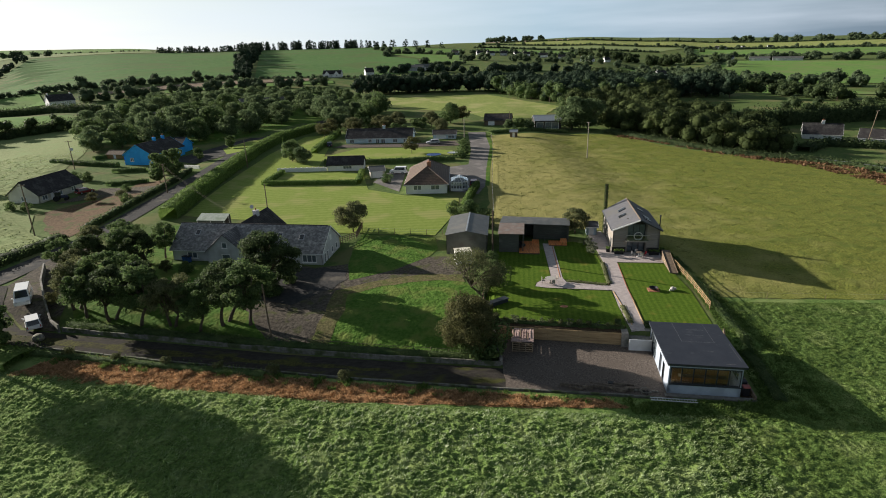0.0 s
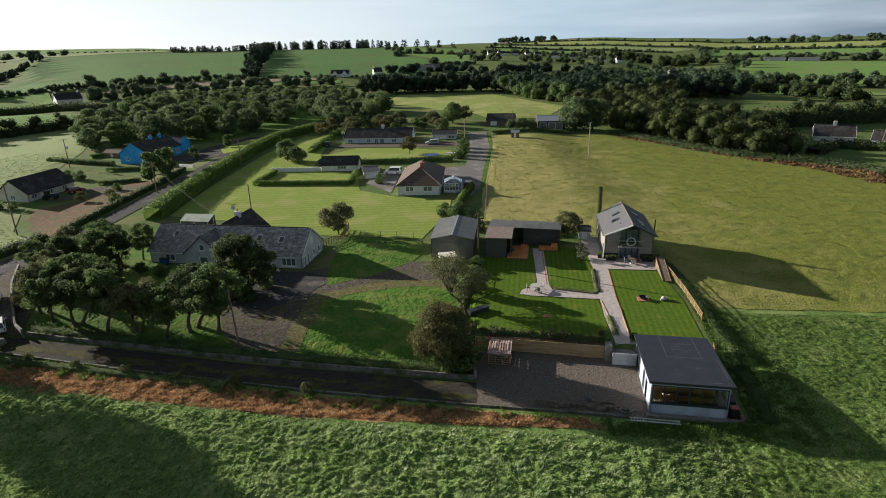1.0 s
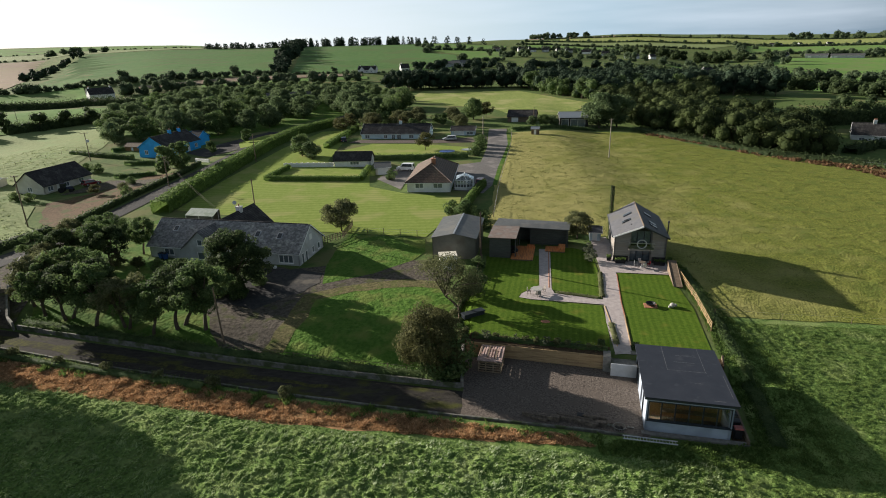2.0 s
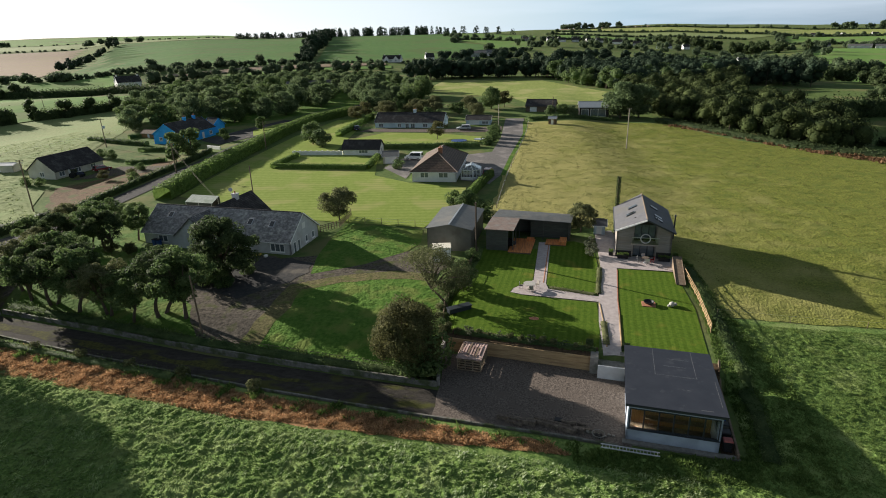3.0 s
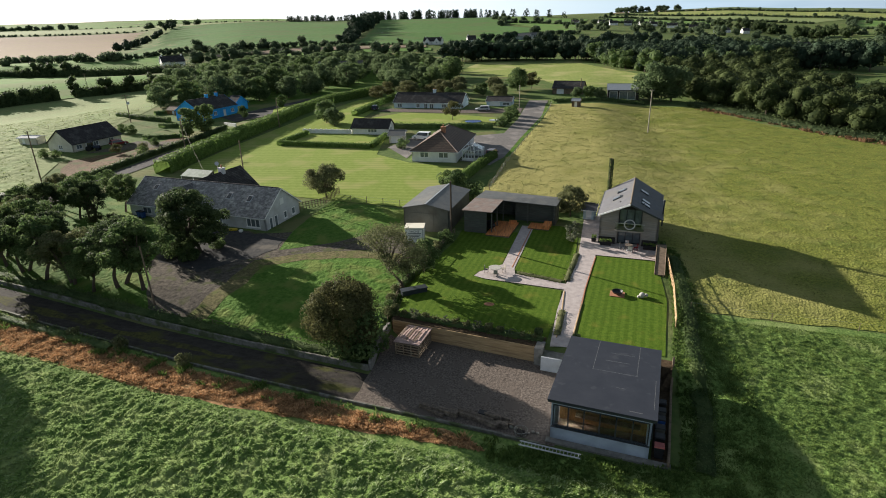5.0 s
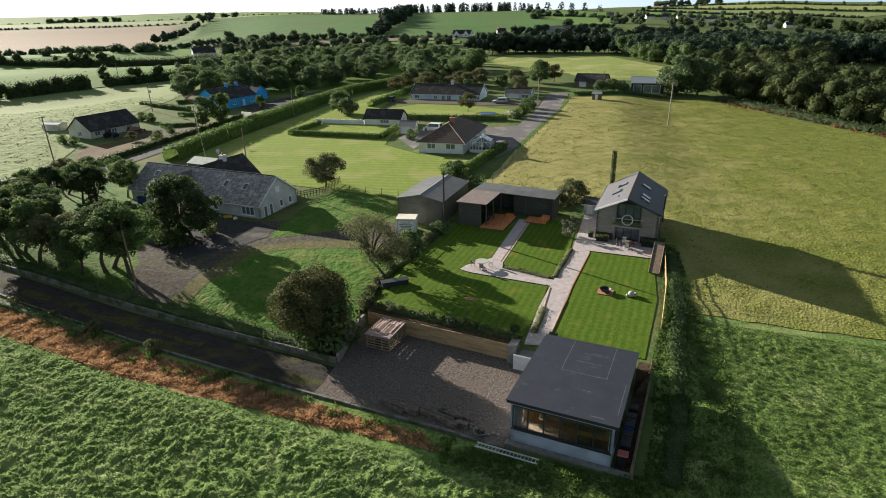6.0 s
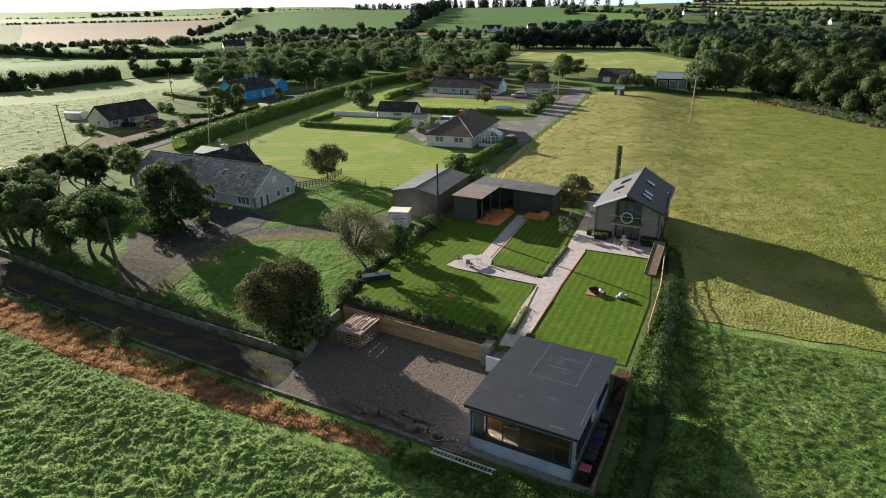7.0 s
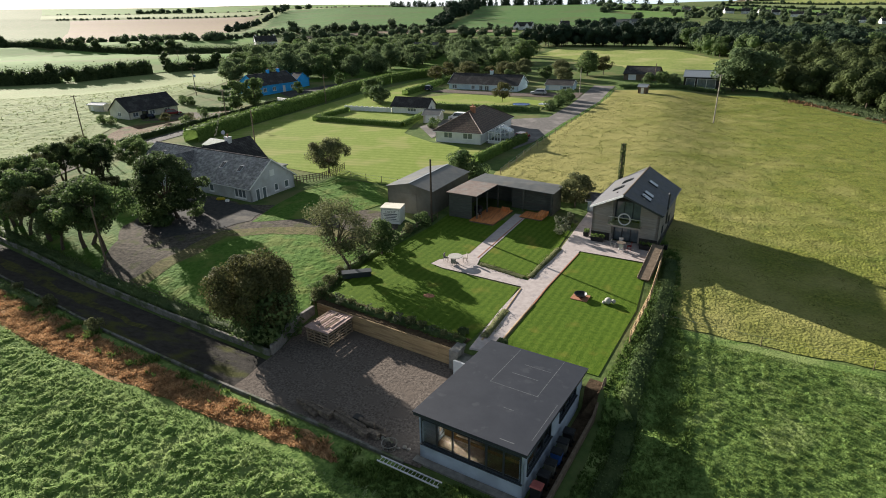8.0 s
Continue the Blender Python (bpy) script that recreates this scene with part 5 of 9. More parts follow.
for i in range(28):
    for j in range(8):
        bm.faces.new((rings[i][j], rings[i][(j + 1) % 8], rings[(i + 1) % 28][(j + 1) % 8], rings[(i + 1) % 28][j]))
bmesh.ops.recalc_face_normals(bm, faces=bm.faces[:])
part("ring_ornament", bm, M_CARGREY, B, "round pale ring hung on the balcony")
bm = bmesh.new()
tube(bm, (W + 0.35, 2.2, 2.4), (W + 0.35, 2.2, 5.6), 0.09, 0.09, 8)
lathe(bm, [(0.13, 5.6), (0.15, 5.75), (0.05, 5.9)], 10, (W + 0.35, 2.2))
part("flue", bm, M_ANTHRACITE, B)

# ---- green tin shed ----
S = thing("tin_shed", 0.75, 88.0, 0.35, -6.3, "olive tin shed with a grey ridged roof", "shed")
W, D, E, R = 6.6, 10.8, 3.45, 4.1
wall(S, (0, 0), (W, 0), E, [], M_GREENSHEET, thick=0.1, gable=R)
wall(S, (W, 0), (W, D), E, [], M_GREENSHEET, thick=0.1)
wall(S, (W, D), (0, D), E, [], M_GREENSHEET, thick=0.1, gable=R)
wall(S, (0, D), (0, 0), E, [], M_GREENSHEET, thick=0.1)
for xe, s in ((-0.2, 1), (W + 0.2, -1)):
    bm = bmesh.new()
    c = [(xe, -0.15, E), (W / 2, -0.15, R + 0.06), (W / 2, D + 0.15, R + 0.06), (xe, D + 0.15, E)]
    sheet(bm, c, 0.07)
    bmesh.ops.recalc_face_normals(bm, faces=bm.faces[:])
    part("roof", bm, M_SHEETROOF, S)
boxed("ridge_cap", (W / 2 - 0.12, W / 2 + 0.12, -0.16, D + 0.16, R + 0.061, R + 0.10), M_STEEL, S)
boxed("roller_door", (1.2, 4.4, -0.05, -0.001, -0.3, 2.8), M_GREENSHEET, S)

# ---- garden shelter, L-shaped ----
G = thing("garden_shelter", 9.4, 88.0, 0.5, -8.6, "dark timber L-shaped garden shelter with decks under a tin roof", "shelter")
bm = bmesh.new()
sheet(bm, [(-0.2, -0.4, 3.35), (4.05, -0.4, 3.35), (4.05, 5.9, 3.3), (-0.2, 5.9, 3.3)], 0.08)
part("roof", bm, M_RUSTROOF, G, "rusty brown tin roof")
bm = bmesh.new()
sheet(bm, [(-0.2, 5.905, 3.3), (11.7, 5.905, 3.0), (11.9, 9.4, 3.25), (0.2, 9.9, 3.35)], 0.08)
part("roof", bm, M_SHEETROOF, G)
boxed("side_wall", (0, 0.12, 0, 9.4, -0.4, 3.2), M_SHELTER, G)
boxed("front_wall", (0.121, 3.2, 0, 0.12, -0.4, 3.25), M_SHELTER, G)
boxed("back_wall", (0.121, 11.6, 9.1, 9.22, -0.4, 3.0), M_SHELTER, G)
boxed("end_wall", (11.48, 11.6, 6.1, 9.09, -0.4, 2.9), M_SHELTER, G)
boxed("inner_wall", (5.6, 11.47, 7.0, 7.1, -0.4, 2.9), M_SHELTER, G)
for x, y in ((3.9, 0.1), (3.9, 3.0), (4.0, 6.1), (7.6, 6.1), (11.4, 6.05)):
    bm = bmesh.new()
    box(bm, x - 0.07, x + 0.07, y - 0.07, y + 0.07, -0.3, 3.0)
    part("post", bm, M_SHELTER, G)
for x0, x1, y0, y1, z in ((3.3, 6.6, -0.9, 5.2, 0.32), (8.2, 11.2, 3.4, 5.9, 0.28)):
    for i in range(int((y1 - y0) / 0.16)):
        boxed("deck_board", (x0, x1, y0 + 0.16 * i, y0 + 0.16 * i + 0.15, z - 0.04, z), M_DECK, G)
    boxed("deck_frame", (x0 + 0.05, x1 - 0.05, y0 + 0.05, y1 - 0.05, -0.2, z - 0.045), M_OLDWOOD, G)
boxed("bench_back", (5.4, 6.5, 4.2, 4.3, 0.33, 0.9), M_DECK, G)
boxed("bench_seat", (10.2, 11.2, 3.5, 5.8, 0.29, 0.72), M_DECK, G)


KB = thing("kettle_barbecue", 13.4, 88.0, 0.82, 0, "black kettle barbecue on three legs on the deck", "barbecue")
bm = bmesh.new()
lathe(bm, [(0.08, 0.55), (0.28, 0.62), (0.36, 0.82), (0.37, 0.86), (0.30, 1.02), (0.12, 1.12), (0.02, 1.14)], 18)
part("kettle", bm, M_BLACK, KB, smooth=True)
for i in range(3):
    bm = bmesh.new()
    a = math.tau * i / 3
    tube(bm, (0.2 * math.cos(a), 0.2 * math.sin(a), 0.62), (0.36 * math.cos(a), 0.36 * math.sin(a), 0.0), 0.02, 0.02, 6)
    part("leg", bm, M_STEEL, KB)


# ---- neighbours ----
def bungalow(name, x, y, z, turn, length, depth, eave, ridge, body, roof, label, front, right=(), left=(), stacks=(), barge=None):
    h = thing(name, x, y, z, turn, label, "house")
    wall(h, (0, 0), (length, 0), eave, front, body)
    wall(h, (length, 0), (length, depth), eave, right, body, gable=ridge)
    wall(h, (length, depth), (0, depth), eave, [], body)
    wall(h, (0, depth), (0, 0), eave, left, body, gable=ridge)
    gable_roof(h, 0, length, 0, depth, eave, ridge, roof, barge=barge or M_WHITEPAINT)
    floor_of(h, 0.25, length - 0.25, 0.25, depth - 0.25)
    for cx in stacks:
        chimney(h, cx, depth / 2, ridge - 0.6, ridge + 0.9, body)
    return h


def win_row(*spans):
    return [(a, b, 0.9, 2.05, "w", max(1, round((b - a) / 0.7))) for a, b in spans]


WB = bungalow("bungalow", -31.6, 195.6, 1.9, -4.3, 22.6, 9.2, 2.5, 5.0, M_PALEBLUE, M_DARKSLATE, "long pale blue bungalow with a dark tiled roof", win_row((1.2, 2.8), (7.6, 8.8), (16.0, 17.6), (19.6, 20.4)) + [(10.2, 11.4, 0.02, 2.1, "door", 2), (12.0, 13.4, 0.02, 2.1, "door", 2)], stacks=(12.5,))
WG = bungalow("garage", -2.0, 199.5, 2.0, -3.0, 8.0, 6.0, 2.3, 3.4, M_PALEBLUE, M_DARKSLATE, "low pale garage with a dark roof", [(1.0, 4.4, 0.02, 2.0, "panel", 1), (5.2, 7.4, 0.9, 1.9, "w", 2)])
CR = bungalow("bungalow", -95.2, 132.2, -0.1, 82.0, 14.4, 8.2, 2.5, 5.5, M_CREAM, M_DARKSLATE, "cream bungalow with a near-black slate roof", win_row((1.0, 2.6), (5.8, 7.4), (10.4, 12.0)) + [(3.6, 4.5, 0.02, 2.1, "panel", 1)], left=win_row((3.4, 4.8)), barge=M_BLACK)
# the blue house: two wings
BH = bungalow("blue_house", -88.2, 175.2, 1.1, 80.0, 17.0, 9.6, 3.0, 6.0, M_BLUE, M_DARKSLATE, "bright blue painted house with a dark roof", win_row((2.0, 3.4), (6.0, 7.4), (14.0, 15.4)) + [(10.4, 11.6, 0.02, 2.1, "panel", 1)], left=win_row((2.0, 3.2)), stacks=(9.0, 13.5), barge=M_BLUE)
BH2 = bungalow("blue_house", -91.0, 195.0, 1.2, -12.0, 4.0, 6.0, 2.8, 4.9, M_BLUE, M_DARKSLATE, "blue rear wing with a gable", [(1.5, 3.0, 0.02, 2.2, "panel", 1)], barge=M_BLUE)
CS = bungalow("outbuilding", -117.4, 138.4, gz(-115, 139), 4.0, 5.2, 3.0, 2.0, 2.3, M_CREAM, M_RENDER, "low pale outbuilding behind the cream bungalow", [(0.8, 1.7, 0.02, 1.9, "panel", 1)])
BS = bungalow("garden_shed", -109.5, 188.5, 0.6, -14.0, 6.0, 3.4, 2.1, 3.0, M_WARMWOOD, M_OLDWOOD, "reddish wooden garden shed", [(2.4, 3.4, 0.02, 1.9, "panel", 1)], barge=M_OLDWOOD)

# white bungalow with a hipped brown roof
N = thing("bungalow", -7.75, 125.8, 1.45, -1.8, "white bungalow with a hipped brown tiled roof", "house")
W, D, E, R = 9.3, 19.5, 2.3, 5.1
wall(N, (0, 0), (W, 0), E, [(1.7, 3.5, 0.9, 2.05, "w", 2), (5.6, 7.6, 0.9, 2.05, "w", 2)], M_WHITE)
wall(N, (W, 0), (W, D), E, win_row((9.0, 10.6), (13.0, 15.0)), M_WHITE)
wall(N, (W, D), (0, D), E, [], M_WHITE)
wall(N, (0, D), (0, 0), E, win_row((4.0, 5.2), (12.0, 13.6)), M_WHITE)
floor_of(N, 0.25, W - 0.25, 0.25, D - 0.25)
o, m = 0.45, W / 2
ring = [(-o, -o, E - 0.1), (W + o, -o, E - 0.1), (W + o, D + o, E - 0.1), (-o, D + o, E - 0.1)]
ra, rb = (m, 5.6, R + 0.1), (m, D - 5.0, R + 0.1)
for quad in ((ring[0], ring[1], ra), (ring[1], ring[2], rb, ra), (ring[2], ring[3], rb), (ring[3], ring[0], ra, rb)):
    bm = bmesh.new()
    sheet(bm, list(quad), 0.14)
    bmesh.ops.recalc_face_normals(bm, faces=bm.faces[:])
    part("roof", bm, M_BROWNTILE, N)
for a, b in ((ring[0], ra), (ring[1], ra), (ring[2], rb), (ring[3], rb), (ra, rb)):
    bm = bmesh.new()
    tube(bm, a, b, 0.1, 0.1, 6)
    part("hip_cap", bm, M_BROWNTILE, N)
chimney(N, m + 0.4, 7.0, 4.4, 5.9, M_BRICKEDGE, 1)
bm = bmesh.new()
for a, b in zip(ring, ring[1:] + ring[:1]):
    tube(bm, (a[0], a[1], a[2] - 0.08), (b[0], b[1], b[2] - 0.08), 0.06, 0.06, 6)
part("gutter", bm, M_WHITEPAINT, N)
# its conservatory
C = thing("conservatory", 2.4, 127.2, 1.5, -1.8, "white framed glass conservatory against the bungalow", "conservatory")
foot = [(0, 0), (2.6, -0.4), (4.0, 0.8), (4.0, 3.6), (2.6, 4.8), (0, 4.6)]
for (ax, ay), (bx, by) in zip(foot, foot[1:]):
    n = max(1, round(math.hypot(bx - ax, by - ay) / 0.75))
    d = Vector((bx - ax, by - ay)).normalized()
    p, o2 = Vector((ax, ay)), Vector((d.y, -d.x))
    ln = math.hypot(bx - ax, by - ay)
    bm = bmesh.new()
    prism(bm, [(ax, ay, -0.3), (bx, by, -0.3), (bx - o2.x * 0.2, by - o2.y * 0.2, -0.3), (ax - o2.x * 0.2, ay - o2.y * 0.2, -0.3)], [(ax, ay, 0.5), (bx, by, 0.5), (bx - o2.x * 0.2, by - o2.y * 0.2, 0.5), (ax - o2.x * 0.2, ay - o2.y * 0.2, 0.5)])
    part("dwarf_wall", bm, M_WHITE, C)
    window(C, p, d, o2, 0.02, ln - 0.02, 0.58, 2.2, "window", M_WHITEPAINT, n, clear=True)
top = [(2.0, 0.9, 3.1), (2.0, 3.7, 3.1)]
bm = bmesh.new()
tube(bm, top[0], top[1], 0.06, 0.06, 6)
for ax, ay in foot:
    tube(bm, (ax, ay, 2.22), top[0] if ay < 2 else top[1], 0.045, 0.045, 5)
    tube(bm, ((ax + 2.0) / 2, (ay + 2.2) / 2, 2.7), top[0] if ay < 2 else top[1], 0.03, 0.03, 5)
part("roof_grid", bm, M_WHITEPAINT, C)
for a, b, c2 in (((0, 0), (2.6, -0.4), 0), ((2.6, -0.4), (4.0, 0.8), 0), ((4.0, 3.6), (2.6, 4.8), 1), ((2.6, 4.8), (0, 4.6), 1)):
    bm = bmesh.new()
    sheet(bm, [(*a, 2.24), (*b, 2.24), top[c2]], 0.03)
    part("roof_pane", bm, M_GLASS, C).visible_shadow = False
bm = bmesh.new()
sheet(bm, [(4.0, 0.8, 2.24), (4.0, 3.6, 2.24), top[1], top[0]], 0.03)
part("roof_pane", bm, M_GLASS, C).visible_shadow = False
bm = bmesh.new()
sheet(bm, [(0, 0, 2.24), top[0], top[1], (0, 4.6, 2.24)], 0.03)
part("roof_pane", bm, M_GLASS, C).visible_shadow = False

# white outbuilding with its long garden wall, and the cream garage
OB = bungalow("outbuilding", -30.3, 152.6, 1.5, -1.0, 9.6, 5.0, 2.2, 3.9, M_WHITE, M_DARKSLATE, "white outbuilding with a black hipped roof", [(2.6, 3.4, 0.02, 2.0, "panel", 1), (4.2, 6.6, 0.9, 1.8, "w", 3)], right=win_row((1.8, 3.0)), barge=M_BLACK)
solid_wall = bmesh.new()
box(solid_wall, 0, 13.5, 0, 0.25, -0.3, 1.5)
for i in range(9):
    box(solid_wall, 0.4 + 1.5 * i, 0.75 + 1.5 * i, -0.05, 0.3, -0.3, 1.62)
solid("garden_wall", solid_wall, M_WHITE, "white painted garden wall beside the outbuilding", "wall", kind="structure", m=pose(-44.0, 152.9, 1.5, 0, 0, -1.0))
CG = bungalow("garage", -17.6, 142.6, 1.5, 10.0, 3.6, 5.2, 2.1, 2.8, M_CREAM, M_SHEETROOF, "small cream concrete garage", [(0.5, 3.1, 0.02, 1.9, "panel", 1)])

# farm sheds at the end of the side road, hut by the fence
FS = bungalow("farm_shed", 18.0, 227.5, 3.1, -10.0, 10.5, 8.0, 2.2, 4.2, M_OLDWOOD, M_DARKSLATE, "old timber farm shed with a dark roof", [(1.5, 4.0, 0.02, 2.0, "panel", 1)], barge=M_OLDWOOD)
FS2 = bungalow("farm_shed", 36.5, 219.0, 2.6, -3.0, 10.0, 9.0, 3.0, 4.4, M_TIMBERDARK, M_STEEL, "open farm shed with a shiny tin roof", [(0.6, 3.2, -0.3, 2.4, "door", 1), (3.8, 9.0, -0.3, 2.4, "door", 2)], barge=M_STEEL)
HT = bungalow("hut", 24.6, 198.4, gz(25.5, 199), -12.0, 2.4, 2.0, 1.9, 2.4, M_OLDWOOD, M_STEEL, "small grey hut in the field corner", [(0.8, 1.6, 0.02, 1.7, "panel", 1)], barge=M_OLDWOOD)
SM = bungalow("garden_shed", 25.7, 95.4, 0.55, -8.0, 1.7, 2.0, 1.7, 2.2, M_PALEBLUE, M_BARNROOF, "small grey garden shed beside the barn house", [(0.4, 1.2, 0.02, 1.8, "panel", 1)], barge=M_WHITEPAINT)
# houses beyond
FW = bungalow("farmhouse", -249, 379, gz(-245, 383) + 0.3, 48.0, 15, 9, 3.6, 7.4, M_WHITE, M_DARKSLATE, "white farmhouse with a slate roof among hedges", win_row((2, 3.5), (7, 8.5), (11, 12.5)), left=win_row((3, 4.5)), stacks=(1.0, 14.0))
RW = bungalow("farmhouse", 121.0, 190.0, gz(124, 190) - 1.3, -28.0, 11, 7.0, 3.0, 6.0, M_WHITE, M_DARKSLATE, "white farmhouse with a slate roof behind trees", win_row((2, 3.5), (7, 8.5)), left=win_row((3, 4.2)), stacks=(5.5,))
RW2 = bungalow("farmhouse", 134.0, 182.0, gz(134, 182) - 0.9, -40.0, 8, 5.5, 2.4, 4.8, M_WHITE, M_DARKSLATE, "white farmhouse wing with a slate roof", win_row((2, 3.2), (5.6, 7.0)))
SB = bungalow("cottage", -100, 298, gz(-95, 300), 20.0, 22, 9, 2.6, 6.6, M_STONE, M_SLATE, "stone cottage with a steep slate roof among trees", win_row((3, 4.5), (12, 13.5)))
SB2 = bungalow("cottage", -130, 262, gz(-128, 262), -12.0, 12, 8, 2.6, 5.0, M_WHITE, M_SHEETROOF, "pale house with a grey roof among trees", win_row((2, 3.5), (8, 9.5)))
(hx, hy), = polar((-12.8, 548))
FH = bungalow("farmhouse", hx, hy, gz(hx, hy) + 0.3, -10.0, 24, 9, 3.6, 8.0, M_WHITE, M_DARKSLATE, "white house with two front gables on the hillside", win_row((11, 13)), stacks=(2.0, 22.0))
for gx0 in (3.0, 15.5):
    wall(FH, (gx0, -1.2), (gx0 + 6.5, -1.2), 3.6, [(2.4, 4.1, 1.0, 2.4, "w", 2)], M_WHITE, gable=7.4)
    bm = bmesh.new()
    sheet(bm, [(gx0 - 0.3, -1.5, 3.5), (gx0 + 3.25, -1.5, 7.6), (gx0 + 3.25, 4.0, 7.6), (gx0 - 0.3, 4.0, 3.5)], 0.2)
    sheet(bm, [(gx0 + 6.8, -1.5, 3.5), (gx0 + 6.8, 4.0, 3.5), (gx0 + 3.25, 4.0, 7.6), (gx0 + 3.25, -1.5, 7.6)], 0.2)
    bmesh.ops.recalc_face_normals(bm, faces=bm.faces[:])
    part("gable_roof", bm, M_DARKSLATE, FH)
FH.scale = (0.72, 0.72, 0.72)
# bearing, distance, length and turn of each house of the village and the upland farms
far_houses = [(4.0, 1075, 14, 20), (5.2, 1085, 12, -10), (6.6, 1070, 15, 30), (7.4, 1095, 12, 0), (8.8, 1080, 16, -15), (3.0, 1100, 12, 10), (12.6, 985, 16, -20), (13.5, 975, 13, 40), (14.9, 1000, 10, 15), (10.6, 1060, 12, -15), (20.2, 1150, 16, 10), (24.4, 1690, 16, -25), (25.0, 1680, 14, 15), (26.6, 1700, 12, 30), (25.4, 1140, 12, 10), (-8.6, 570, 8, 20), (19.4, 655, 12, 25), (28.5, 1690, 14, 0), (0.6, 1105, 12, -20)]
for a, d, ln, turn in far_houses:
    (x, y), = polar((a, d))
    bungalow("far_house", x, y, gz(x, y) + 0.2, turn, ln, 8, 3.4, 7.0, M_WHITE if ln != 12 else M_RENDER, M_DARKSLATE, "small white house far across the fields", win_row((2, 3.5), (ln - 4, ln - 2.5)), stacks=(1.0,))
for a, d, ln, turn in ((-5.2, 640, 26, -8), (-3.6, 655, 20, 6), (27.0, 1085, 30, -28), (28.8, 1080, 42, -26)):
    (x, y), = polar((a, d))
    bungalow("farm_building", x, y, gz(x, y) + 0.3, turn, ln, 10, 3.4, 6.0, M_RENDER, M_SHEETROOF, "long grey farm building far across the fields", [(4, 8, 0.02, 3.2, "panel", 1)])


# ---- planting ----
RNG = np.random.default_rng(7)


def cards(pos, nrm, size, lean=0.6, slim=0.62):
    """One small leaf-like quad at each place, facing roughly along the given ways."""
    n = len(pos)
    way = nrm + RNG.normal(0, lean, (n, 3))
    way /= np.linalg.norm(way, axis=1, keepdims=True) + 1e-9
    side = np.cross(way, RNG.normal(0, 1, (n, 3)))
    side /= np.linalg.norm(side, axis=1, keepdims=True) + 1e-9
    up = np.cross(way, side)
    s = np.asarray(size).reshape(-1, 1) * RNG.uniform(0.6, 1.3, (n, 1))
    a, b = side * s * 0.5, up * s * slim * 0.5
    v = np.stack([pos - a, pos - b * 1.1, pos + a, pos + b], 1).reshape(-1, 3)
    return v, np.arange(4 * n).reshape(n, 4)


def joined(groups):
    vs, fs, k = [], [], 0
    for v, f in groups:
        vs.append(v)
        fs.append(f + k)
        k += len(v)
    return np.concatenate(vs), np.concatenate(fs)


def blobs(n, rx, rz, zc, low, high, flat=0.75, lop=(0.0, 0.0)):
    """Clump centres and sizes that fill a crown about zc."""
    h = RNG.uniform(-1, 1, n)
    a = np.arange(n) * 2.4 + RNG.normal(0, 0.4, n)
    r = np.sqrt(np.clip(1 - np.abs(h) ** 2.4, 0, 1)) * RNG.uniform(0.25, 1.05, n) ** 0.5
    w = 1 + 0.28 * np.sin(2 * a + RNG.uniform(0, 6)) * np.cos(2.2 * h + RNG.uniform(0, 6)) + RNG.normal(0, 0.10, n)
    c = np.stack([np.cos(a) * r * rx * w, np.sin(a) * r * rx * w, h * rz * (0.86 + 0.2 * w)], -1)
    c[:, 0] += lop[0] * (c[:, 2] / rz + 1) * 0.5
    c[:, 1] += lop[1] * (c[:, 2] / rz + 1) * 0.5
    c[:, 2] += zc
    return c, RNG.uniform(low, high, (n, 1)) * [1, 1, flat]


def crown_cards(c, r, per, size, lean=0.6, fill=0.25):
    n = len(c) * per
    i = np.repeat(np.arange(len(c)), per)
    d = RNG.normal(0, 1, (n, 3))
    d[:, 2] += 0.25
    d /= np.linalg.norm(d, axis=1, keepdims=True)
    f = 1 - fill * RNG.random((n, 1)) ** 2 + RNG.normal(0, 0.05, (n, 1))
    return cards(c[i] + d * r[i] * f, d, np.full(n, size), lean)


def trunk_mesh(height, girth, fork, targets, bend=(0, 0), stems=1):
    bm = bmesh.new()
    for s in range(stems):
        a = math.tau * s / max(stems, 1)
        off = Vector((math.cos(a), math.sin(a), 0)) * (girth * 1.6 if stems > 1 else 0)
        pts = [off + Vector((bend[0] * t * t + off.x * 2 * t, bend[1] * t * t + off.y * 2 * t, -0.3 + (fork + 0.3) * t)) for t in (0, 0.15, 0.45, 0.75, 1.0)]
        rad = [girth * k for k in (1.5, 1.05, 0.9, 0.8, 0.7)]
        for p, q, r0, r1 in zip(pts, pts[1:], rad, rad[1:]):
            tube(bm, p, q, r0, r1, 7)
        for c in targets[s::stems]:
            c = Vector(c)
            mid = pts[-1].lerp(c, 0.5) + Vector((0, 0, 0.08 * height))
            tube(bm, pts[-1], mid, girth * 0.55, girth * 0.3, 5)
            tube(bm, mid, c, girth * 0.3, girth * 0.08, 5)
    return mesh_of(bm, "trunk")


TREES = {}


def species(key, leaf, height, radius, clear, clumps, per, size, low=0.30, high=0.45, fill=0.25, girth=0.16, stems=1, bend=(0, 0), limbs=7, squash=0.75, lean=0.42):
    """A kind of tree, built once: its trunk with limbs and its crown of leaf clumps."""
    zc, rz = (clear + height) / 2, (height - clear) / 2
    c, r = blobs(clumps, radius * 0.72, rz * 0.72, zc, radius * low, radius * high, squash, bend)
    crown = arrays("crown", *crown_cards(c, r, per, size, lean, fill), leaf)
    trunk = trunk_mesh(height, girth, max(clear, 0.25 * height), [tuple(p) for p in c[:limbs]], bend, stems)
    trunk.materials.append(M_BARK)
    TREES[key] = (trunk, crown)


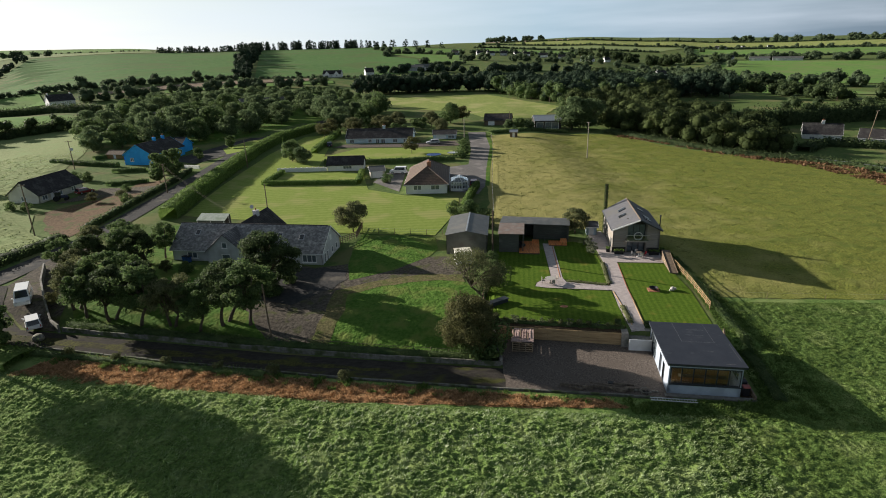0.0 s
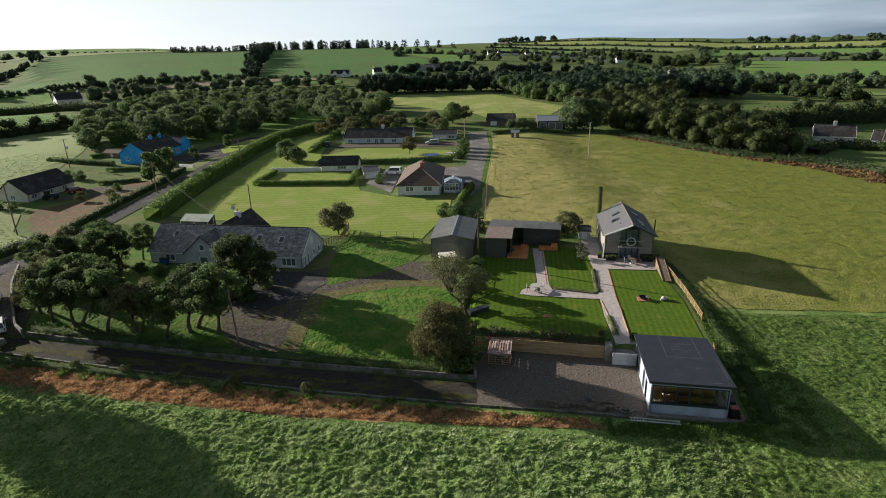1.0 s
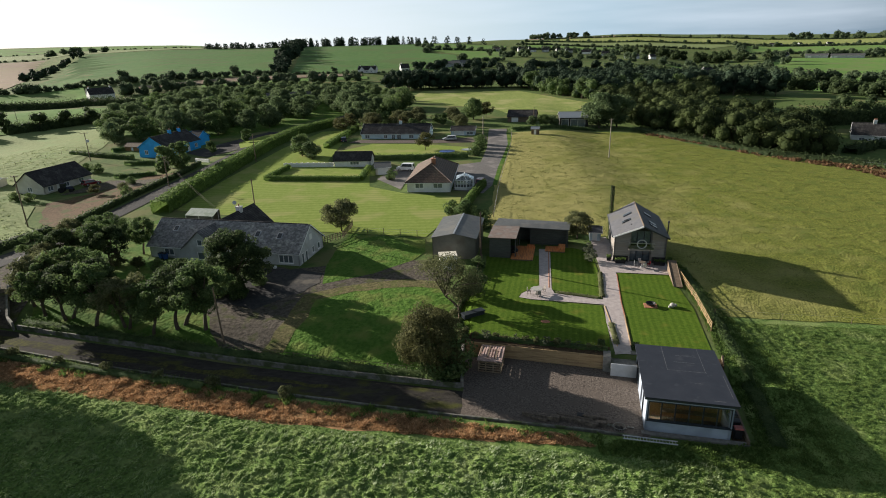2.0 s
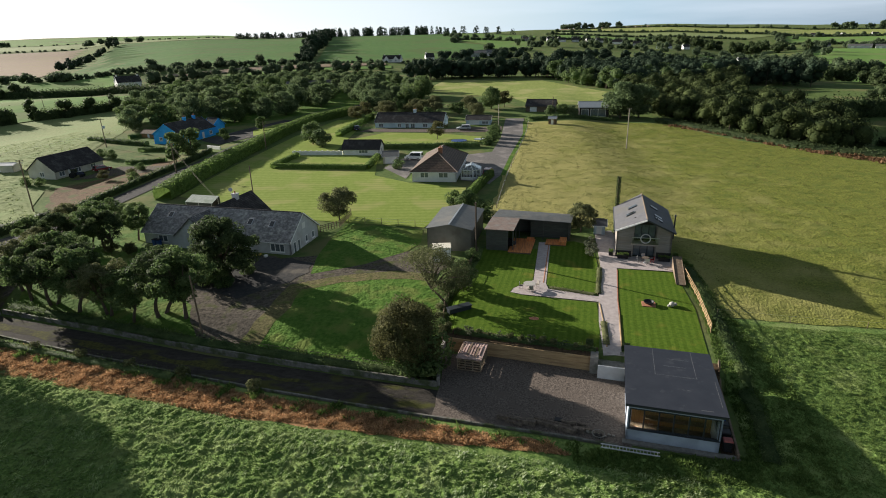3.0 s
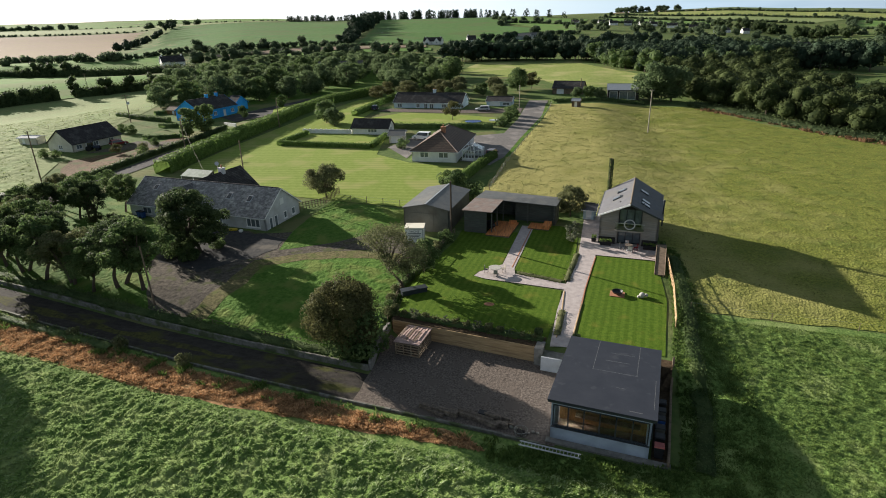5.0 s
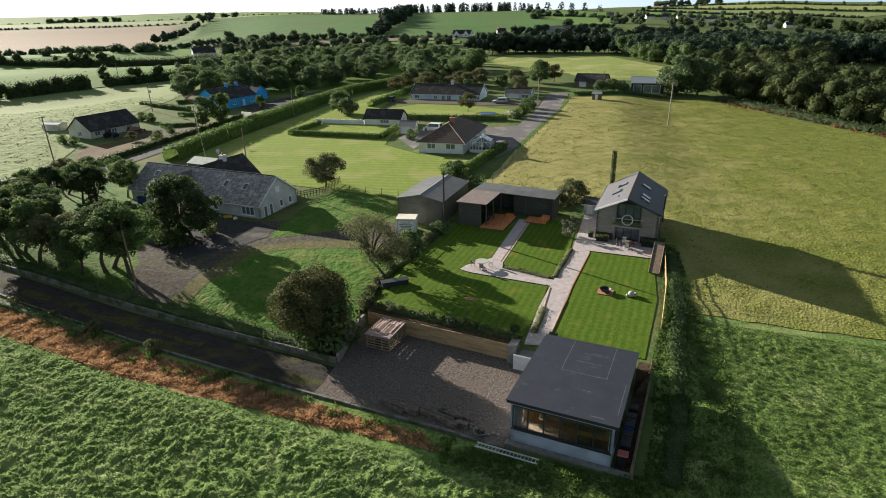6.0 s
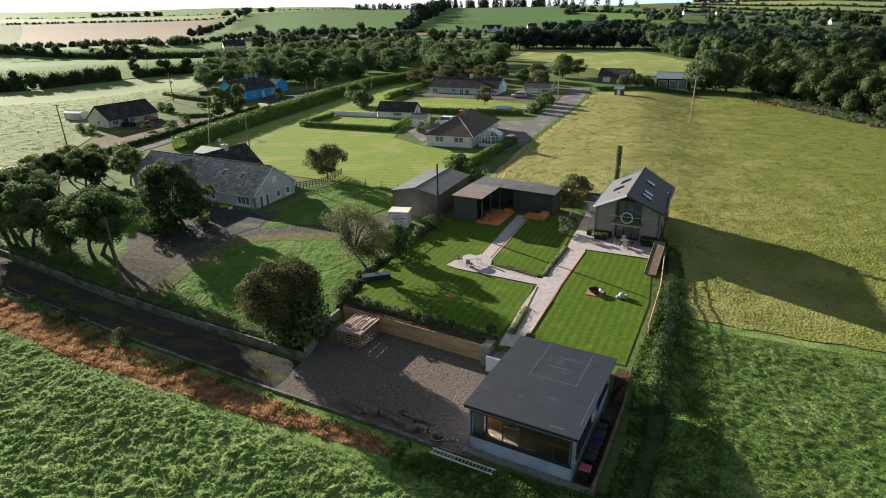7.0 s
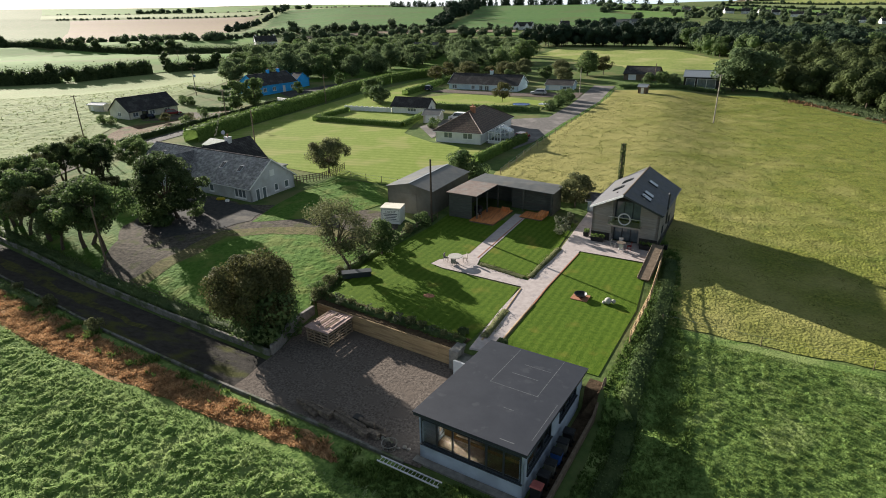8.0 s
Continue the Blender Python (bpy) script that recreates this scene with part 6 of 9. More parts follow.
def plant(key, x, y, label, grow=1.0, turn=None, name="tree", group="", wide=1.0, sink=0.0):
    t = thing(name, x, y, gz(x, y) - sink, RNG.uniform(0, 360) if turn is None else turn, label, name, group)
    t.scale = (grow * wide, grow * wide, grow)
    for n, me in zip(("trunk", "crown"), TREES[key]):
        new(n, me).parent = t
    return t


for i in range(4):
    species(f"lane{i}", (M_LEAF_MID, M_LEAF_DARK, M_LEAF_MID, M_LEAF_OLIVE)[i], 7.9, 3.7, 2.2, 48, 215, 0.26, 0.12, 0.30, girth=0.22, stems=1 + i % 2, bend=(0.7, -0.4), limbs=12, fill=0.45)
species("front", M_LEAF_DARK, 7.4, 4.3, 0.5, 64, 360, 0.24, 0.14, 0.29, girth=0.20, limbs=16, bend=(0.9, -0.3), fill=0.4)
species("autumn", M_LEAF_BROWN, 7.4, 4.3, 0.9, 80, 430, 0.21, 0.18, 0.30, girth=0.18, squash=0.9, bend=(-1.2, 0.2), fill=0.45, limbs=16)
species("olive", M_LEAF_OLIVE, 7.4, 4.5, 2.2, 66, 140, 0.19, 0.18, 0.30, fill=0.7, girth=0.17, bend=(-1.9, 0.5), limbs=24)
species("evergreen", M_LEAF_MID, 4.6, 2.3, 0.3, 18, 320, 0.26, 0.30, 0.45, girth=0.12, squash=0.9)
species("lawn", M_LEAF_OLIVE, 5.8, 4.0, 0.7, 56, 150, 0.28, 0.14, 0.26, fill=0.6, girth=0.14, limbs=14)
species("bush", M_LEAF_MID, 2.6, 1.7, 0.1, 12, 220, 0.24, 0.4, 0.6, girth=0.06)
species("shrub", M_LEAF_OLIVE, 1.9, 1.1, 0.1, 9, 130, 0.20, 0.35, 0.55, girth=0.04)
species("brown_shrub", M_LEAF_BROWN, 4.6, 2.8, 0.8, 22, 110, 0.34, 0.26, 0.4, fill=0.6, girth=0.10, limbs=12)
for i in range(4):
    species(f"broad{i}", (M_LEAF_HAMLET_HAZE, M_LEAF_MID, M_LEAF_HAMLET_HAZE, M_LEAF_HAMLET_HAZE)[i], 10.0, 6.0, 0.8, 34, 190, 0.60, 0.18, 0.44, girth=0.3, limbs=6)
species("pale_shrub", M_LEAF_PALE, 2.4, 1.5, 0.1, 26, 70, 0.17, 0.14, 0.3, fill=0.7, girth=0.04, limbs=14)
species("tall", M_LEAF_MID, 15.5, 5.8, 6.0, 60, 220, 0.5, 0.16, 0.32, girth=0.35, limbs=16, fill=0.4)
species("young", M_LEAF_MID, 4.6, 2.0, 0.4, 20, 150, 0.32, 0.26, 0.42, girth=0.08)

LANE_TREE = "dark windswept tree with a bare leaning trunk by the lane"
for n, (x, y, g) in enumerate(((-48.2, 69.6, 0.95), (-44.3, 68.7, 1.0), (-39.7, 67.2, 1.06), (-35.3, 66.6, 0.92), (-31.2, 65.2, 0.88), (-28.3, 66.4, 1.1), (-24.9, 65.8, 1.12), (-50.6, 71.6, 0.95), (-46.2, 72.6, 1.0), (-41.6, 71.0, 0.9))):
    plant(f"lane{n % 4}", x, y, LANE_TREE, g, turn=-20 + 35 * (n % 3), group="row of trees along the lane")
for n, (x, y, g) in enumerate(((-56.0, 84.5, 0.82), (-51.5, 86.0, 0.86), (-58.5, 89.5, 0.8), (-53.5, 90.5, 0.84), (-48.5, 85.2, 0.85), (-60.5, 85.5, 0.7), (-55.0, 80.5, 0.7), (-46.5, 90.0, 0.8))):
    plant(f"lane{(n + 1) % 4}", x, y, "dark broad tree beside the grey bungalow", g, group="trees beside the grey bungalow")
plant("front", -24.2, 76.4, "dark leafy tree on an island before the bungalow", 1.2)
plant("autumn", 3.5, 57.6, "dense round tree with brownish leaves above the yard wall", 1.0, turn=0)
plant("bush", 4.6, 57.2, "dark ivy-grown bush at the wall corner", 1.7, name="bush")
plant("bush", 3.4, 58.6, "dark ivy-grown bush at the wall corner", 1.4, name="bush")
plant("olive", 5.7, 69.4, "airy olive-green tree leaning over the garden fence", 1.0, turn=0)
plant("evergreen", 7.0, 73.8, "dense dark evergreen beside the garden fence", 0.84)
plant("lawn", -16.4, 100.9, "rounded olive-green tree at the edge of the lawn", 1.0)
for x, y, k, g, text in ((24.0, 86.0, "pale_shrub", 0.95, "pale feathery shrub by the garden path"), (24.4, 89.2, "pale_shrub", 0.8, "pale feathery shrub by the garden path"), (23.9, 96.6, "lawn", 0.8, "leafy bush behind the shelter"), (19.0, 99.6, "shrub", 1.0, "scrubby bush behind the shelter"), (15.5, 100.4, "shrub", 1.1, "scrubby bush behind the shelter"), (2.6, 109.6, "bush", 1.0, "round green bush beside the hedge end"), (5.4, 104.0, "evergreen", 0.95, "leafy bush behind the tin shed"), (8.0, 102.0, "bush", 1.2, "leafy bush behind the tin shed"), (-26.9, 74.6, "bush", 1.1, "low dark bush under the tree"), (-24.0, 73.8, "bush", 0.9, "low dark bush under the tree"), (-28.6, 77.2, "bush", 1.0, "low dark bush under the tree"), (-22.6, 78.0, "bush", 0.7, "low dark bush under the tree"), (-13.2, 137.4, "bush", 0.8, "rounded bush by the cream garage"), (-29.0, 156.8, "bush", 0.5, "small dark bush on the lawn"), (-98.2, 126.6, "bush", 0.75, "dense green bush before the cream bungalow"), (-94.6, 126.2, "bush", 0.7, "dense green bush before the cream bungalow"), (-82.0, 131.0, "brown_shrub", 0.55, "brown bare bush in the drive"), (-79.0, 141.0, "bush", 0.7, "green rounded bush in the brown garden"), (-76.0, 133.0, "shrub", 1.2, "dry twiggy shrub in the brown garden"), (-72.5, 128.0, "bush", 0.8, "green bush by the road"), (-101.0, 156.5, "bush", 0.9, "clipped green bush behind the cream bungalow"), (-97.0, 155.5, "bush", 0.9, "clipped green bush behind the cream bungalow"), (-60.5, 103.0, "bush", 1.1, "leafy bush at the road edge"), (-56.5, 101.5, "bush", 0.9, "leafy bush at the road edge"), (-54.5, 72.6, "brown_shrub", 0.45, "brown rounded bush on the gate wall"), (-47.0, 84.0, "brown_shrub", 0.5, "orange-brown shrub before the grey bungalow"), (-43.4, 83.4, "brown_shrub", 0.45, "orange-brown shrub before the grey bungalow"), (-40.2, 83.0, "bush", 0.7, "low green bush before the grey bungalow")):
    plant(k, x, y, text, g, name="bush")
for x, y, k, g, text in ((-73.6, 147.8, "young", 1.75, "small leafy tree by the road"), (-71.8, 152.6, "young", 1.75, "small leafy tree by the road"), (-79.0, 160.0, "young", 1.0, "small tree before the blue house"), (-75.0, 178.0, "young", 0.9, "slim young tree by the forecourt"), (-71.0, 196.0, "young", 1.0, "slim young tree on the small lawn"), (-43.5, 168.0, "broad1", 0.62, "dark tree at the end of the garden"), (-39.5, 164.0, "broad2", 0.5, "dark tree at the end of the garden"), (-8.4, 174.8, "brown_shrub", 1.1, "brown twiggy tree on the front lawn"), (5.0, 236.0, "broad1", 0.8, "dark tree by the side road"), (10.0, 240.0, "brown_shrub", 1.3, "brownish tree by the side road"), (50.5, 219.0, "broad0", 1.2, "tall green tree at the field corner"), (57.0, 220.0, "broad2", 1.15, "tall full tree at the field corner"), (30.5, 216.5, "broad1", 0.4, "dark bush by the farm shed"), (33.8, 215.5, "broad0", 0.38, "bush by the farm shed"), (26.5, 217.5, "broad2", 0.36, "bush by the farm shed"), (7.4, 170.0, "bush", 1.1, "garden shrub by the side road"), (7.6, 176.0, "bush", 1.3, "garden shrub by the side road"), (8.2, 182.0, "bush", 1.1, "garden shrub by the side road"), (6.6, 165.5, "bush", 0.9, "garden shrub by the side road")):
    plant(k, x, y, text, g)


def inside(p, poly):
    x, y = p
    hit = False
    for (ax, ay), (bx, by) in zip(poly, poly[1:] + poly[:1]):
        if (ay > y) != (by > y) and x < (bx - ax) * (y - ay) / (by - ay) + ax:
            hit = not hit
    return hit


def scatter(poly, count, apart, avoid=()):
    xs, ys = [p[0] for p in poly], [p[1] for p in poly]
    out = []
    for _ in range(count * 30):
        p = (RNG.uniform(min(xs), max(xs)), RNG.uniform(min(ys), max(ys)))
        if inside(p, poly) and all((p[0] - q[0]) ** 2 + (p[1] - q[1]) ** 2 > apart**2 for q in out) and all(math.hypot(p[0] - a, p[1] - b) > r for a, b, r in avoid):
            out.append(p)
            if len(out) >= count:
                break
    return out


# the leafy hamlet
for n, (x, y, g) in enumerate(((-121, 201, 0.75), (-114, 207, 0.85), (-126, 210, 0.8), (-105, 212, 0.95), (-97, 216, 0.9), (-89, 214, 0.85), (-80, 220, 0.8), (-74, 227, 0.85), (-110, 219, 1.0), (-131, 218, 0.9))):
    plant(f"broad{n % 4}", x, y, "full leafy tree behind the blue house", g, group="trees behind the blue house")
HAMLET = [(-142, 224), (-112, 214), (-92, 212), (-74, 228), (-60, 250), (-44, 226), (-34, 226), (-26, 262), (-32, 320), (-56, 352), (-70, 410), (-160, 405), (-196, 362), (-168, 318)]
for n, (x, y) in enumerate(scatter(HAMLET, 165, 5.8, ((-86, 186, 17), (-97, 303, 13), (-124, 266, 10), (-52, 240, 7), (-58, 232, 7)))):
    plant(f"broad{n % 4}", x, y, ("full green tree among the hamlet's gardens", "dark full tree among the hamlet's gardens", "dusky tree among the hamlet's gardens", "olive-green tree among the hamlet's gardens")[n % 4], RNG.uniform(0.6, 1.05) * (1 - 0.35 * float(sm(y, 290, 380))), group="trees of the hamlet", wide=RNG.uniform(0.85, 1.15))


def core_ball():
    """The corners and faces of one small closed ball, added inside a clump of leaves to block light."""
    bm = bmesh.new()
    bmesh.ops.create_icosphere(bm, subdivisions=1, radius=1.0)
    v, f = np.array([p.co[:] for p in bm.verts]), np.array([[p.index for p in q.verts] for q in bm.faces])
    bm.free()
    return v, f


def wood(name, places, height, radius, per, size, leaf, label, clear=0.15, spread=0.25, category="wood", clumps=7):
    """Many trees past counting, joined: crowns of leaf clumps, and trunks."""
    groups, cores, stems = [], [], bmesh.new()
    ball, ball_faces = core_ball()
    for x, y in places:
        k = RNG.uniform(1 - spread, 1 + spread)
        z, h, r = gz(x, y), height * k, radius * RNG.uniform(0.8, 1.2)
        c, b = blobs(clumps, r * 0.65, h * (1 - clear) * 0.36, h * (1 + clear) / 2, r * 0.42, r * 0.66, 0.9)
        groups.append(crown_cards(c + [x, y, z], b, per, size, 0.42, 0.22))
        # opaque leaf-coloured balls, added to keep the crown's inside dark
        for p, q in zip(c, b):
            cores.append((ball * q * 0.8 + p + [x, y, z], ball_faces))
        tube(stems, (x, y, z - 0.5), (x, y, z + h * 0.7), 0.02 * h, 0.012 * h, 5)
    ob = new(name)
    tagged(ob, label, category, kind="stuff")
    crown = new("crowns", arrays("crowns", *joined(groups), leaf))
    crown.parent = ob
    crown["kind"] = "stuff"
    inner = new("shade_cores", arrays("shade_cores", *joined(cores), leaf))
    inner.parent = ob
    inner["kind"] = "stuff"
    t = part("trunks", stems, M_BARK, ob)
    t["kind"] = "stuff"
    return ob


RIGHT_WOOD = [(66, 224), (68, 208), (76, 196), (86, 176), (97, 165), (104, 174), (108, 196), (108, 215), (98, 244), (118, 300), (112, 314), (92, 294), (66, 290), (60, 262), (60, 240)]
right_places = scatter(RIGHT_WOOD, 150, 5.6, ((131, 196, 14), (140, 188, 10), (73, 226, 6)))
wood("wood", right_places[:60], 8.0, 4.6, 170, 0.55, M_LEAF_WOOD, "thick dark broadleaf wood along the field", 0.02, 0.26, clumps=9)
wood("wood", right_places[60:100], 7.4, 4.4, 150, 0.6, M_LEAF_WOOD, "thick green broadleaf wood along the field", 0.02, 0.26, clumps=9)
wood("wood", right_places[100:], 7.8, 4.4, 150, 0.6, M_LEAF_WOOD, "thick dusky broadleaf wood along the field", 0.02, 0.26, clumps=9)
MID_WOOD = [(-52, 366), (30, 384), (44, 342), (64, 293), (92, 296), (116, 314), (150, 300), (160, 330), (110, 400), (60, 430), (-46, 415)]
wood("wood", scatter(MID_WOOD, 230, 5.2), 10.8, 5.0, 80, 1.0, M_NEEDLES, "tall dark wood with bare trunks behind the meadow", 0.16, 0.16)
wood("wood", scatter([(64, 290), (92, 294), (112, 312), (104, 322), (60, 330), (40, 370), (34, 380), (32, 372), (44, 338)], 46, 5.0), 9.5, 4.6, 110, 0.8, M_LEAF_MID, "leafy wood edge beside the meadow", 0.02, 0.2)


def row(points, step, jitter=0.0):
    out = []
    for (ax, ay), (bx, by) in zip(points, points[1:]):
        n = max(1, int(math.hypot(bx - ax, by - ay) / step))
        out += [(ax + (bx - ax) * i / n + RNG.normal(0, jitter), ay + (by - ay) * i / n + RNG.normal(0, jitter)) for i in range(n)]
    return out


def spires(name, places, height, radius, per, size, label):
    """A dense belt of pointed conifers, joined."""
    groups = []
    for x, y in places:
        h, r = height * RNG.uniform(0.75, 1.15), radius * RNG.uniform(0.7, 1.1)
        t = 0.9 * RNG.random(per)
        a = RNG.uniform(0, math.tau, per)
        q = r * np.sqrt(1.0 - t) * RNG.uniform(0.5, 1.05, per)
        d = np.stack([np.cos(a), np.sin(a), 0.5 + 0 * a], -1)
        groups.append(cards(np.stack([x + np.cos(a) * q, y + np.sin(a) * q, gz(x, y) + h * t], -1), d, size * (1.1 - 0.3 * t), 0.5))
    ob = tagged(new(name), label, "wood", kind="stuff")
    crown = new("crowns", arrays("crowns", *joined(groups), M_NEEDLES))
    crown.parent = ob
    crown["kind"] = "stuff"
    return ob


spires("conifer_belt", row(polar((-25.2, 1500), (-18.6, 1500)), 4.0, 7), 14.0, 6.5, 90, 3.0, "lower dark conifer belt on the ridge")
spires("conifer_belt", row(polar((-18.8, 1495), (-16, 1500), (-7.4, 1500)), 3.4, 10), 20.0, 7.0, 100, 3.4, "tall dark conifer belt on the ridge")
spires("conifer_belt", row(polar((-7.2, 1490), (-4.6, 1490)), 9, 10) + row(polar((-4.4, 1490), (0.4, 1480)), 15, 12), 17.0, 7.5, 80, 3.4, "thinning end of the conifer belt on the ridge")
wood("tree_line", row(polar((-20.1, 558), (-19.2, 760)), 4.5, 3.5), 8.5, 4.2, 60, 1.4, M_NEEDLES, "dense dark tree line between hill fields", 0.05)
wood("tree_line", row(polar((-19.2, 760), (-17.4, 1470)), 8, 5), 17, 6.5, 50, 2.6, M_NEEDLES, "dense dark tree line between hill fields", 0.05)
wood("tree_line", row(polar((-39.2, 900), (-37.0, 1250), (-34.6, 1490)), 26, 6), 11, 6.0, 40, 2.6, M_NEEDLES, "broken line of windswept trees on the hill's shoulder", 0.1)
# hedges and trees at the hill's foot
wood("hedgerow", row(polar((-41, 546), (-31, 546), (-20.4, 548)), 4.5, 1.5), 4.0, 3.4, 36, 1.2, M_LEAF_FAR_HAZE, "hedgerow along the foot of the hill field", 0.0)
wood("hedgerow", row(polar((-33, 540), (-22, 540)), 17, 5), 8.0, 5.5, 60, 1.3, M_LEAF_FAR_HAZE, "bushy trees along the foot of the hill field", 0.0)
wood("hedgerow", row(polar((-19.6, 543), (-12.5, 545), (-9.5, 548)), 4.0, 1.0), 1.6, 1.8, 20, 0.9, M_LEAF_FAR_HAZE, "low hedge below the hill field", 0.0)
wood("tree", polar((-15.0, 565)), 5.5, 2.4, 90, 0.8, M_LEAF_FAR_HAZE, "single small tree on the hill field", 0.1, category="tree")
wood("copse", row(polar((-34, 478), (-27, 474), (-20, 478), (-13, 486)), 6.0, 5), 8.0, 5.0, 60, 1.1, M_LEAF_FAR_HAZE, "trees behind the hamlet below the hill", 0.0)
wood("copse", row(polar((-46, 560), (-38, 545)), 9, 6), 5.5, 5.0, 50, 1.4, M_LEAF_FAR_HAZE, "bushes below the stubble field", 0.0)
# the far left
wood("hedgerow", row(polar((-53, 632), (-41.5, 634)), 6, 1.5) + row(polar((-53, 2110), (-37, 2120)), 12, 6) + row(polar((-53, 2930), (-26, 2930)), 20, 14), 4.0, 4.6, 20, 2.4, M_LEAF_FAR_HAZE, "distant hedgerows", 0.0)
wood("copse", row(polar((-47, 3000), (-42, 2980)), 18, 20) + row(polar((-37, 2300), (-33, 2250)), 22, 15), 14, 14, 30, 6.0, M_LEAF_FAR_HAZE, "copses on the far skyline", 0.0)
# thin hedges between the upland fields
lines = (((-5.4, 1100), (1.4, 1105)), ((-5.6, 1000), (-5.6, 1480)), ((-2.8, 740), (1.6, 780)), ((3, 1215), (12.6, 1225)), ((3, 1500), (13, 1500), (20, 1460)), ((4, 1830), (14, 1780), (26, 1700), (46, 1700)), ((22.5, 1320), (46, 1300)), ((22.4, 1660), (46, 1670)), ((6, 2060), (18, 2100), (46, 2100)), ((12.6, 1230), (12.4, 1480)), ((22.4, 1330), (22.3, 1650)), ((16, 900), (19.4, 780), (22, 640)), ((23.5, 870), (25, 1100)))
wood("hedgerow", [p for ln in lines for p in row(polar(*ln), 6.5, 1.5)], 3.6, 4.2, 16, 2.0, M_LEAF_FAR_HAZE, "thin hedges between the upland fields", 0.0)
wood("hedgerow_trees", [p for ln in lines for p in row(polar(*ln), 60, 14)], 8.0, 6.5, 40, 2.2, M_LEAF_FAR_HAZE, "single trees in the upland hedges", 0.0, category="hedgerow")
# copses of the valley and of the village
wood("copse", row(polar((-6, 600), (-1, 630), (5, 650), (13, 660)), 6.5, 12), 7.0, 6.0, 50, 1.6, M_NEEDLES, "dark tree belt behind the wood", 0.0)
wood("copse", row(polar((1, 880), (8, 900), (14, 900)), 9, 22), 9.0, 6.5, 44, 2.0, M_LEAF_FAR_HAZE, "garden trees below the village", 0.0)
wood("copse", row(polar((-1.5, 1130), (4, 1150), (12.5, 1120)), 11, 18), 9.0, 7.0, 40, 2.4, M_LEAF_FAR_HAZE, "garden trees of the village", 0.0)
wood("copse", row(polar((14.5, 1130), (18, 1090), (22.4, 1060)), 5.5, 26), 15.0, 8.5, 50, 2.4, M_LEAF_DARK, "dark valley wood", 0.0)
wood("copse", row(polar((22.4, 1110), (27, 1120), (46, 1110)), 9, 12), 9.0, 7.0, 46, 2.2, M_LEAF_FAR_HAZE, "trees round the farm across the valley", 0.0)
wood("copse", row(polar((18.0, 760), (20.2, 700), (24, 590), (28, 545), (46, 520)), 4.5, 9), 9.5, 5.6, 60, 1.5, M_LEAF_FAR_HAZE, "wooded line of the valley below the pasture", 0.0)
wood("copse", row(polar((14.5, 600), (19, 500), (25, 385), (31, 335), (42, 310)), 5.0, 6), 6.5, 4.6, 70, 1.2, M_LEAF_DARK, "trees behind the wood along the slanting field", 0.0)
wood("copse", row(polar((4.5, 2190), (9.5, 2180)), 16, 10) + row(polar((26, 2110), (46, 2110)), 20, 12), 14, 12, 30, 5.0, M_LEAF_FAR_HAZE, "wooded knoll on the skyline", 0.0)


def hedge(name, points, width, height, leaf, label, size=0.28, dense=26, rough=0.12, kind=""):
    """A clipped or rough hedge: a lumpy core with leaves over its top and sides."""
    groups = []
    for (ax, ay), (bx, by) in zip(points, points[1:]):
        ln = math.hypot(bx - ax, by - ay)
        ux, uy = (bx - ax) / ln, (by - ay) / ln
        n = max(2, int(ln / 0.8))
        prof = [(-0.48, -0.1), (-0.5, 0.5), (-0.42, 0.86), (0.0, 0.95), (0.42, 0.86), (0.5, 0.5), (0.48, -0.1)]
        t = np.linspace(0, ln, n + 1)
        v = np.zeros((n + 1, len(prof), 3))
        wob = 0.97 + RNG.normal(0, min(rough, 0.08), (n + 1, len(prof)))
        for j, (s, h) in enumerate(prof):
            o = s * width * 0.94 * wob[:, j]
            v[:, j, 0], v[:, j, 1] = ax + ux * t - uy * o, ay + uy * t + ux * o
            v[:, j, 2] = ground(v[:, j, 0], v[:, j, 1]) + h * height * 0.96 * (wob[:, j] if h > 0 else 1)
        k = np.arange((n + 1) * len(prof)).reshape(n + 1, -1)
        groups.append((v.reshape(-1, 3), np.stack([k[:-1, :-1], k[:-1, 1:], k[1:, 1:], k[1:, :-1]], -1).reshape(-1, 4)))
        m = int(ln * (width + 2 * height) * dense)
        a = RNG.uniform(0, len(prof) - 1.001, m)
        i, f = a.astype(int), a % 1
        p = np.array(prof)
        s, h = p[i, 0] * (1 - f) + p[i + 1, 0] * f, p[i, 1] * (1 - f) + p[i + 1, 1] * f
        nt = (p[i + 1] - p[i])
        o = s * width * RNG.normal(1, rough, m)
        tt = RNG.uniform(0, ln, m)
        x, y = ax + ux * tt - uy * o, ay + uy * tt + ux * o
        z = ground(x, y) + h * height * RNG.normal(1.0, rough, m)
        nl = -nt[:, 1]
        nrm = np.stack([-uy * nl, ux * nl, np.abs(nt[:, 0])], -1)
        nrm /= np.linalg.norm(nrm, axis=1, keepdims=True) + 1e-6
        groups.append(cards(np.stack([x, y, z], -1), nrm, np.full(m, size), 0.5))
    ob = tagged(new(name), label, name.replace("_", " "), kind=kind)
    new("core", arrays("core", *joined(groups[0::2]), leaf)).parent = ob
    new("foliage", arrays("foliage", *joined(groups[1::2]), leaf)).parent = ob
    return ob


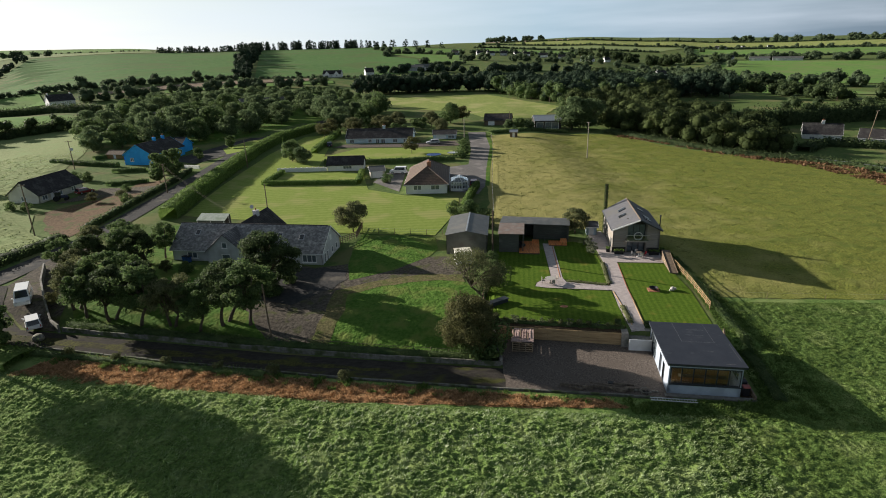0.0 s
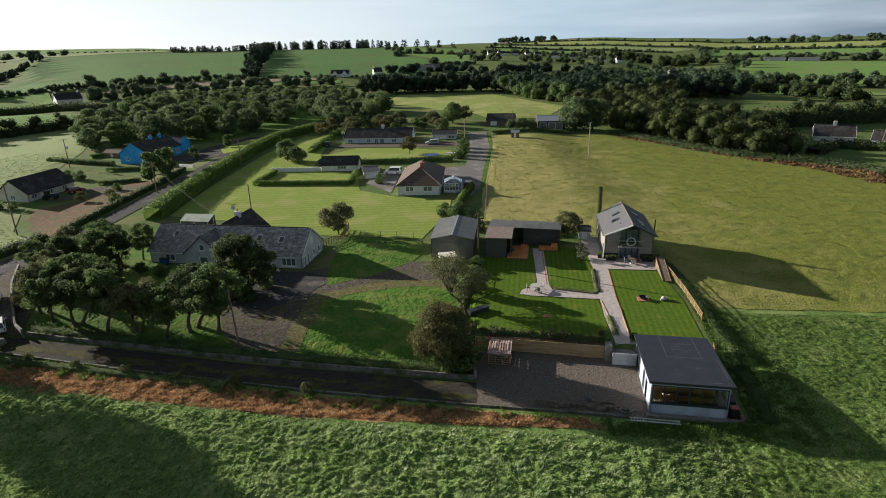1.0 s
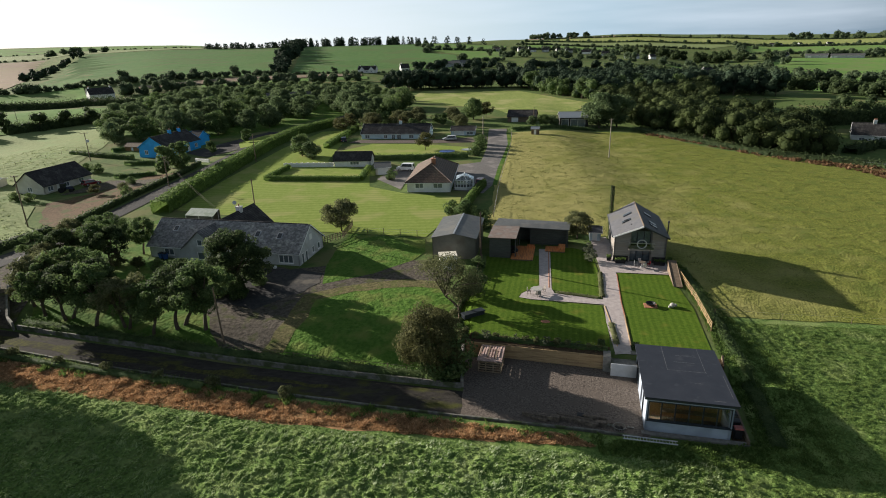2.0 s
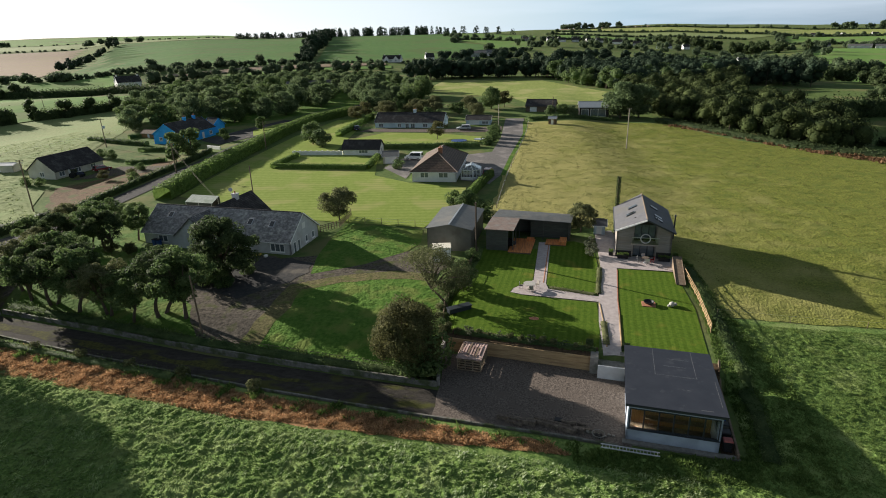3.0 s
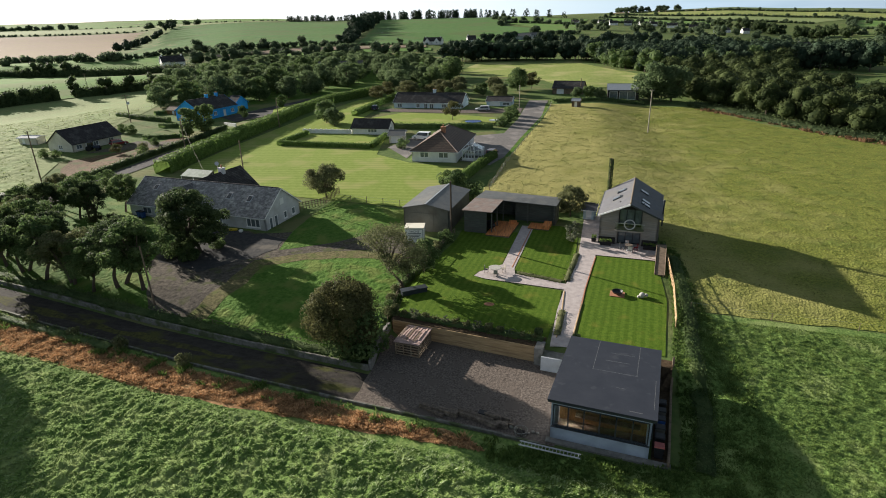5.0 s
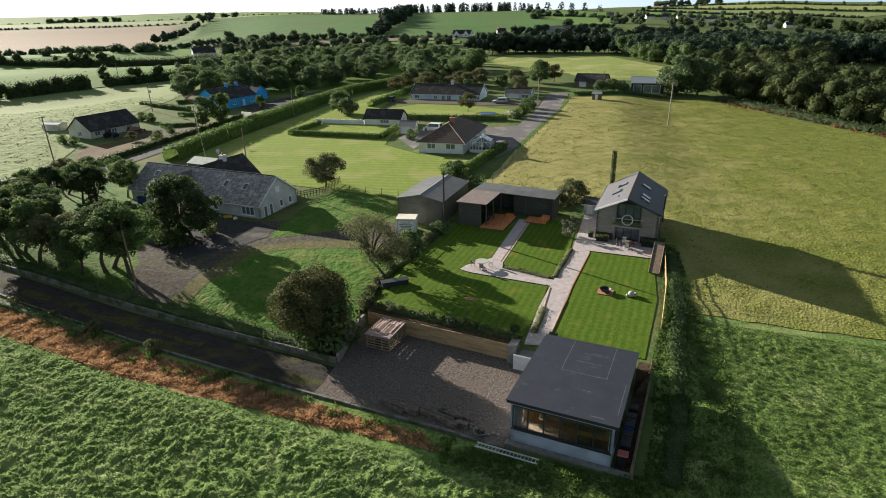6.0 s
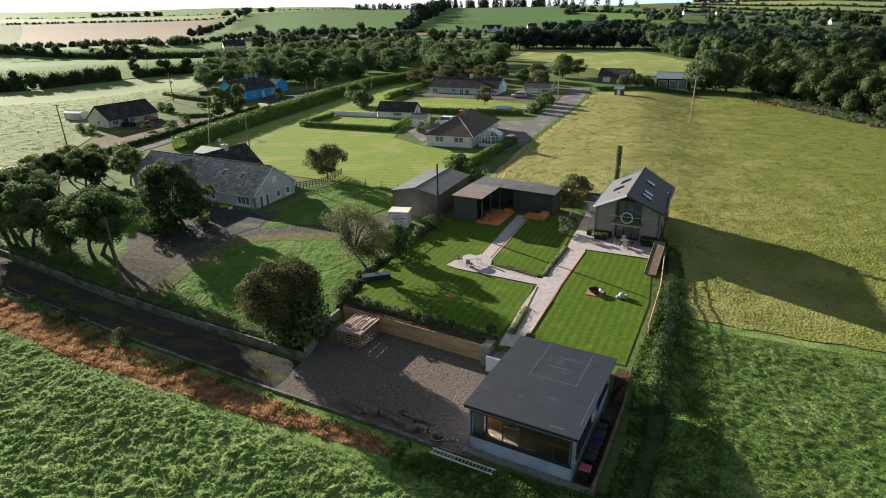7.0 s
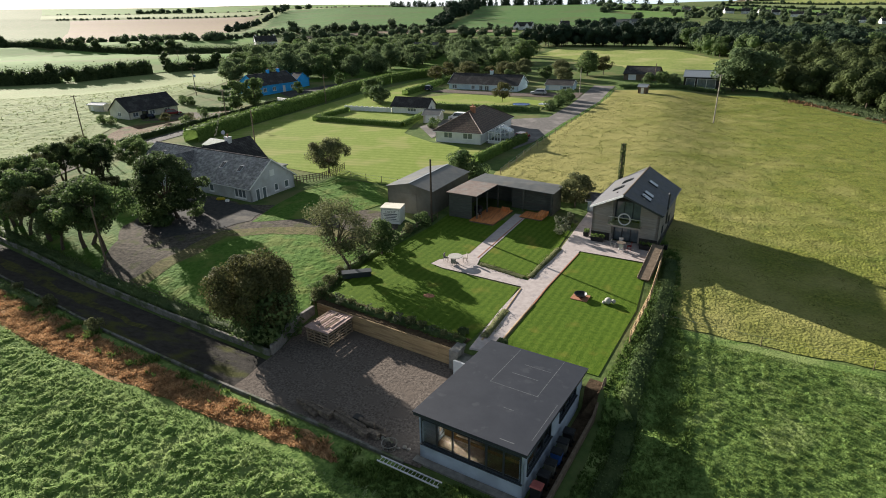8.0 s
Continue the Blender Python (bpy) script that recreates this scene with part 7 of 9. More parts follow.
hedge("hedge", [(-55.6, 112), (-56.8, 131), (-57.6, 150), (-58.6, 180), (-57, 205), (-48, 228)], 3.9, 3.0, M_LEAF_HEDGE, "tall clipped green hedge along the road", 0.34, 14, 0.05)
for pts, w, h, text in (([(-262, 178), (-238, 199), (-226, 211)], 6.5, 6.0, "tall windswept hedgerow between pastures"), ([(-222, 214), (-204, 242)], 5.5, 5.2, "tall windswept hedgerow between pastures"), ([(-201, 248), (-182, 280), (-162, 292)], 5.0, 4.2, "tall windswept hedgerow between pastures"), ([(-600, 345), (-440, 336), (-335, 344), (-270, 348), (-225, 344), (-190, 330)], 5.0, 4.2, "tall dark hedgerow beyond the pastures"), ([(118, 216), (165, 222), (226, 244)], 6.0, 5.5, "thick hedgerow beyond the farmhouse"), ([(108, 168), (120, 178), (134, 170)], 4.0, 2.0, "thick bushes before the farmhouse")):
    hedge("hedgerow", pts, w, h, M_LEAF_DARK, text, 0.8, 5, 0.22)
wood("hedgerow_trees", row([(-262, 178), (-226, 211)], 5, 1.5) + row([(-222, 214), (-204, 242)], 6, 1.2) + row([(-201, 248), (-162, 292)], 10, 1.5) + row([(-600, 345), (-440, 336)], 8, 2) + row([(-420, 338), (-335, 344)], 14, 2) + row([(-330, 344), (-285, 348)], 5, 2) + row([(118, 216), (226, 244)], 8, 2), 7.6, 3.9, 70, 0.8, M_LEAF_DARK, "windswept trees standing in the hedgerows", 0.0, category="hedgerow")
orchard = scatter([(-44, 208), (6, 207), (4, 228), (-28, 238), (-46, 228)], 26, 4.5)
for n, (x, y) in enumerate(orchard):
    plant(("bush", "lawn", "brown_shrub", "young")[n % 4], x, y, ("dense green bush behind the pale bungalow", "small rounded tree behind the pale bungalow", "brownish shrub behind the pale bungalow", "slim young tree behind the pale bungalow")[n % 4], RNG.uniform(0.8, 1.2), group="shrubs behind the pale bungalow")
hedge("hedge", [(-43.6, 138.6), (-20.2, 136.9)], 1.7, 1.2, M_LEAF_HEDGE, "low clipped box hedge round the white outbuilding", 0.28, 16, 0.04)
hedge("hedge", [(-43.6, 138.6), (-42.2, 151.5)], 1.6, 1.2, M_LEAF_HEDGE, "low clipped box hedge round the white outbuilding", 0.28, 16, 0.04)
hedge("hedge", [(-20.2, 136.9), (-20.6, 150)], 1.6, 1.2, M_LEAF_HEDGE, "low clipped box hedge round the white outbuilding", 0.28, 16, 0.04)
hedge("hedge", [(-33, 162.3), (-14, 161.2), (4.4, 163.0)], 1.6, 1.4, M_LEAF_MID, "dark garden hedge before the pale bungalow", 0.34, 12, 0.12)
hedge("hedge", [(-39.5, 180), (-37.4, 216)], 2.2, 1.8, M_LEAF_HEDGE, "clipped hedge behind the wide lawn", 0.36, 10, 0.06)
hedge("hedge", [(4.7, 112.4), (6.4, 121), (8.6, 130.5)], 1.5, 1.7, M_LEAF_HEDGE, "bright clipped hedge beside the drive", 0.28, 18, 0.05)
hedge("hedge", [(-77.5, 78), (-74.5, 90), (-71.6, 102.5)], 3.2, 1.5, M_LEAF_DARK, "dark sprawling roadside hedge", 0.34, 12, 0.15)
hedge("hedge", [(-70.2, 107), (-69.6, 125), (-69.4, 147), (-70.5, 160)], 1.6, 1.3, M_LEAF_DARK, "dark hedge bank between road and garden", 0.34, 12, 0.18)
hedge("hedge", [(-125, 184), (-112, 178.5), (-98.5, 174)], 1.8, 1.5, M_LEAF_MID, "clipped hedge beside the blue house", 0.36, 10, 0.06)
hedge("hedge", [(-113, 186.5), (-107, 193)], 1.6, 1.3, M_LEAF_MID, "clipped hedge beside the blue house", 0.36, 10, 0.06)
hedge("hedge", [(-95.5, 165.5), (-86, 166.5)], 1.8, 1.2, M_LEAF_MID, "garden hedge between the bungalows", 0.36, 10, 0.1)
hedge("hedge", [(-88.5, 149), (-78, 150.5)], 1.4, 1.1, M_LEAF_MID, "garden hedge between the bungalows", 0.36, 10, 0.1)
hedge("hedge", [(36.2, 82.5), (36.0, 76), (35.3, 66), (34.3, 59.5), (34.0, 53), (32.8, 46.6)], 1.3, 0.42, M_LEAF_MID, "rough weedy hedge along the garden's field side", 0.15, 130, 0.28)
hedge("hedge", [(-49.6, 67.8), (-34, 64.2), (-19, 60.6), (-5.7, 58.0), (5.0, 56.2)], 1.3, 0.8, M_LEAF_MID, "low dark weeds behind the lane wall", 0.16, 60, 0.4)
hedge("hedge", [(5.7, 62.4), (5.0, 70), (6.6, 77), (8.0, 86.5)], 0.8, 0.5, M_LEAF_MID, "shrubs along the garden's side fence", 0.2, 34, 0.7)
for n, (x, y, g) in enumerate(((5.5, 63.6, 0.9), (5.2, 66.0, 0.7), (5.0, 68.4, 0.6), (5.4, 72.2, 0.75), (6.3, 76.4, 0.8), (7.1, 80.4, 0.7), (7.6, 83.6, 0.9), (6.2, 62.9, 0.75))):
    plant("shrub" if n % 3 else "bush", x, y, ("leafy green shrub by the garden's side fence", "olive-green shrub by the garden's side fence")[n % 3 > 0], g * (1.0 if n % 3 else 0.7), name="bush")
hedge("flower_bed", [(7.2, 62.7), (14, 61.3), (21.4, 59.85)], 0.8, 0.36, M_LEAF_MID, "dark planted bed above the retaining wall", 0.16, 60, 0.75)
for n in range(13):
    plant(("shrub", "pale_shrub", "shrub")[n % 3], 7.6 + 1.08 * n, 62.65 - 0.205 * 1.08 * n + RNG.normal(0, 0.12), ("low olive shrub in the bed above the retaining wall", "pale feathery plant in the bed above the retaining wall", "low olive shrub in the bed above the retaining wall")[n % 3], RNG.uniform(0.28, 0.5), name="bush")
hedge("flower_bed", [(23.0, 66.0), (22.6, 61.0)], 0.7, 0.24, M_LEAF_OLIVE, "narrow planted bed along the path", 0.16, 40, 0.4)
hedge("flower_bed", [(17.9, 74.7), (22.9, 73.0)], 0.7, 0.24, M_LEAF_OLIVE, "narrow planted bed along the path", 0.16, 40, 0.4)
hedge("flower_bed", [(23.4, 73.2), (24.7, 81.5)], 0.7, 0.24, M_LEAF_OLIVE, "narrow planted bed along the path", 0.16, 40, 0.4)
hedge("scrub", [(62, 212), (76, 190), (88, 168), (104, 152), (112, 140)], 4.0, 1.3, M_LEAF_DARK, "dark scrub along the wood's foot", 0.5, 8, 0.3)
hedge("scrub", [(14, 99.6), (24, 99.0)], 1.6, 1.0, M_LEAF_OLIVE, "scrub behind the shelter", 0.28, 20, 0.35)
hedge("scrub", [(18, 207.5), (34, 213.5), (48, 214)], 2.4, 1.1, M_LEAF_MID, "scrub along the field's top end", 0.4, 8, 0.3)
hedge("scrub", [(-68, 62.5), (-50, 58.8)], 4.5, 1.2, M_LEAF_HEDGE, "green brambles at the lane mouth", 0.2, 36, 0.5)
hedge("scrub", [(-50, 60.9), (-32, 56.9), (-20, 54.4)], 0.9, 0.55, M_LEAF_MID, "green weeds along the lane's field side", 0.15, 60, 0.5)
# trees at the lane mouth, whose shade falls over the field
plant("young", -55.3, 62.6, "small leafy tree at the mouth of the lane", 1.25)
plant("young", -57.2, 64.8, "small leafy tree at the mouth of the lane", 1.1)
plant("tall", -60.0, 61.4, "tall bare-trunked tree beyond the mouth of the lane")


def lumps(x, y, size, seed):
    return np.array([noise.noise((a / size, b / size, seed)) for a, b in zip(x, y)])


def tufts(name, places, height, width, leaf, label, blades=4, flop=0.5, combed=0.0, on=None):
    """Grass tussocks past counting: a few leaning blades each, joined."""
    x, y, h = places
    n = len(x)
    base = np.stack([x, y, land_height(x, y) + 0.03 + (on(x, y) if on else 0)], -1)
    vs = []
    comb = 4.0 * lumps(x, y, 1.7, 31.0) if combed else 0
    for _ in range(blades):
        a = RNG.uniform(0, math.tau, n)
        side = np.stack([np.cos(a), np.sin(a), 0 * a], -1) * (width * RNG.uniform(0.6, 1.4, n))[:, None] * 0.5
        b = comb - 0.6 + RNG.normal(0, combed, n) if combed else RNG.uniform(0, math.tau, n)
        hh = h * height * RNG.uniform(0.6, 1.25, n)
        tip = np.stack([np.cos(b) * hh * flop, np.sin(b) * hh * flop, hh], -1)
        foot = base + np.stack([RNG.normal(0, width * 0.5, n), RNG.normal(0, width * 0.5, n), 0 * a], -1)
        vs.append(np.stack([foot - side, foot + side, foot + tip + side * 0.35, foot + tip - side * 0.35], 1))
    v = np.concatenate(vs).reshape(-1, 3)
    ob = new(name, arrays(name, v, np.arange(len(v)).reshape(-1, 4), leaf))
    return tagged(ob, label, "grass", kind="stuff")


def meadow_places(poly, count, size, seed, bare=-0.25):
    xs, ys = [p[0] for p in poly], [p[1] for p in poly]
    x, y = RNG.uniform(min(xs), max(xs), count), RNG.uniform(min(ys), max(ys), count)
    keep = within(x, y, poly)
    x, y = x[keep], y[keep]
    k = lumps(x, y, size, seed) + 0.5 * lumps(x, y, size * 0.4, seed + 5)
    keep = k > bare + RNG.normal(0, 0.12, len(x))
    return x[keep], y[keep], np.clip(0.55 + 0.9 * k[keep], 0.3, 1.4)


FRONT_WEST = [(-62, 57.5), (-51, 57.5), (-32, 53.5), (-11, 49.0), (6, 46.8), (18, 45.4), (27, 44.8), (25, 18), (8, 18), (-30, 22)]
FRONT_EAST = [(22, 45.2), (30, 44.8), (33, 50), (34, 60), (35, 68), (56, 66.5), (75, 60), (75, 30), (48, 18), (21, 18)]
STRIP = [(18, 45.6), (24, 44.6), (31, 43.6), (36.5, 43.5), (38.0, 52), (38.2, 62), (37.2, 70), (37.0, 86), (35.6, 86), (35.0, 80), (34.2, 70), (32.4, 59), (32.2, 52), (31.2, 47.4), (29.6, 46.9), (21.5, 47.6), (18, 47.2)]


def tuft_places(poly, count, size, seed, bare=0.28):
    """Places for blades on the humps of a sward, few in the hollows."""
    xs, ys = [p[0] for p in poly], [p[1] for p in poly]
    x, y = RNG.uniform(min(xs), max(xs), count), RNG.uniform(min(ys), max(ys), count)
    h = tussocks(x, y, size, seed)
    keep = within(x, y, poly) & (h > bare + RNG.normal(0, 0.10, count))
    return x[keep], y[keep], np.clip(0.5 + 0.8 * h[keep], 0.3, 1.4)


tufts("tussock_grass", tuft_places(FRONT_WEST, 120000, 0.62, 11), 0.15, 0.07, M_TUSSOCK_SHEEN, "tussock grass of the front field, backlit sheen in its colour", 3, 1.0, 0.7, lambda x, y: FRONT_RISE(x) * tussocks(x, y, 0.62, 11) * edge_fade(x, y, FRONT, 1.8))
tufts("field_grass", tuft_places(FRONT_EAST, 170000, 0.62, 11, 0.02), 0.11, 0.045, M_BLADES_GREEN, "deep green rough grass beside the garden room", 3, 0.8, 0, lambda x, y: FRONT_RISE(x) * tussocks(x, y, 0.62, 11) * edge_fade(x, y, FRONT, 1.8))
tufts("rank_weeds", meadow_places(STRIP, 34000, 1.2, 17.0, -0.9), 0.30, 0.11, M_LEAF_HEDGE, "dark rank weeds along the garden's field side", 5, 0.6)
tufts("pasture_grass", meadow_places(HAY, 150000, 1.6, 9.0, -0.3), 0.10, 0.045, M_TUSSOCK_DRY, "uneven yellowing pasture grass", 3, 0.7, on=lambda x, y: 0.16 * tussocks(x, y, 1.1, 21) * edge_fade(x, y, HAY, 1.8))
tufts("pasture_tussocks", meadow_places(HAY, 110000, 2.4, 57.0, 0.22), 0.11, 0.05, M_BLADES_PASTURE, "darker green tussocks scattered over the pasture", 4, 0.7, on=lambda x, y: 0.16 * tussocks(x, y, 1.1, 21) * edge_fade(x, y, HAY, 1.8))
BRACKEN = [(-50, 55.6), (-46, 60.4), (-30, 56.8), (-11, 52.5), (6, 49.5), (16, 47.9), (17.8, 46.4), (6, 47.4), (-11, 49.2), (-32, 52.6)]
WEEDS = [(-50, 61.8), (-32, 57.6), (-11, 53.0), (6, 50.0), (21, 47.6), (21, 46.2), (15, 47.2), (6, 48.4), (-11, 51.0), (-30, 55.0), (-46, 58.2)]
tufts("wall_weeds", meadow_places([(-50, 67.2), (-34, 63.5), (-19, 59.9), (-5.7, 57.3), (5.4, 55.4), (5.4, 56.2), (-5.7, 58.4), (-19, 61.0), (-34, 64.6), (-50, 68.2)], 26000, 1.5, 23.0, -0.1), 0.75, 0.13, M_LEAF_MID, "dark weeds hanging over the lane wall", 4, 0.8)
tufts("rank_grass", meadow_places(WEEDS, 26000, 1.6, 14.0, 0.3), 0.4, 0.12, M_LEAF_HEDGE, "rank green weeds along the lane's field side", 4, 0.6)
tufts("bracken", meadow_places(BRACKEN, 60000, 1.3, 4.0, -0.8), 0.28, 0.11, M_FROND, "dead orange bracken along the lane", 4, 1.1)
tufts("bracken", meadow_places([(66, 206), (80, 192), (94, 166), (106, 148), (112, 122), (101, 124), (97, 147), (86, 163), (74, 188), (62, 203)], 9000, 3, 6.0, -0.2), 0.7, 0.5, M_FROND_BROWN, "dead brown bracken at the field's edge", 4, 0.8)
tufts("dewy_grass", meadow_places(DEW, 26000, 2.0, 11.0, -0.3), 0.16, 0.4, M_TUSSOCK_DEW, "dew-pale rough pasture grass", 3, 0.8, on=lambda x, y: 0.3 * tussocks(x, y, 2.0, 41) * edge_fade(x, y, DEW, 1.8))


# ---- walls, fences and poles ----
def run_wall(name, points, thick, height, piece, material, label, cap=None, gap=0.02, wear=0.0):
    """A low wall of separate lengths that follows the land."""
    w = tagged(new(name), label, "wall", kind="structure")
    for (ax, ay), (bx, by) in zip(points, points[1:]):
        ln = math.hypot(bx - ax, by - ay)
        ux, uy = (bx - ax) / ln, (by - ay) / ln
        n = max(1, round(ln / piece))
        for i in range(n):
            a, b = ln * i / n + gap / 2, ln * (i + 1) / n - gap / 2
            h0 = height * (1 - wear * RNG.random())
            lo, hi = [], []
            for t, s in ((a, -1), (b, -1), (b, 1), (a, 1)):
                x, y = ax + ux * t + uy * s * thick / 2 * -1, ay + uy * t + ux * s * thick / 2
                lo.append((x, y, gz(x, y) - 0.4))
                hi.append((x, y, gz(ax + ux * t, ay + uy * t) + h0))
            bm = bmesh.new()
            prism(bm, lo, hi)
            bmesh.ops.recalc_face_normals(bm, faces=bm.faces[:])
            bmesh.ops.bevel(bm, geom=bm.edges[:], offset=0.02, segments=1, affect="EDGES")
            part("block", bm, material, w)
    return w


run_wall("lane_wall", [(-50.0, 66.9), (-34, 63.2), (-19, 59.6), (-5.7, 57.0), (6.2, 55.1)], 0.22, 0.65, 4.0, M_LANEWALL, "low grey concrete wall along the lane", wear=0.25)
run_wall("yard_wall", [(6.3, 55.2), (6.0, 58.2), (6.2, 61.6)], 0.3, 1.15, 1.6, M_CONCRETE, "grey worn block wall at the yard's end", wear=0.25)
run_wall("lane_kerb", [(-50, 62.4), (-32, 58.0), (-11, 53.4), (6, 50.4), (13.5, 49.3), (21.6, 47.9)], 0.2, 0.28, 3.2, M_LANEWALL, "low concrete kerb between lane and field", wear=0.3)
run_wall("gate_wall", [(-64.5, 86.5), (-60.5, 79.5), (-56, 73.2), (-52.2, 68.2), (-50.2, 66.6)], 0.25, 1.15, 2.4, M_CONCRETE, "pale rendered gate wall at the lane mouth")
run_wall("side_wall", [(32.35, 58.2), (30.4, 46.95)], 0.18, 0.55, 2.2, M_OLDWOOD, "low timber edging beside the garden room")
run_wall("garden_wall", [(-75, 167), (-69, 163)], 0.3, 0.9, 2.2, M_WHITE, "low white garden wall at the blue house")

# timber retaining wall of sleepers
RW0 = tagged(new("retaining_wall"), "pale timber sleeper retaining wall above the yard", "wall", kind="structure")
ax, ay, bx, by = 6.6, 62.0, 21.3, 58.95
ln = math.hypot(bx - ax, by - ay)
ux, uy = (bx - ax) / ln, (by - ay) / ln
for r in range(7):
    edges = [0.0] + [2.4 * i + (1.2 if r % 2 else 0.0) for i in range(1 if not r % 2 else 0, 7)] + [ln]
    edges = sorted(e for e in set(edges) if e <= ln)
    for a, b in zip(edges, edges[1:]):
        if b - a < 0.2:
            continue
        bm = bmesh.new()
        j = RNG.normal(0, 0.006)
        c = [(ax + ux * t - uy * s, ay + uy * t + ux * s) for t, s in ((a + 0.01, -0.28 + j), (b - 0.01, -0.28 + j), (b - 0.01, -0.14), (a + 0.01, -0.14))]
        z0 = -1.2 + 0.245 * r
        prism(bm, [(x, y, z0) for x, y in c], [(x, y, z0 + 0.238) for x, y in c])
        part("sleeper", bm, M_TIMBER, RW0)
solid_back = bmesh.new()
c = [(ax + ux * t - uy * s, ay + uy * t + ux * s) for t, s in ((-0.2, -0.135), (ln, -0.135), (ln, 0.5), (-0.2, 0.5))]
prism(solid_back, [(x, y, -1.3) for x, y in c], [(x, y, 0.57) for x, y in c])
part("soil_back", solid_back, M_SOIL, RW0)
# concrete landing and pier at the foot of the path
LD = thing("path_landing", 21.3, 57.7, -1.1, -9.8, "pale concrete landing with a low wall at the path's foot", "landing", kind="structure")
boxed("slab", (0.0, 2.6, 0.0, 1.75, -0.3, 1.2), M_CONCRETE, LD)
boxed("parapet", (0.0, 2.5, -0.16, -0.002, -0.3, 1.45), M_RENDER, LD)
boxed("pier", (-0.75, -0.002, 0.5, 1.9, -0.3, 1.8), M_CONCRETE, LD)
boxed("back_pier", (2.0, 2.6, 1.76, 2.4, -0.3, 1.75), M_CONCRETE, LD)
for x, y in ((20.9, 60.9), (24.3, 60.3)):
    ob = hedge("box_hedge", [(x - 0.35, y + 0.05), (x + 0.35, y - 0.05)], 0.7, 0.75, M_LEAF_DARK, "clipped dark cube of box hedge at the path's foot", 0.12, 160, 0.04)
run_wall("bed_edging", [(22.55, 60.6), (23.0, 66), (23.2, 70.6)], 0.12, 0.14, 2.4, M_TIMBER, "timber edging of the planted bed")
run_wall("bed_edging", [(24.0, 60.8), (24.7, 66), (25.0, 68)], 0.12, 0.14, 2.4, M_TIMBER, "timber edging of the path")
run_wall("bed_edging", [(23.3, 73.1), (24.5, 81.4)], 0.12, 0.14, 2.4, M_TIMBER, "timber edging of the planted bed")
run_wall("path_edging", [(25.0, 68.0), (25.4, 71.5), (26.9, 81.0)], 0.14, 0.10, 1.2, M_BRICKEDGE, "brick edging of the garden path")
run_wall("path_edging", [(17.1, 76.2), (18.6, 90.5)], 0.14, 0.10, 1.2, M_BRICKEDGE, "brick edging of the garden path")


def fence(name, points, step, height, rails, post_mat, rail_mat, label, post=0.05, rail=0.035, gap=None, kind=""):
    f = tagged(new(name), label, "fence", kind=kind)
    for (ax, ay), (bx, by) in zip(points, points[1:]):
        ln = math.hypot(bx - ax, by - ay)
        n = max(1, round(ln / step))
        at = lambda i, z: Vector((ax + (bx - ax) * i / n, ay + (by - ay) * i / n, gz(ax + (bx - ax) * i / n, ay + (by - ay) * i / n) + z))  # noqa: E731
        for i in range(n + 1):
            bm = bmesh.new()
            tube(bm, at(i, -0.4), at(i, height * RNG.uniform(0.92, 1.06)), post, post * 0.9, 6)
            part("post", bm, post_mat, f)
            if i < n:
                for r in range(rails):
                    bm = bmesh.new()
                    z = height * (0.92 - 0.8 * r / max(rails, 1))
                    tube(bm, at(i, z), at(i + 1, z), rail, rail, 4)
                    part("rail", bm, rail_mat, f)
    return f


fence("post_and_rail_fence", [(35.2, 80.8), (34.6, 72.5), (33.5, 64.3)], 1.8, 1.15, 3, M_TIMBER, M_TIMBER, "pale timber post-and-rail fence beside the lawn", 0.06, 0.04)
fence("side_fence", [(5.9, 62.2), (5.3, 70), (6.9, 77), (8.3, 86.6)], 1.5, 1.0, 2, M_OLDWOOD, M_OLDWOOD, "weathered low fence between lawn and garden", 0.05, 0.03)
fence("wire_fence", [(-14.5, 100.0), (0.2, 97.6)], 3.0, 1.1, 2, M_OLDWOOD, M_STEEL, "wire fence on posts across the lawn", 0.05, 0.01)
fence("lane_fence", [(-19, 61.3), (-5.7, 58.7), (4.5, 56.8)], 2.2, 1.0, 2, M_OLDWOOD, M_OLDWOOD, "low dark rail fence behind the lane wall", 0.04, 0.025)
fence("board_fence", [(-19.6, 93.0), (-15.4, 97.4), (-15.0, 103.4)], 0.5, 1.2, 3, M_OLDWOOD, M_OLDWOOD, "dark weathered board fence at the bungalow's garden", 0.07, 0.05)
fence("field_fence", [(10.4, 108), (12.2, 131), (17.2, 182), (18.4, 203)], 4.0, 1.1, 2, M_OLDWOOD, M_STEEL, "wire fence on posts between road and pasture", 0.05, 0.012)
fence("field_fence", [(-129, 122), (-136, 148), (-131, 180), (-124, 200), (-134, 222)], 5.0, 1.1, 1, M_OLDWOOD, M_STEEL, "old wire fence across the dewy pasture", 0.06, 0.012)
fence("field_gate", [(102, 152), (108, 146), (112, 136)], 2.2, 1.2, 3, M_STEEL, M_STEEL, "pale metal rails at the pasture's corner", 0.05, 0.035)
fence("wire_fence", [(35.8, 69.3), (58, 67.3), (80, 66.8)], 8.0, 0.9, 1, M_OLDWOOD, M_STEEL, "thin electric wire between the two pastures", 0.03, 0.006)


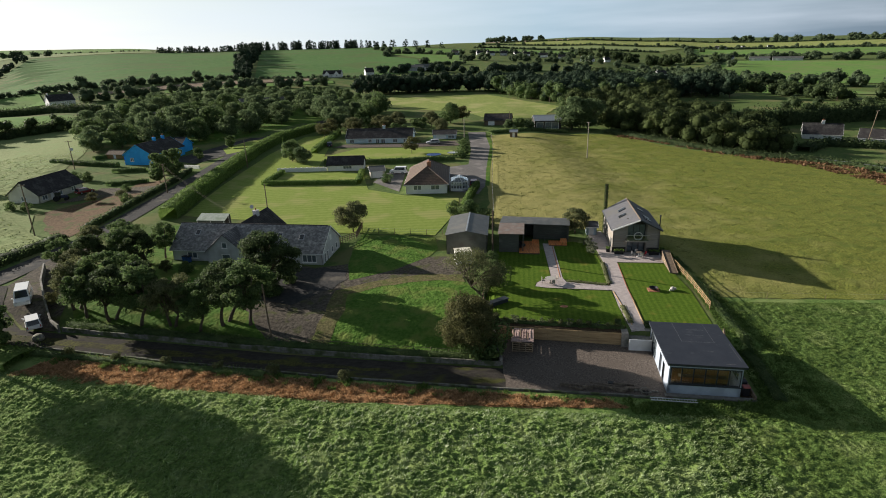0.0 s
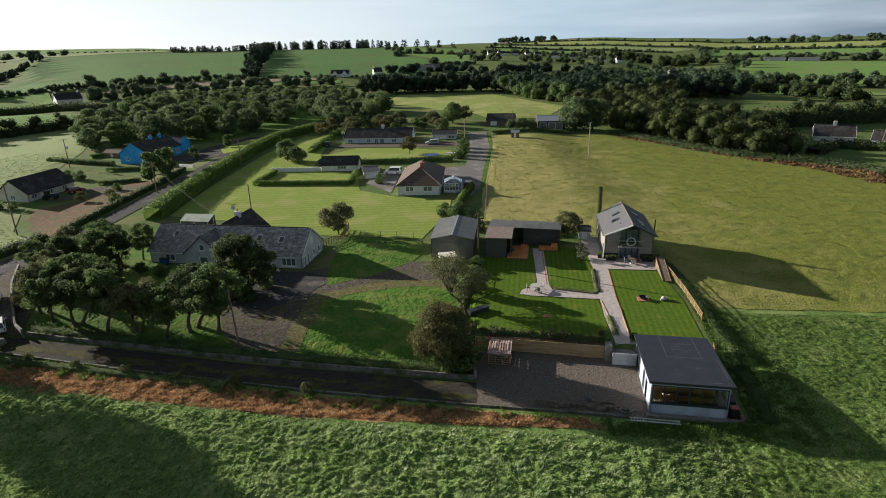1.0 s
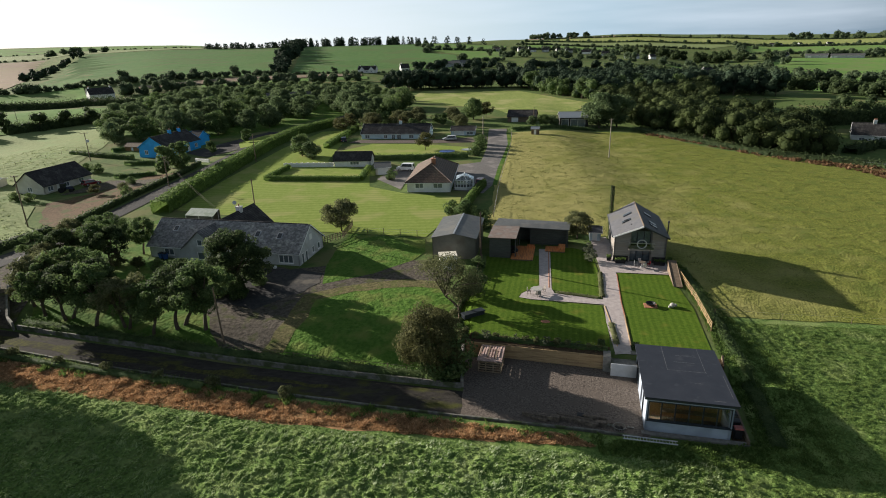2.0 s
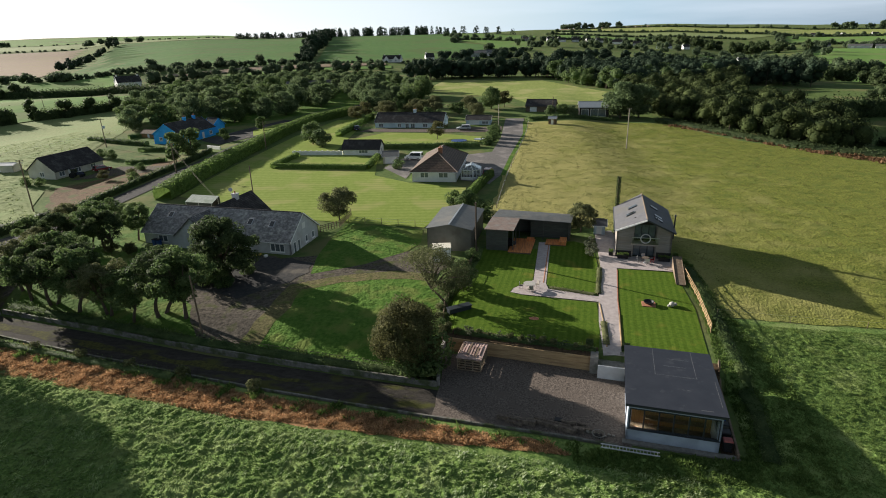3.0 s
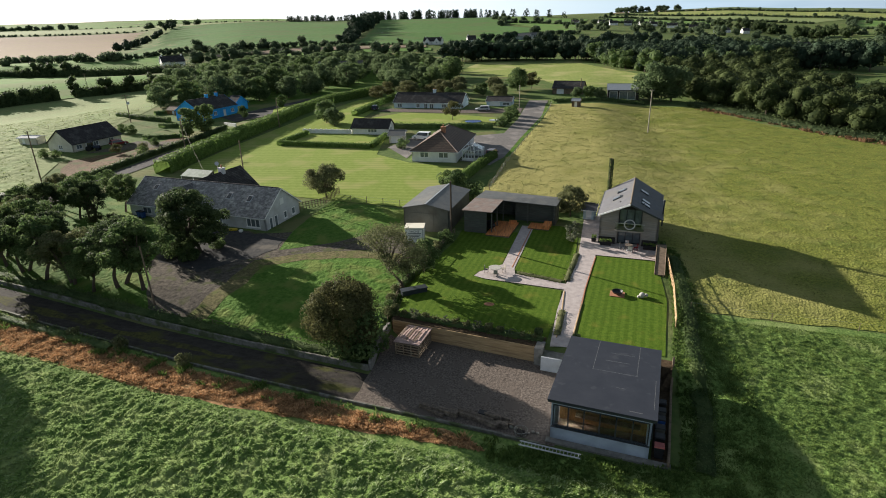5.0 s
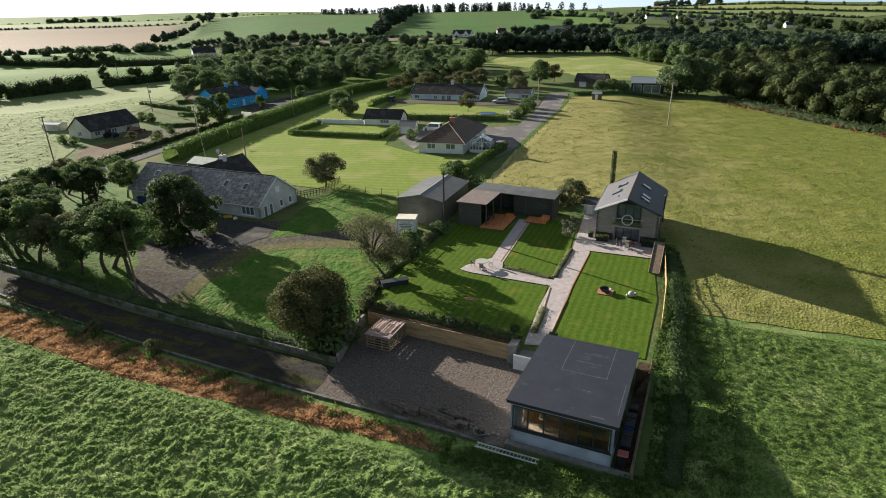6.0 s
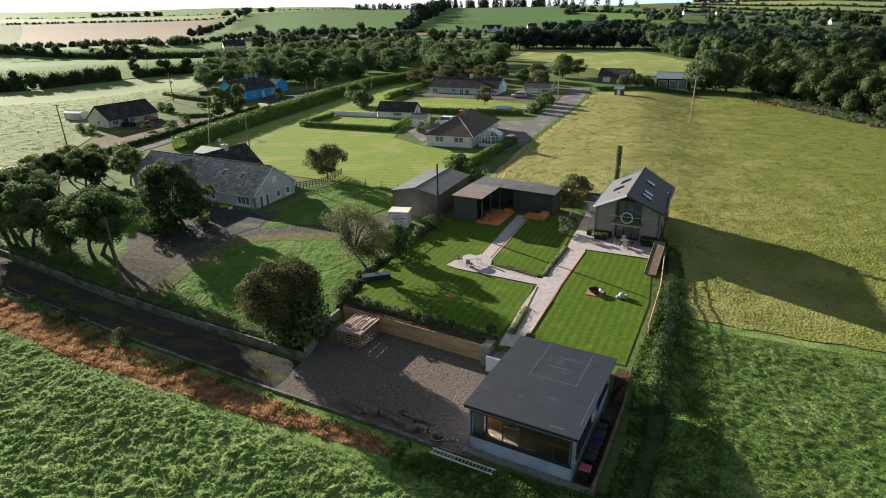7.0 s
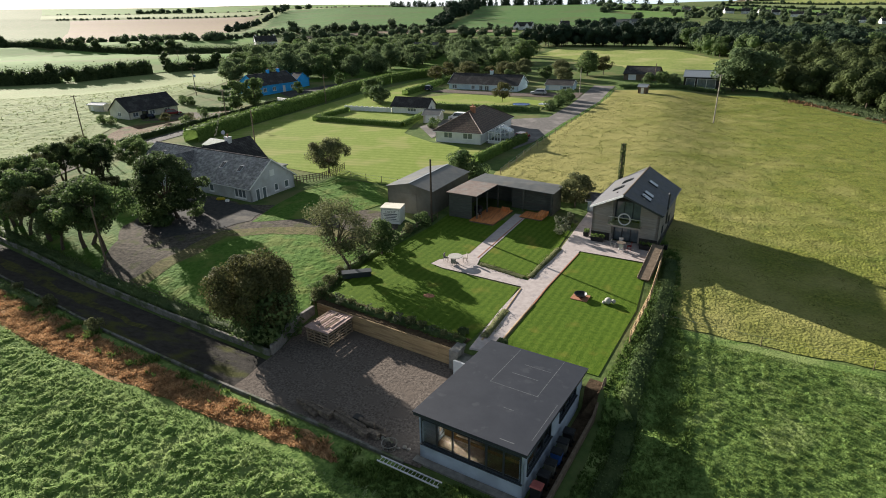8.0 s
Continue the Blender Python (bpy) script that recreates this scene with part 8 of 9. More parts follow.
def pole(x, y, top, label, mat=None, arms=(), r=0.14, lean=(0, 0), name="utility_pole", box_at=None):
    z = gz(x, y)
    p = thing(name, x, y, z, 0, label, "utility pole")
    bm = bmesh.new()
    h = top - z
    tube(bm, (0, 0, -0.5), (lean[0], lean[1], h), r, r * 0.72, 10)
    part("shaft", bm, mat or M_POLE, p)
    for za, half, turn in arms:
        bm = bmesh.new()
        d = Vector((math.cos(radians(turn)), math.sin(radians(turn)), 0)) * half
        c = Vector((lean[0], lean[1], za - z))
        tube(bm, c - d, c + d, 0.06, 0.06, 6)
        arm = part("crossarm", bm, mat or M_POLE, p)
        for s in (-0.9, 0, 0.9):
            b2 = bmesh.new()
            lathe(b2, [(0.03, za - z), (0.06, za - z + 0.1), (0.03, za - z + 0.2)], 8, (c.x + d.x * s, c.y + d.y * s))
            part("insulator", b2, M_CERAMIC, arm)
    if box_at:
        bm = bmesh.new()
        box(bm, 0.1, 0.7, -0.3, 0.3, box_at - z, box_at - z + 0.8)
        part("transformer", bm, M_CARGREY, p)
    return p


pole(8.1, 85.2, 8.5, "dark tarred pole beside the shelter", r=0.15)
pole(-32.5, 103.3, 9.8, "slim wooden pole behind the grey bungalow", M_OLDWOOD, r=0.12)
pole(-80.3, 107.5, 10.1, "wooden pole in the dewy pasture", M_OLDWOOD, ((9.9, 0.6, 30),), r=0.14)
pole(-110.6, 172.0, 9.6, "wooden pole with crossarm and transformer", M_OLDWOOD, ((9.3, 1.1, 20),), box_at=6.6)
pole(43.3, 166.0, 11.3, "bleached wooden pole in the open pasture", M_PALEPOLE, ((11.1, 0.5, 10),), r=0.15)
pole(8.7, 196.2, 9.5, "bleached wooden pole by the side road", M_PALEPOLE, r=0.15)
pole(27.8, 226.8, 8.6, "wooden pole beside the farm shed", M_OLDWOOD)
pole(-21.6, 63.2, 6.2, "grey pole among the lane trees", M_OLDWOOD, r=0.11, lean=(-0.3, 0.1))
pole(-54.6, 161.0, 9.6, "wooden pole by the tall hedge", M_OLDWOOD)
pole(-65.5, 134.0, 8.6, "wooden pole by the road", M_OLDWOOD, ((8.4, 0.7, 60),))
pole(133.0, 176.5, 10.8, "leaning wooden pole near the farmhouse", M_OLDWOOD, ((10.6, 0.9, 30),), lean=(1.6, 0.3))
pole(-206, 262, 9.0, "wooden pole between pastures", M_OLDWOOD, ((8.8, 0.9, 20),))
IV = pole(29.25, 97.2, 9.3, "pole thickly wrapped in dark ivy behind the barn house", r=0.16)
t = RNG.random(1500)
a = RNG.uniform(0, math.tau, 1500)
rr = 0.24 + 0.10 * RNG.random(1500)
iv = new("ivy", arrays("ivy", *cards(np.stack([rr * np.cos(a), rr * np.sin(a), t * 8.7], -1), np.stack([np.cos(a), np.sin(a), 0 * a], -1), np.full(1500, 0.2), 0.5), M_LEAF_DARK))
iv.parent = IV


def cable(points, sag, label):
    bm = bmesh.new()
    for p, q in zip(points, points[1:]):
        p, q = Vector(p), Vector(q)
        rings = []
        for i in range(17):
            f = i / 16
            c = p.lerp(q, f) - Vector((0, 0, sag * 4 * f * (1 - f)))
            rings.append([bm.verts.new(c + Vector(o)) for o in ((0.011, 0, 0), (0, 0.011, 0.008), (-0.011, 0, 0), (0, -0.011, -0.008))])
        for r0, r1 in zip(rings, rings[1:]):
            for i in range(4):
                bm.faces.new((r0[i], r0[(i + 1) % 4], r1[(i + 1) % 4], r1[i]))
    return solid("overhead_cable", bm, M_POLE, label, "cable")


cable([(-65.5, 134, 8.5), (-36.2, 97.5, 5.6)], 0.7, "thin overhead cable from the road pole to the bungalow")
cable([(-65.2, 133.6, 8.1), (-35.9, 97.2, 5.2)], 0.7, "thin overhead cable from the road pole to the bungalow")
cable([(-22.1, 63.4, 6.1), (-62, 66, 7.5)], 0.6, "thin overhead cable along the lane trees")


# ---- yard and garden things ----
CRATE = thing("pallet_crate", 9.25, 59.4, -1.02, -9.0, "stacked wooden pallets topped with faded pinkish boards", "pallet crate")
for (px, py, w, turn) in ((0, -1.55, 2.4, 0), (0, 1.55, 2.4, 180), (-1.2, 0, 3.1, -90), (1.2, 0, 3.1, 90)):
    m = pose(px, py, 0, 0, 0, turn)
    pal = new("pallet")
    pal.parent = CRATE
    pal.matrix_basis = m
    for r in range(5):
        boxed("slat", (-w / 2, w / 2, -0.02, 0.02, 0.05 + 0.27 * r, 0.16 + 0.27 * r), M_PALLET, pal)
    for s in np.linspace(-w / 2 + 0.05, w / 2 - 0.05, 4 if w < 3 else 5):
        boxed("bearer", (s - 0.05, s + 0.05, 0.021, 0.10, 0, 1.36), M_PALLET, pal)
for i in range(9):
    a = -1.28 + 0.285 * i
    bm = bmesh.new()
    prism(bm, [(a, -1.66, 1.37), (a + 0.27, -1.66, 1.37), (a + 0.27, 1.66, 1.37), (a, 1.66, 1.37)], [(a, -1.66, 1.41 + 0.05 * RNG.random()), (a + 0.27, -1.66, 1.41), (a + 0.27, 1.66, 1.43 + 0.05 * RNG.random()), (a, 1.66, 1.42)])
    part("board", bm, M_PINKTARP, CRATE)
for i in range(8):
    boxed("loose_board", (-1.2 + 0.28 * i, -1.05 + 0.28 * i, -1.1 + RNG.normal(0, 0.2), 0.8 + RNG.normal(0, 0.3), 1.47, 1.50), M_PINKTARP if i % 3 else M_OLDWOOD, CRATE)


def plank(x, y, z, ln, w, h, turn, label, mat=None):
    bm = bmesh.new()
    box(bm, -ln / 2, ln / 2, -w / 2, w / 2, 0, h)
    bmesh.ops.bevel(bm, geom=bm.edges[:], offset=0.015, segments=1, affect="EDGES")
    return solid("timber_baulk", bm, mat or M_SLEEPER, label, "timber", "timbers along the yard's edge", m=pose(x, y, z, 0, 0, turn))


for x, y, ln, w, h in ((13.2, 50.35, 2.6, 0.3, 0.3), (14.8, 50.0, 0.8, 0.5, 0.35), (16.9, 49.75, 3.4, 0.5, 0.28), (16.6, 50.0, 3.0, 0.2, 0.34), (18.7, 49.35, 0.9, 0.4, 0.3), (14.0, 50.6, 2.2, 0.16, 0.16), (15.9, 50.45, 1.7, 0.24, 0.22), (17.9, 50.0, 1.3, 0.22, 0.42), (19.3, 49.6, 1.1, 0.3, 0.2), (19.0, 49.9, 0.7, 0.2, 0.34), (13.4, 50.0, 1.5, 0.24, 0.2)):
    plank(x, y, gz(x, y) + 0.09, ln, w, h * 1.4, -9 + RNG.normal(0, 7), "weathered timber baulk lying at the yard's edge")
plank(17.1, 50.25, gz(17, 50) + 0.10, 0.6, 0.5, 0.5, -12, "dark crate standing by the timbers", M_BLACK)
PL = thing("stone_basket", 20.2, 48.75, gz(20, 48.7) + 0.09, 0, "round wire basket filled with dark stones", "basket")
bm = bmesh.new()
for i in range(18):
    a0, a1 = math.tau * i / 18, math.tau * (i + 1) / 18
    for z, r in ((0.05, 0.42), (0.42, 0.5)):
        tube(bm, (r * math.cos(a0), r * math.sin(a0), z), (r * math.cos(a1), r * math.sin(a1), z), 0.03, 0.03, 5)
    tube(bm, (0.42 * math.cos(a0), 0.42 * math.sin(a0), 0.05), (0.5 * math.cos(a0), 0.5 * math.sin(a0), 0.42), 0.015, 0.015, 4)
part("rim", bm, M_CONCRETE, PL)


def stone(name, x, y, z, r, mat, label, squash=0.7, group=""):
    bm = bmesh.new()
    bmesh.ops.create_icosphere(bm, subdivisions=2, radius=r)
    o = RNG.uniform(0, 50)
    for v in bm.verts:
        v.co *= 1 + 0.25 * noise.noise(v.co / r * 1.1 + Vector((o, o, 0)))
        v.co.z *= squash
    return solid(name, bm, mat, label, "stone", group, m=pose(x, y, z, 0, 0, RNG.uniform(0, 360)), smooth=True)


for i in range(9):
    x = 18.8 + 0.33 * i
    y = 49.4 - 0.2 * (x - 18.8) + RNG.normal(0, 0.12)
    stone("stone", x, y, gz(x, y) + 0.16, RNG.uniform(0.1, 0.2), M_STONE, "grey field stone at the yard's edge", group="stones at the yard's edge")
for dx, dy in ((0, 0), (0.2, 0.1), (-0.15, 0.15), (0.05, -0.2)):
    stone("stone", 20.2 + dx, 48.75 + dy, gz(20, 48.7) + 0.3, 0.17, M_TIMBERDARK, "dark stone in the wire basket", group="stones in the basket")
stone("boulder", -51.6, 64.6, gz(-51.6, 64.6) + 0.4, 0.75, M_STONE, "grey boulder at the lane mouth")
LAD = thing("ladder", 22.35, 47.0, gz(22.35, 47.0) + 0.42, -9.6, "pale aluminium ladder lying in the grass", "ladder")
for s in (-0.21, 0.21):
    bm = bmesh.new()
    box(bm, -2.2, 2.2, s - 0.03, s + 0.03, 0, 0.08)
    part("rail", bm, M_ALLOY, LAD)
for i in range(17):
    bm = bmesh.new()
    tube(bm, (-2.05 + 0.256 * i, -0.2, 0.04), (-2.05 + 0.256 * i, 0.2, 0.04), 0.022, 0.022, 6)
    part("rung", bm, M_ALLOY, LAD)

# white site box with its sign
BX = thing("site_box", 2.2, 83.0, 0.32, 8.0, "white painted site box with a blue lettered front", "container")
boxed("body", (0, 2.5, 0, 2.0, 0.12, 2.1), M_WHITEPAINT, BX)
boxed("roof", (-0.06, 2.56, -0.06, 2.06, 2.101, 2.19), M_CREAM, BX)
boxed("skid", (0.1, 2.4, 0.2, 1.8, -0.2, 0.119), M_OLDWOOD, BX)
for z0, z1, x0, x1 in ((1.32, 1.42, 0.35, 2.15), (1.12, 1.2, 0.45, 2.05), (0.92, 1.0, 0.6, 1.9), (0.7, 0.78, 0.5, 2.0)):
    boxed("sign_line", (x0, x1, -0.012, -0.004, z0, z1), M_CARNAVY, BX)
for z0, z1, x0, x1 in ((0.5, 2.0, 0.12, 0.16), (0.5, 2.0, 2.34, 2.38), (1.96, 2.0, 0.161, 2.339), (0.5, 0.54, 0.161, 2.339)):
    boxed("sign_border", (x0, x1, -0.012, -0.004, z0, z1), M_CARNAVY, BX)
text = bpy.data.curves.new("sign_text", "FONT")
text.body, text.size, text.align_x, text.extrude = "YACHT", 0.42, "CENTER", 0.006
tmp = bpy.data.objects.new("sign_text", text)
scene.collection.objects.link(tmp)
bpy.context.view_layer.update()
me = bpy.data.meshes.new_from_object(tmp.evaluated_get(bpy.context.evaluated_depsgraph_get()))
bpy.data.objects.remove(tmp)
me.materials.clear()
me.materials.append(M_CARNAVY)
st = new("sign_text", me)
st.parent = BX
st.matrix_basis = pose(1.25, -0.01, 1.52, 90, 0, 0)


def chair(x, y, z, turn, mat, label, group):
    c = thing("garden_chair", x, y, z, turn, label, "chair", group)
    boxed("seat", (-0.23, 0.23, -0.22, 0.22, 0.42, 0.46), mat, c)
    boxed("backrest", (-0.23, 0.23, 0.20, 0.24, 0.47, 0.92), mat, c)
    for sx in (-0.2, 0.2):
        for sy in (-0.19, 0.19):
            bm = bmesh.new()
            tube(bm, (sx, sy, 0), (sx, sy, 0.419), 0.02, 0.02, 6)
            part("leg", bm, mat, c)


def round_table(x, y, z, r, top, legs, label):
    t = thing("round_table", x, y, z, 0, label, "table")
    bm = bmesh.new()
    lathe(bm, [(r * 0.97, 0.70), (r, 0.72), (r, 0.745), (r * 0.97, 0.76)], 24)
    part("tabletop", bm, top, t)
    bm = bmesh.new()
    lathe(bm, [(0.28, 0.0), (0.26, 0.06), (0.07, 0.12), (0.06, 0.699)], 12)
    part("pedestal", bm, legs, t)


zt = gz(15.2, 74) + 0.09
round_table(15.3, 74.2, zt, 0.75, M_CERAMIC, M_CONCRETE, "round pale garden table on the paving")
for dx, dy, turn in ((-1.0, 0.0, 90), (0.9, 0.5, -60), (0.2, -1.0, 180)):
    chair(15.3 + dx, 74.2 + dy, zt, turn, M_TIMBERGREY, "grey garden chair at the round table", "chairs at the round table")
zp = gz(31, 83.5) + 0.12
round_table(31.0, 83.6, zp, 0.5, M_SLEEPER, M_STEEL, "small bistro table before the barn house")
for dx, dy, turn in ((-0.85, 0.1, 80), (0.85, 0.0, -90), (0.1, -0.85, 175), (-0.1, 0.85, 5)):
    chair(31.0 + dx, 83.6 + dy, zp, turn, M_CARRED if dx > 0.5 else M_STEEL, "metal bistro chair before the barn house", "chairs at the bistro table")


def planter(x, y, z, turn, w, d, label):
    p = thing("planter", x, y, z, turn, label, "planter", "planters before the barn house")
    bm = bmesh.new()
    prism(bm, [(-w / 2 * 0.9, -d / 2 * 0.9, 0), (w / 2 * 0.9, -d / 2 * 0.9, 0), (w / 2 * 0.9, d / 2 * 0.9, 0), (-w / 2 * 0.9, d / 2 * 0.9, 0)], [(-w / 2, -d / 2, 0.5), (w / 2, -d / 2, 0.5), (w / 2, d / 2, 0.5), (-w / 2, d / 2, 0.5)])
    part("tub", bm, M_BLACK, p)
    n = 160
    pos = np.stack([RNG.uniform(-w / 2, w / 2, n), RNG.uniform(-d / 2, d / 2, n), 0.5 + RNG.random(n) * 0.35], -1)
    o = new("foliage", arrays("foliage", *cards(pos, np.tile([0, 0, 1.0], (n, 1)), np.full(n, 0.16), 0.9), M_LEAF_HEDGE))
    o.parent = p


for x, y, w in ((28.3, 85.2, 1.5), (26.9, 86.4, 0.6), (33.6, 84.3, 1.6), (35.4, 85.6, 0.7)):
    planter(x, y, gz(x, y) + 0.1, -8, w, 0.6, "black planter tub with green plants")
FP = thing("fire_pit", 28.7, 70.7, gz(28.7, 70.7) + 0.05, -8, "black fire bowl on a square paved base", "fire pit")
boxed("paving", (-0.75, 0.75, -0.65, 0.65, -0.1, 0.07), M_BRICKEDGE, FP)
bm = bmesh.new()
lathe(bm, [(0.2, 0.08), (0.45, 0.2), (0.6, 0.42), (0.56, 0.42), (0.40, 0.24), (0.05, 0.16)], 20)
part("bowl", bm, M_BLACK, FP)
ORN = thing("stone_ornament", 31.15, 70.3, gz(31.1, 70.3) + 0.05, 0, "pale stone ball ornaments on the lawn", "ornament")
for dx, dy, r in ((0, 0, 0.32), (0.45, 0.25, 0.2), (-0.35, -0.1, 0.16)):
    bm = bmesh.new()
    bmesh.ops.create_icosphere(bm, subdivisions=2, radius=r)
    bmesh.ops.translate(bm, verts=bm.verts[:], vec=(dx, dy, r * 0.9))
    part("ball", bm, M_CERAMIC, ORN, smooth=True)
TR = thing("stone_trough", 7.2, 67.9, 0.55, 33, "long dark covered bench on the lawn", "bench")
boxed("body", (-1.4, 1.4, -0.4, 0.4, 0, 0.5), M_ANTHRACITE, TR, bevel=0.04)
boxed("lid", (-1.46, 1.46, -0.46, 0.46, 0.501, 0.6), M_ANTHRACITE, TR)
WS = thing("wood_store", 34.2, 79.3, 0.5, -9, "brown timber log store with a sloping lid", "store")
boxed("body", (-0.5, 0.5, -2.9, 3.3, 0, 0.19), M_OLDWOOD, WS)
for i in range(16):
    p, q = -3.0 + 0.4 * i, -3.0 + 0.4 * i + 0.385
    bm = bmesh.new()
    z0, z1 = 0.2 + 1.3 * (p + 3) / 6.4, 0.2 + 1.3 * (q + 3) / 6.4
    prism(bm, [(-0.55, p, 0.195), (0.55, p, 0.195), (0.55, q, 0.195), (-0.55, q, 0.195)], [(-0.55, p, z0), (0.55, p, z0), (0.55, q, z1), (-0.55, q, z1)])
    part("board", bm, M_OLDWOOD, WS)
for s in (-0.55, 0.55):
    bm = bmesh.new()
    tube(bm, (s, -3.0, 0.24), (s, 3.4, 1.54), 0.04, 0.04, 5)
    part("edge_board", bm, M_OLDWOOD, WS)
DT = thing("deck_table", 12.9, 89.2, 0.85, -8, "dark covered grill on the deck", "grill")
boxed("body", (-0.5, 0.5, -0.3, 0.3, 0.35, 0.8), M_BLACK, DT, bevel=0.08)
boxed("hood", (-0.5, 0.5, -0.3, 0.3, 0.801, 1.1), M_BLACK, DT, bevel=0.1)
boxed("stand", (-0.4, 0.4, -0.2, 0.2, -0.05, 0.349), M_BLACK, DT)
for x, y, mat, text in ((-42.4, 88.0, M_BINBLUE, "blue wheelie bin at the bungalow's wall"), (-41.6, 87.8, M_BINBLUE, "blue wheelie bin at the bungalow's wall")):
    wheelie_bin(x, y, gz(x, y), 170, mat, text)
bm = bmesh.new()
box(bm, -0.6, 0.6, -0.25, 0.25, 0, 0.35)
bmesh.ops.bevel(bm, geom=bm.edges[:], offset=0.1, segments=2, affect="EDGES")
solid("garden_toy", bm, M_YELLOW, "yellow plastic toy by the bungalow's wall", "toy", m=pose(-24.0, 84.2, gz(-24, 84.2) + 0.05, 0, 0, 20))
stone("sack", -22.6, 83.9, gz(-22.6, 83.9) + 0.2, 0.35, M_WHITE, "white sack by the bungalow's wall", 0.7)


# ---- vehicles ----
def vehicle(name, x, y, turn, ln, w, h, paint, label, bonnet=0.24, boot=0.12, sill=0.55, category="car"):
    """A car or van: shaped body, glazed cabin, four wheels, lamps. Front along +x."""
    z = gz(x, y) + 0.1
    v = thing(name, x, y, z, turn, label, category)
    f, b = ln / 2, -ln / 2
    belt = h * sill
    side = [(b, 0.30), (f, 0.30), (f + 0.02, belt * 0.62), (f - ln * 0.02, belt * 0.84), (f - ln * bonnet, belt), (b + ln * boot * 0.3, belt), (b - 0.01, belt * 0.8)]
    bm = bmesh.new()
    prism(bm, [(px, -w / 2, pz) for px, pz in side], [(px, w / 2, pz) for px, pz in side])
    bmesh.ops.recalc_face_normals(bm, faces=bm.faces[:])
    bmesh.ops.bevel(bm, geom=bm.edges[:], offset=0.07, segments=2, affect="EDGES")
    body = part("body", bm, paint, v, smooth=False)
    cab = [(f - ln * bonnet - 0.02, belt - 0.02), (f - ln * (bonnet + 0.14), h - 0.04), (b + ln * boot * 0.7, h), (b + ln * boot * 0.15, belt - 0.02)]
    bm = bmesh.new()
    lo = [(px, -w / 2 * (0.95 if pz < h * 0.8 else 0.82), pz) for px, pz in cab]
    hi = [(px, w / 2 * (0.95 if pz < h * 0.8 else 0.82), pz) for px, pz in cab]
    prism(bm, lo, hi)
    bmesh.ops.recalc_face_normals(bm, faces=bm.faces[:])
    part("cabin", bm, paint, v)
    for s in (-1, 1):
        q = [Vector((px, s * (w / 2 * (0.95 if pz < h * 0.8 else 0.82)), pz)) for px, pz in cab]
        c = sum(q, Vector()) / 4
        q = [c + (p - c) * 0.82 for p in q]
        bm = bmesh.new()
        prism(bm, [p + Vector((0, s * 0.002, 0)) for p in q], [p + Vector((0, s * 0.02, 0)) for p in q])
        bmesh.ops.recalc_face_normals(bm, faces=bm.faces[:])
        part("side_window", bm, M_WINDOW, v)
    for nm, (i, j) in (("windscreen", (0, 1)), ("rear_window", (3, 2))):
        q = [Vector(lo[i]), Vector(hi[i]), Vector(hi[j]), Vector(lo[j])]
        c = sum(q, Vector()) / 4
        nrm = (q[1] - q[0]).cross(q[2] - q[1]).normalized()
        nrm = nrm if nrm.x * (1 if i == 0 else -1) > 0 else -nrm
        q = [c + (p - c) * 0.84 + nrm * 0.004 for p in q]
        bm = bmesh.new()
        prism(bm, q, [p + nrm * 0.018 for p in q])
        bmesh.ops.recalc_face_normals(bm, faces=bm.faces[:])
        part(nm, bm, M_WINDOW, v)
    for sx in (f - ln * 0.19, b + ln * 0.2):
        for s in (-1, 1):
            bm = bmesh.new()
            tube(bm, (sx, s * (w / 2 - 0.16), 0.31), (sx, s * (w / 2 + 0.02), 0.31), 0.32, 0.32, 16)
            wh = part("wheel", bm, M_RUBBER, v)
            bm = bmesh.new()
            tube(bm, (sx, s * (w / 2 + 0.021), 0.31), (sx, s * (w / 2 + 0.03), 0.31), 0.2, 0.18, 12)
            part("rim", bm, M_STEEL, wh)
    for s in (-1, 1):
        boxed("headlight", (f - 0.06, f + 0.03, s * w * 0.36 - 0.16, s * w * 0.36 + 0.16, belt * 0.66, belt * 0.8), M_CARGREY, v)
        boxed("tail_light", (b - 0.03, b + 0.05, s * w * 0.41 - 0.08, s * w * 0.41 + 0.08, belt * 0.6, belt * 0.95), M_RED, v)
        boxed("mirror", (f - ln * (bonnet + 0.04), f - ln * (bonnet + 0.02) + 0.06, s * (w / 2 + 0.12) - 0.09, s * (w / 2 + 0.12) + 0.09, belt, belt + 0.16), paint, v)
    boxed("number_plate", (b - 0.035, b - 0.012, -0.26, 0.26, belt * 0.5, belt * 0.62), M_WHITEPAINT, v)
    return v


vehicle("van", -59.6, 74.2, -60, 5.0, 1.95, 2.1, M_CARWHITE, "white van parked on the verge", 0.17, 0.02, 0.52, "van")
vehicle("car", -54.9, 68.6, 128, 4.3, 1.75, 1.5, M_CARWHITE, "white hatchback parked behind the van", 0.22, 0.1)
vehicle("car", 8.0, 131.6, 80, 3.9, 1.7, 1.5, M_CARRED, "dark red hatchback on the drive", 0.22, 0.1)
vehicle("van", -10.8, 147.0, 170, 4.4, 1.8, 1.85, M_CARWHITE, "white car-derived van behind the white bungalow", 0.2, 0.03, 0.55, "van")
vehicle("car", -2.0, 190.0, 185, 4.5, 1.8, 1.5, M_CARGREY, "silver car beside the pale bungalow", 0.24, 0.12)
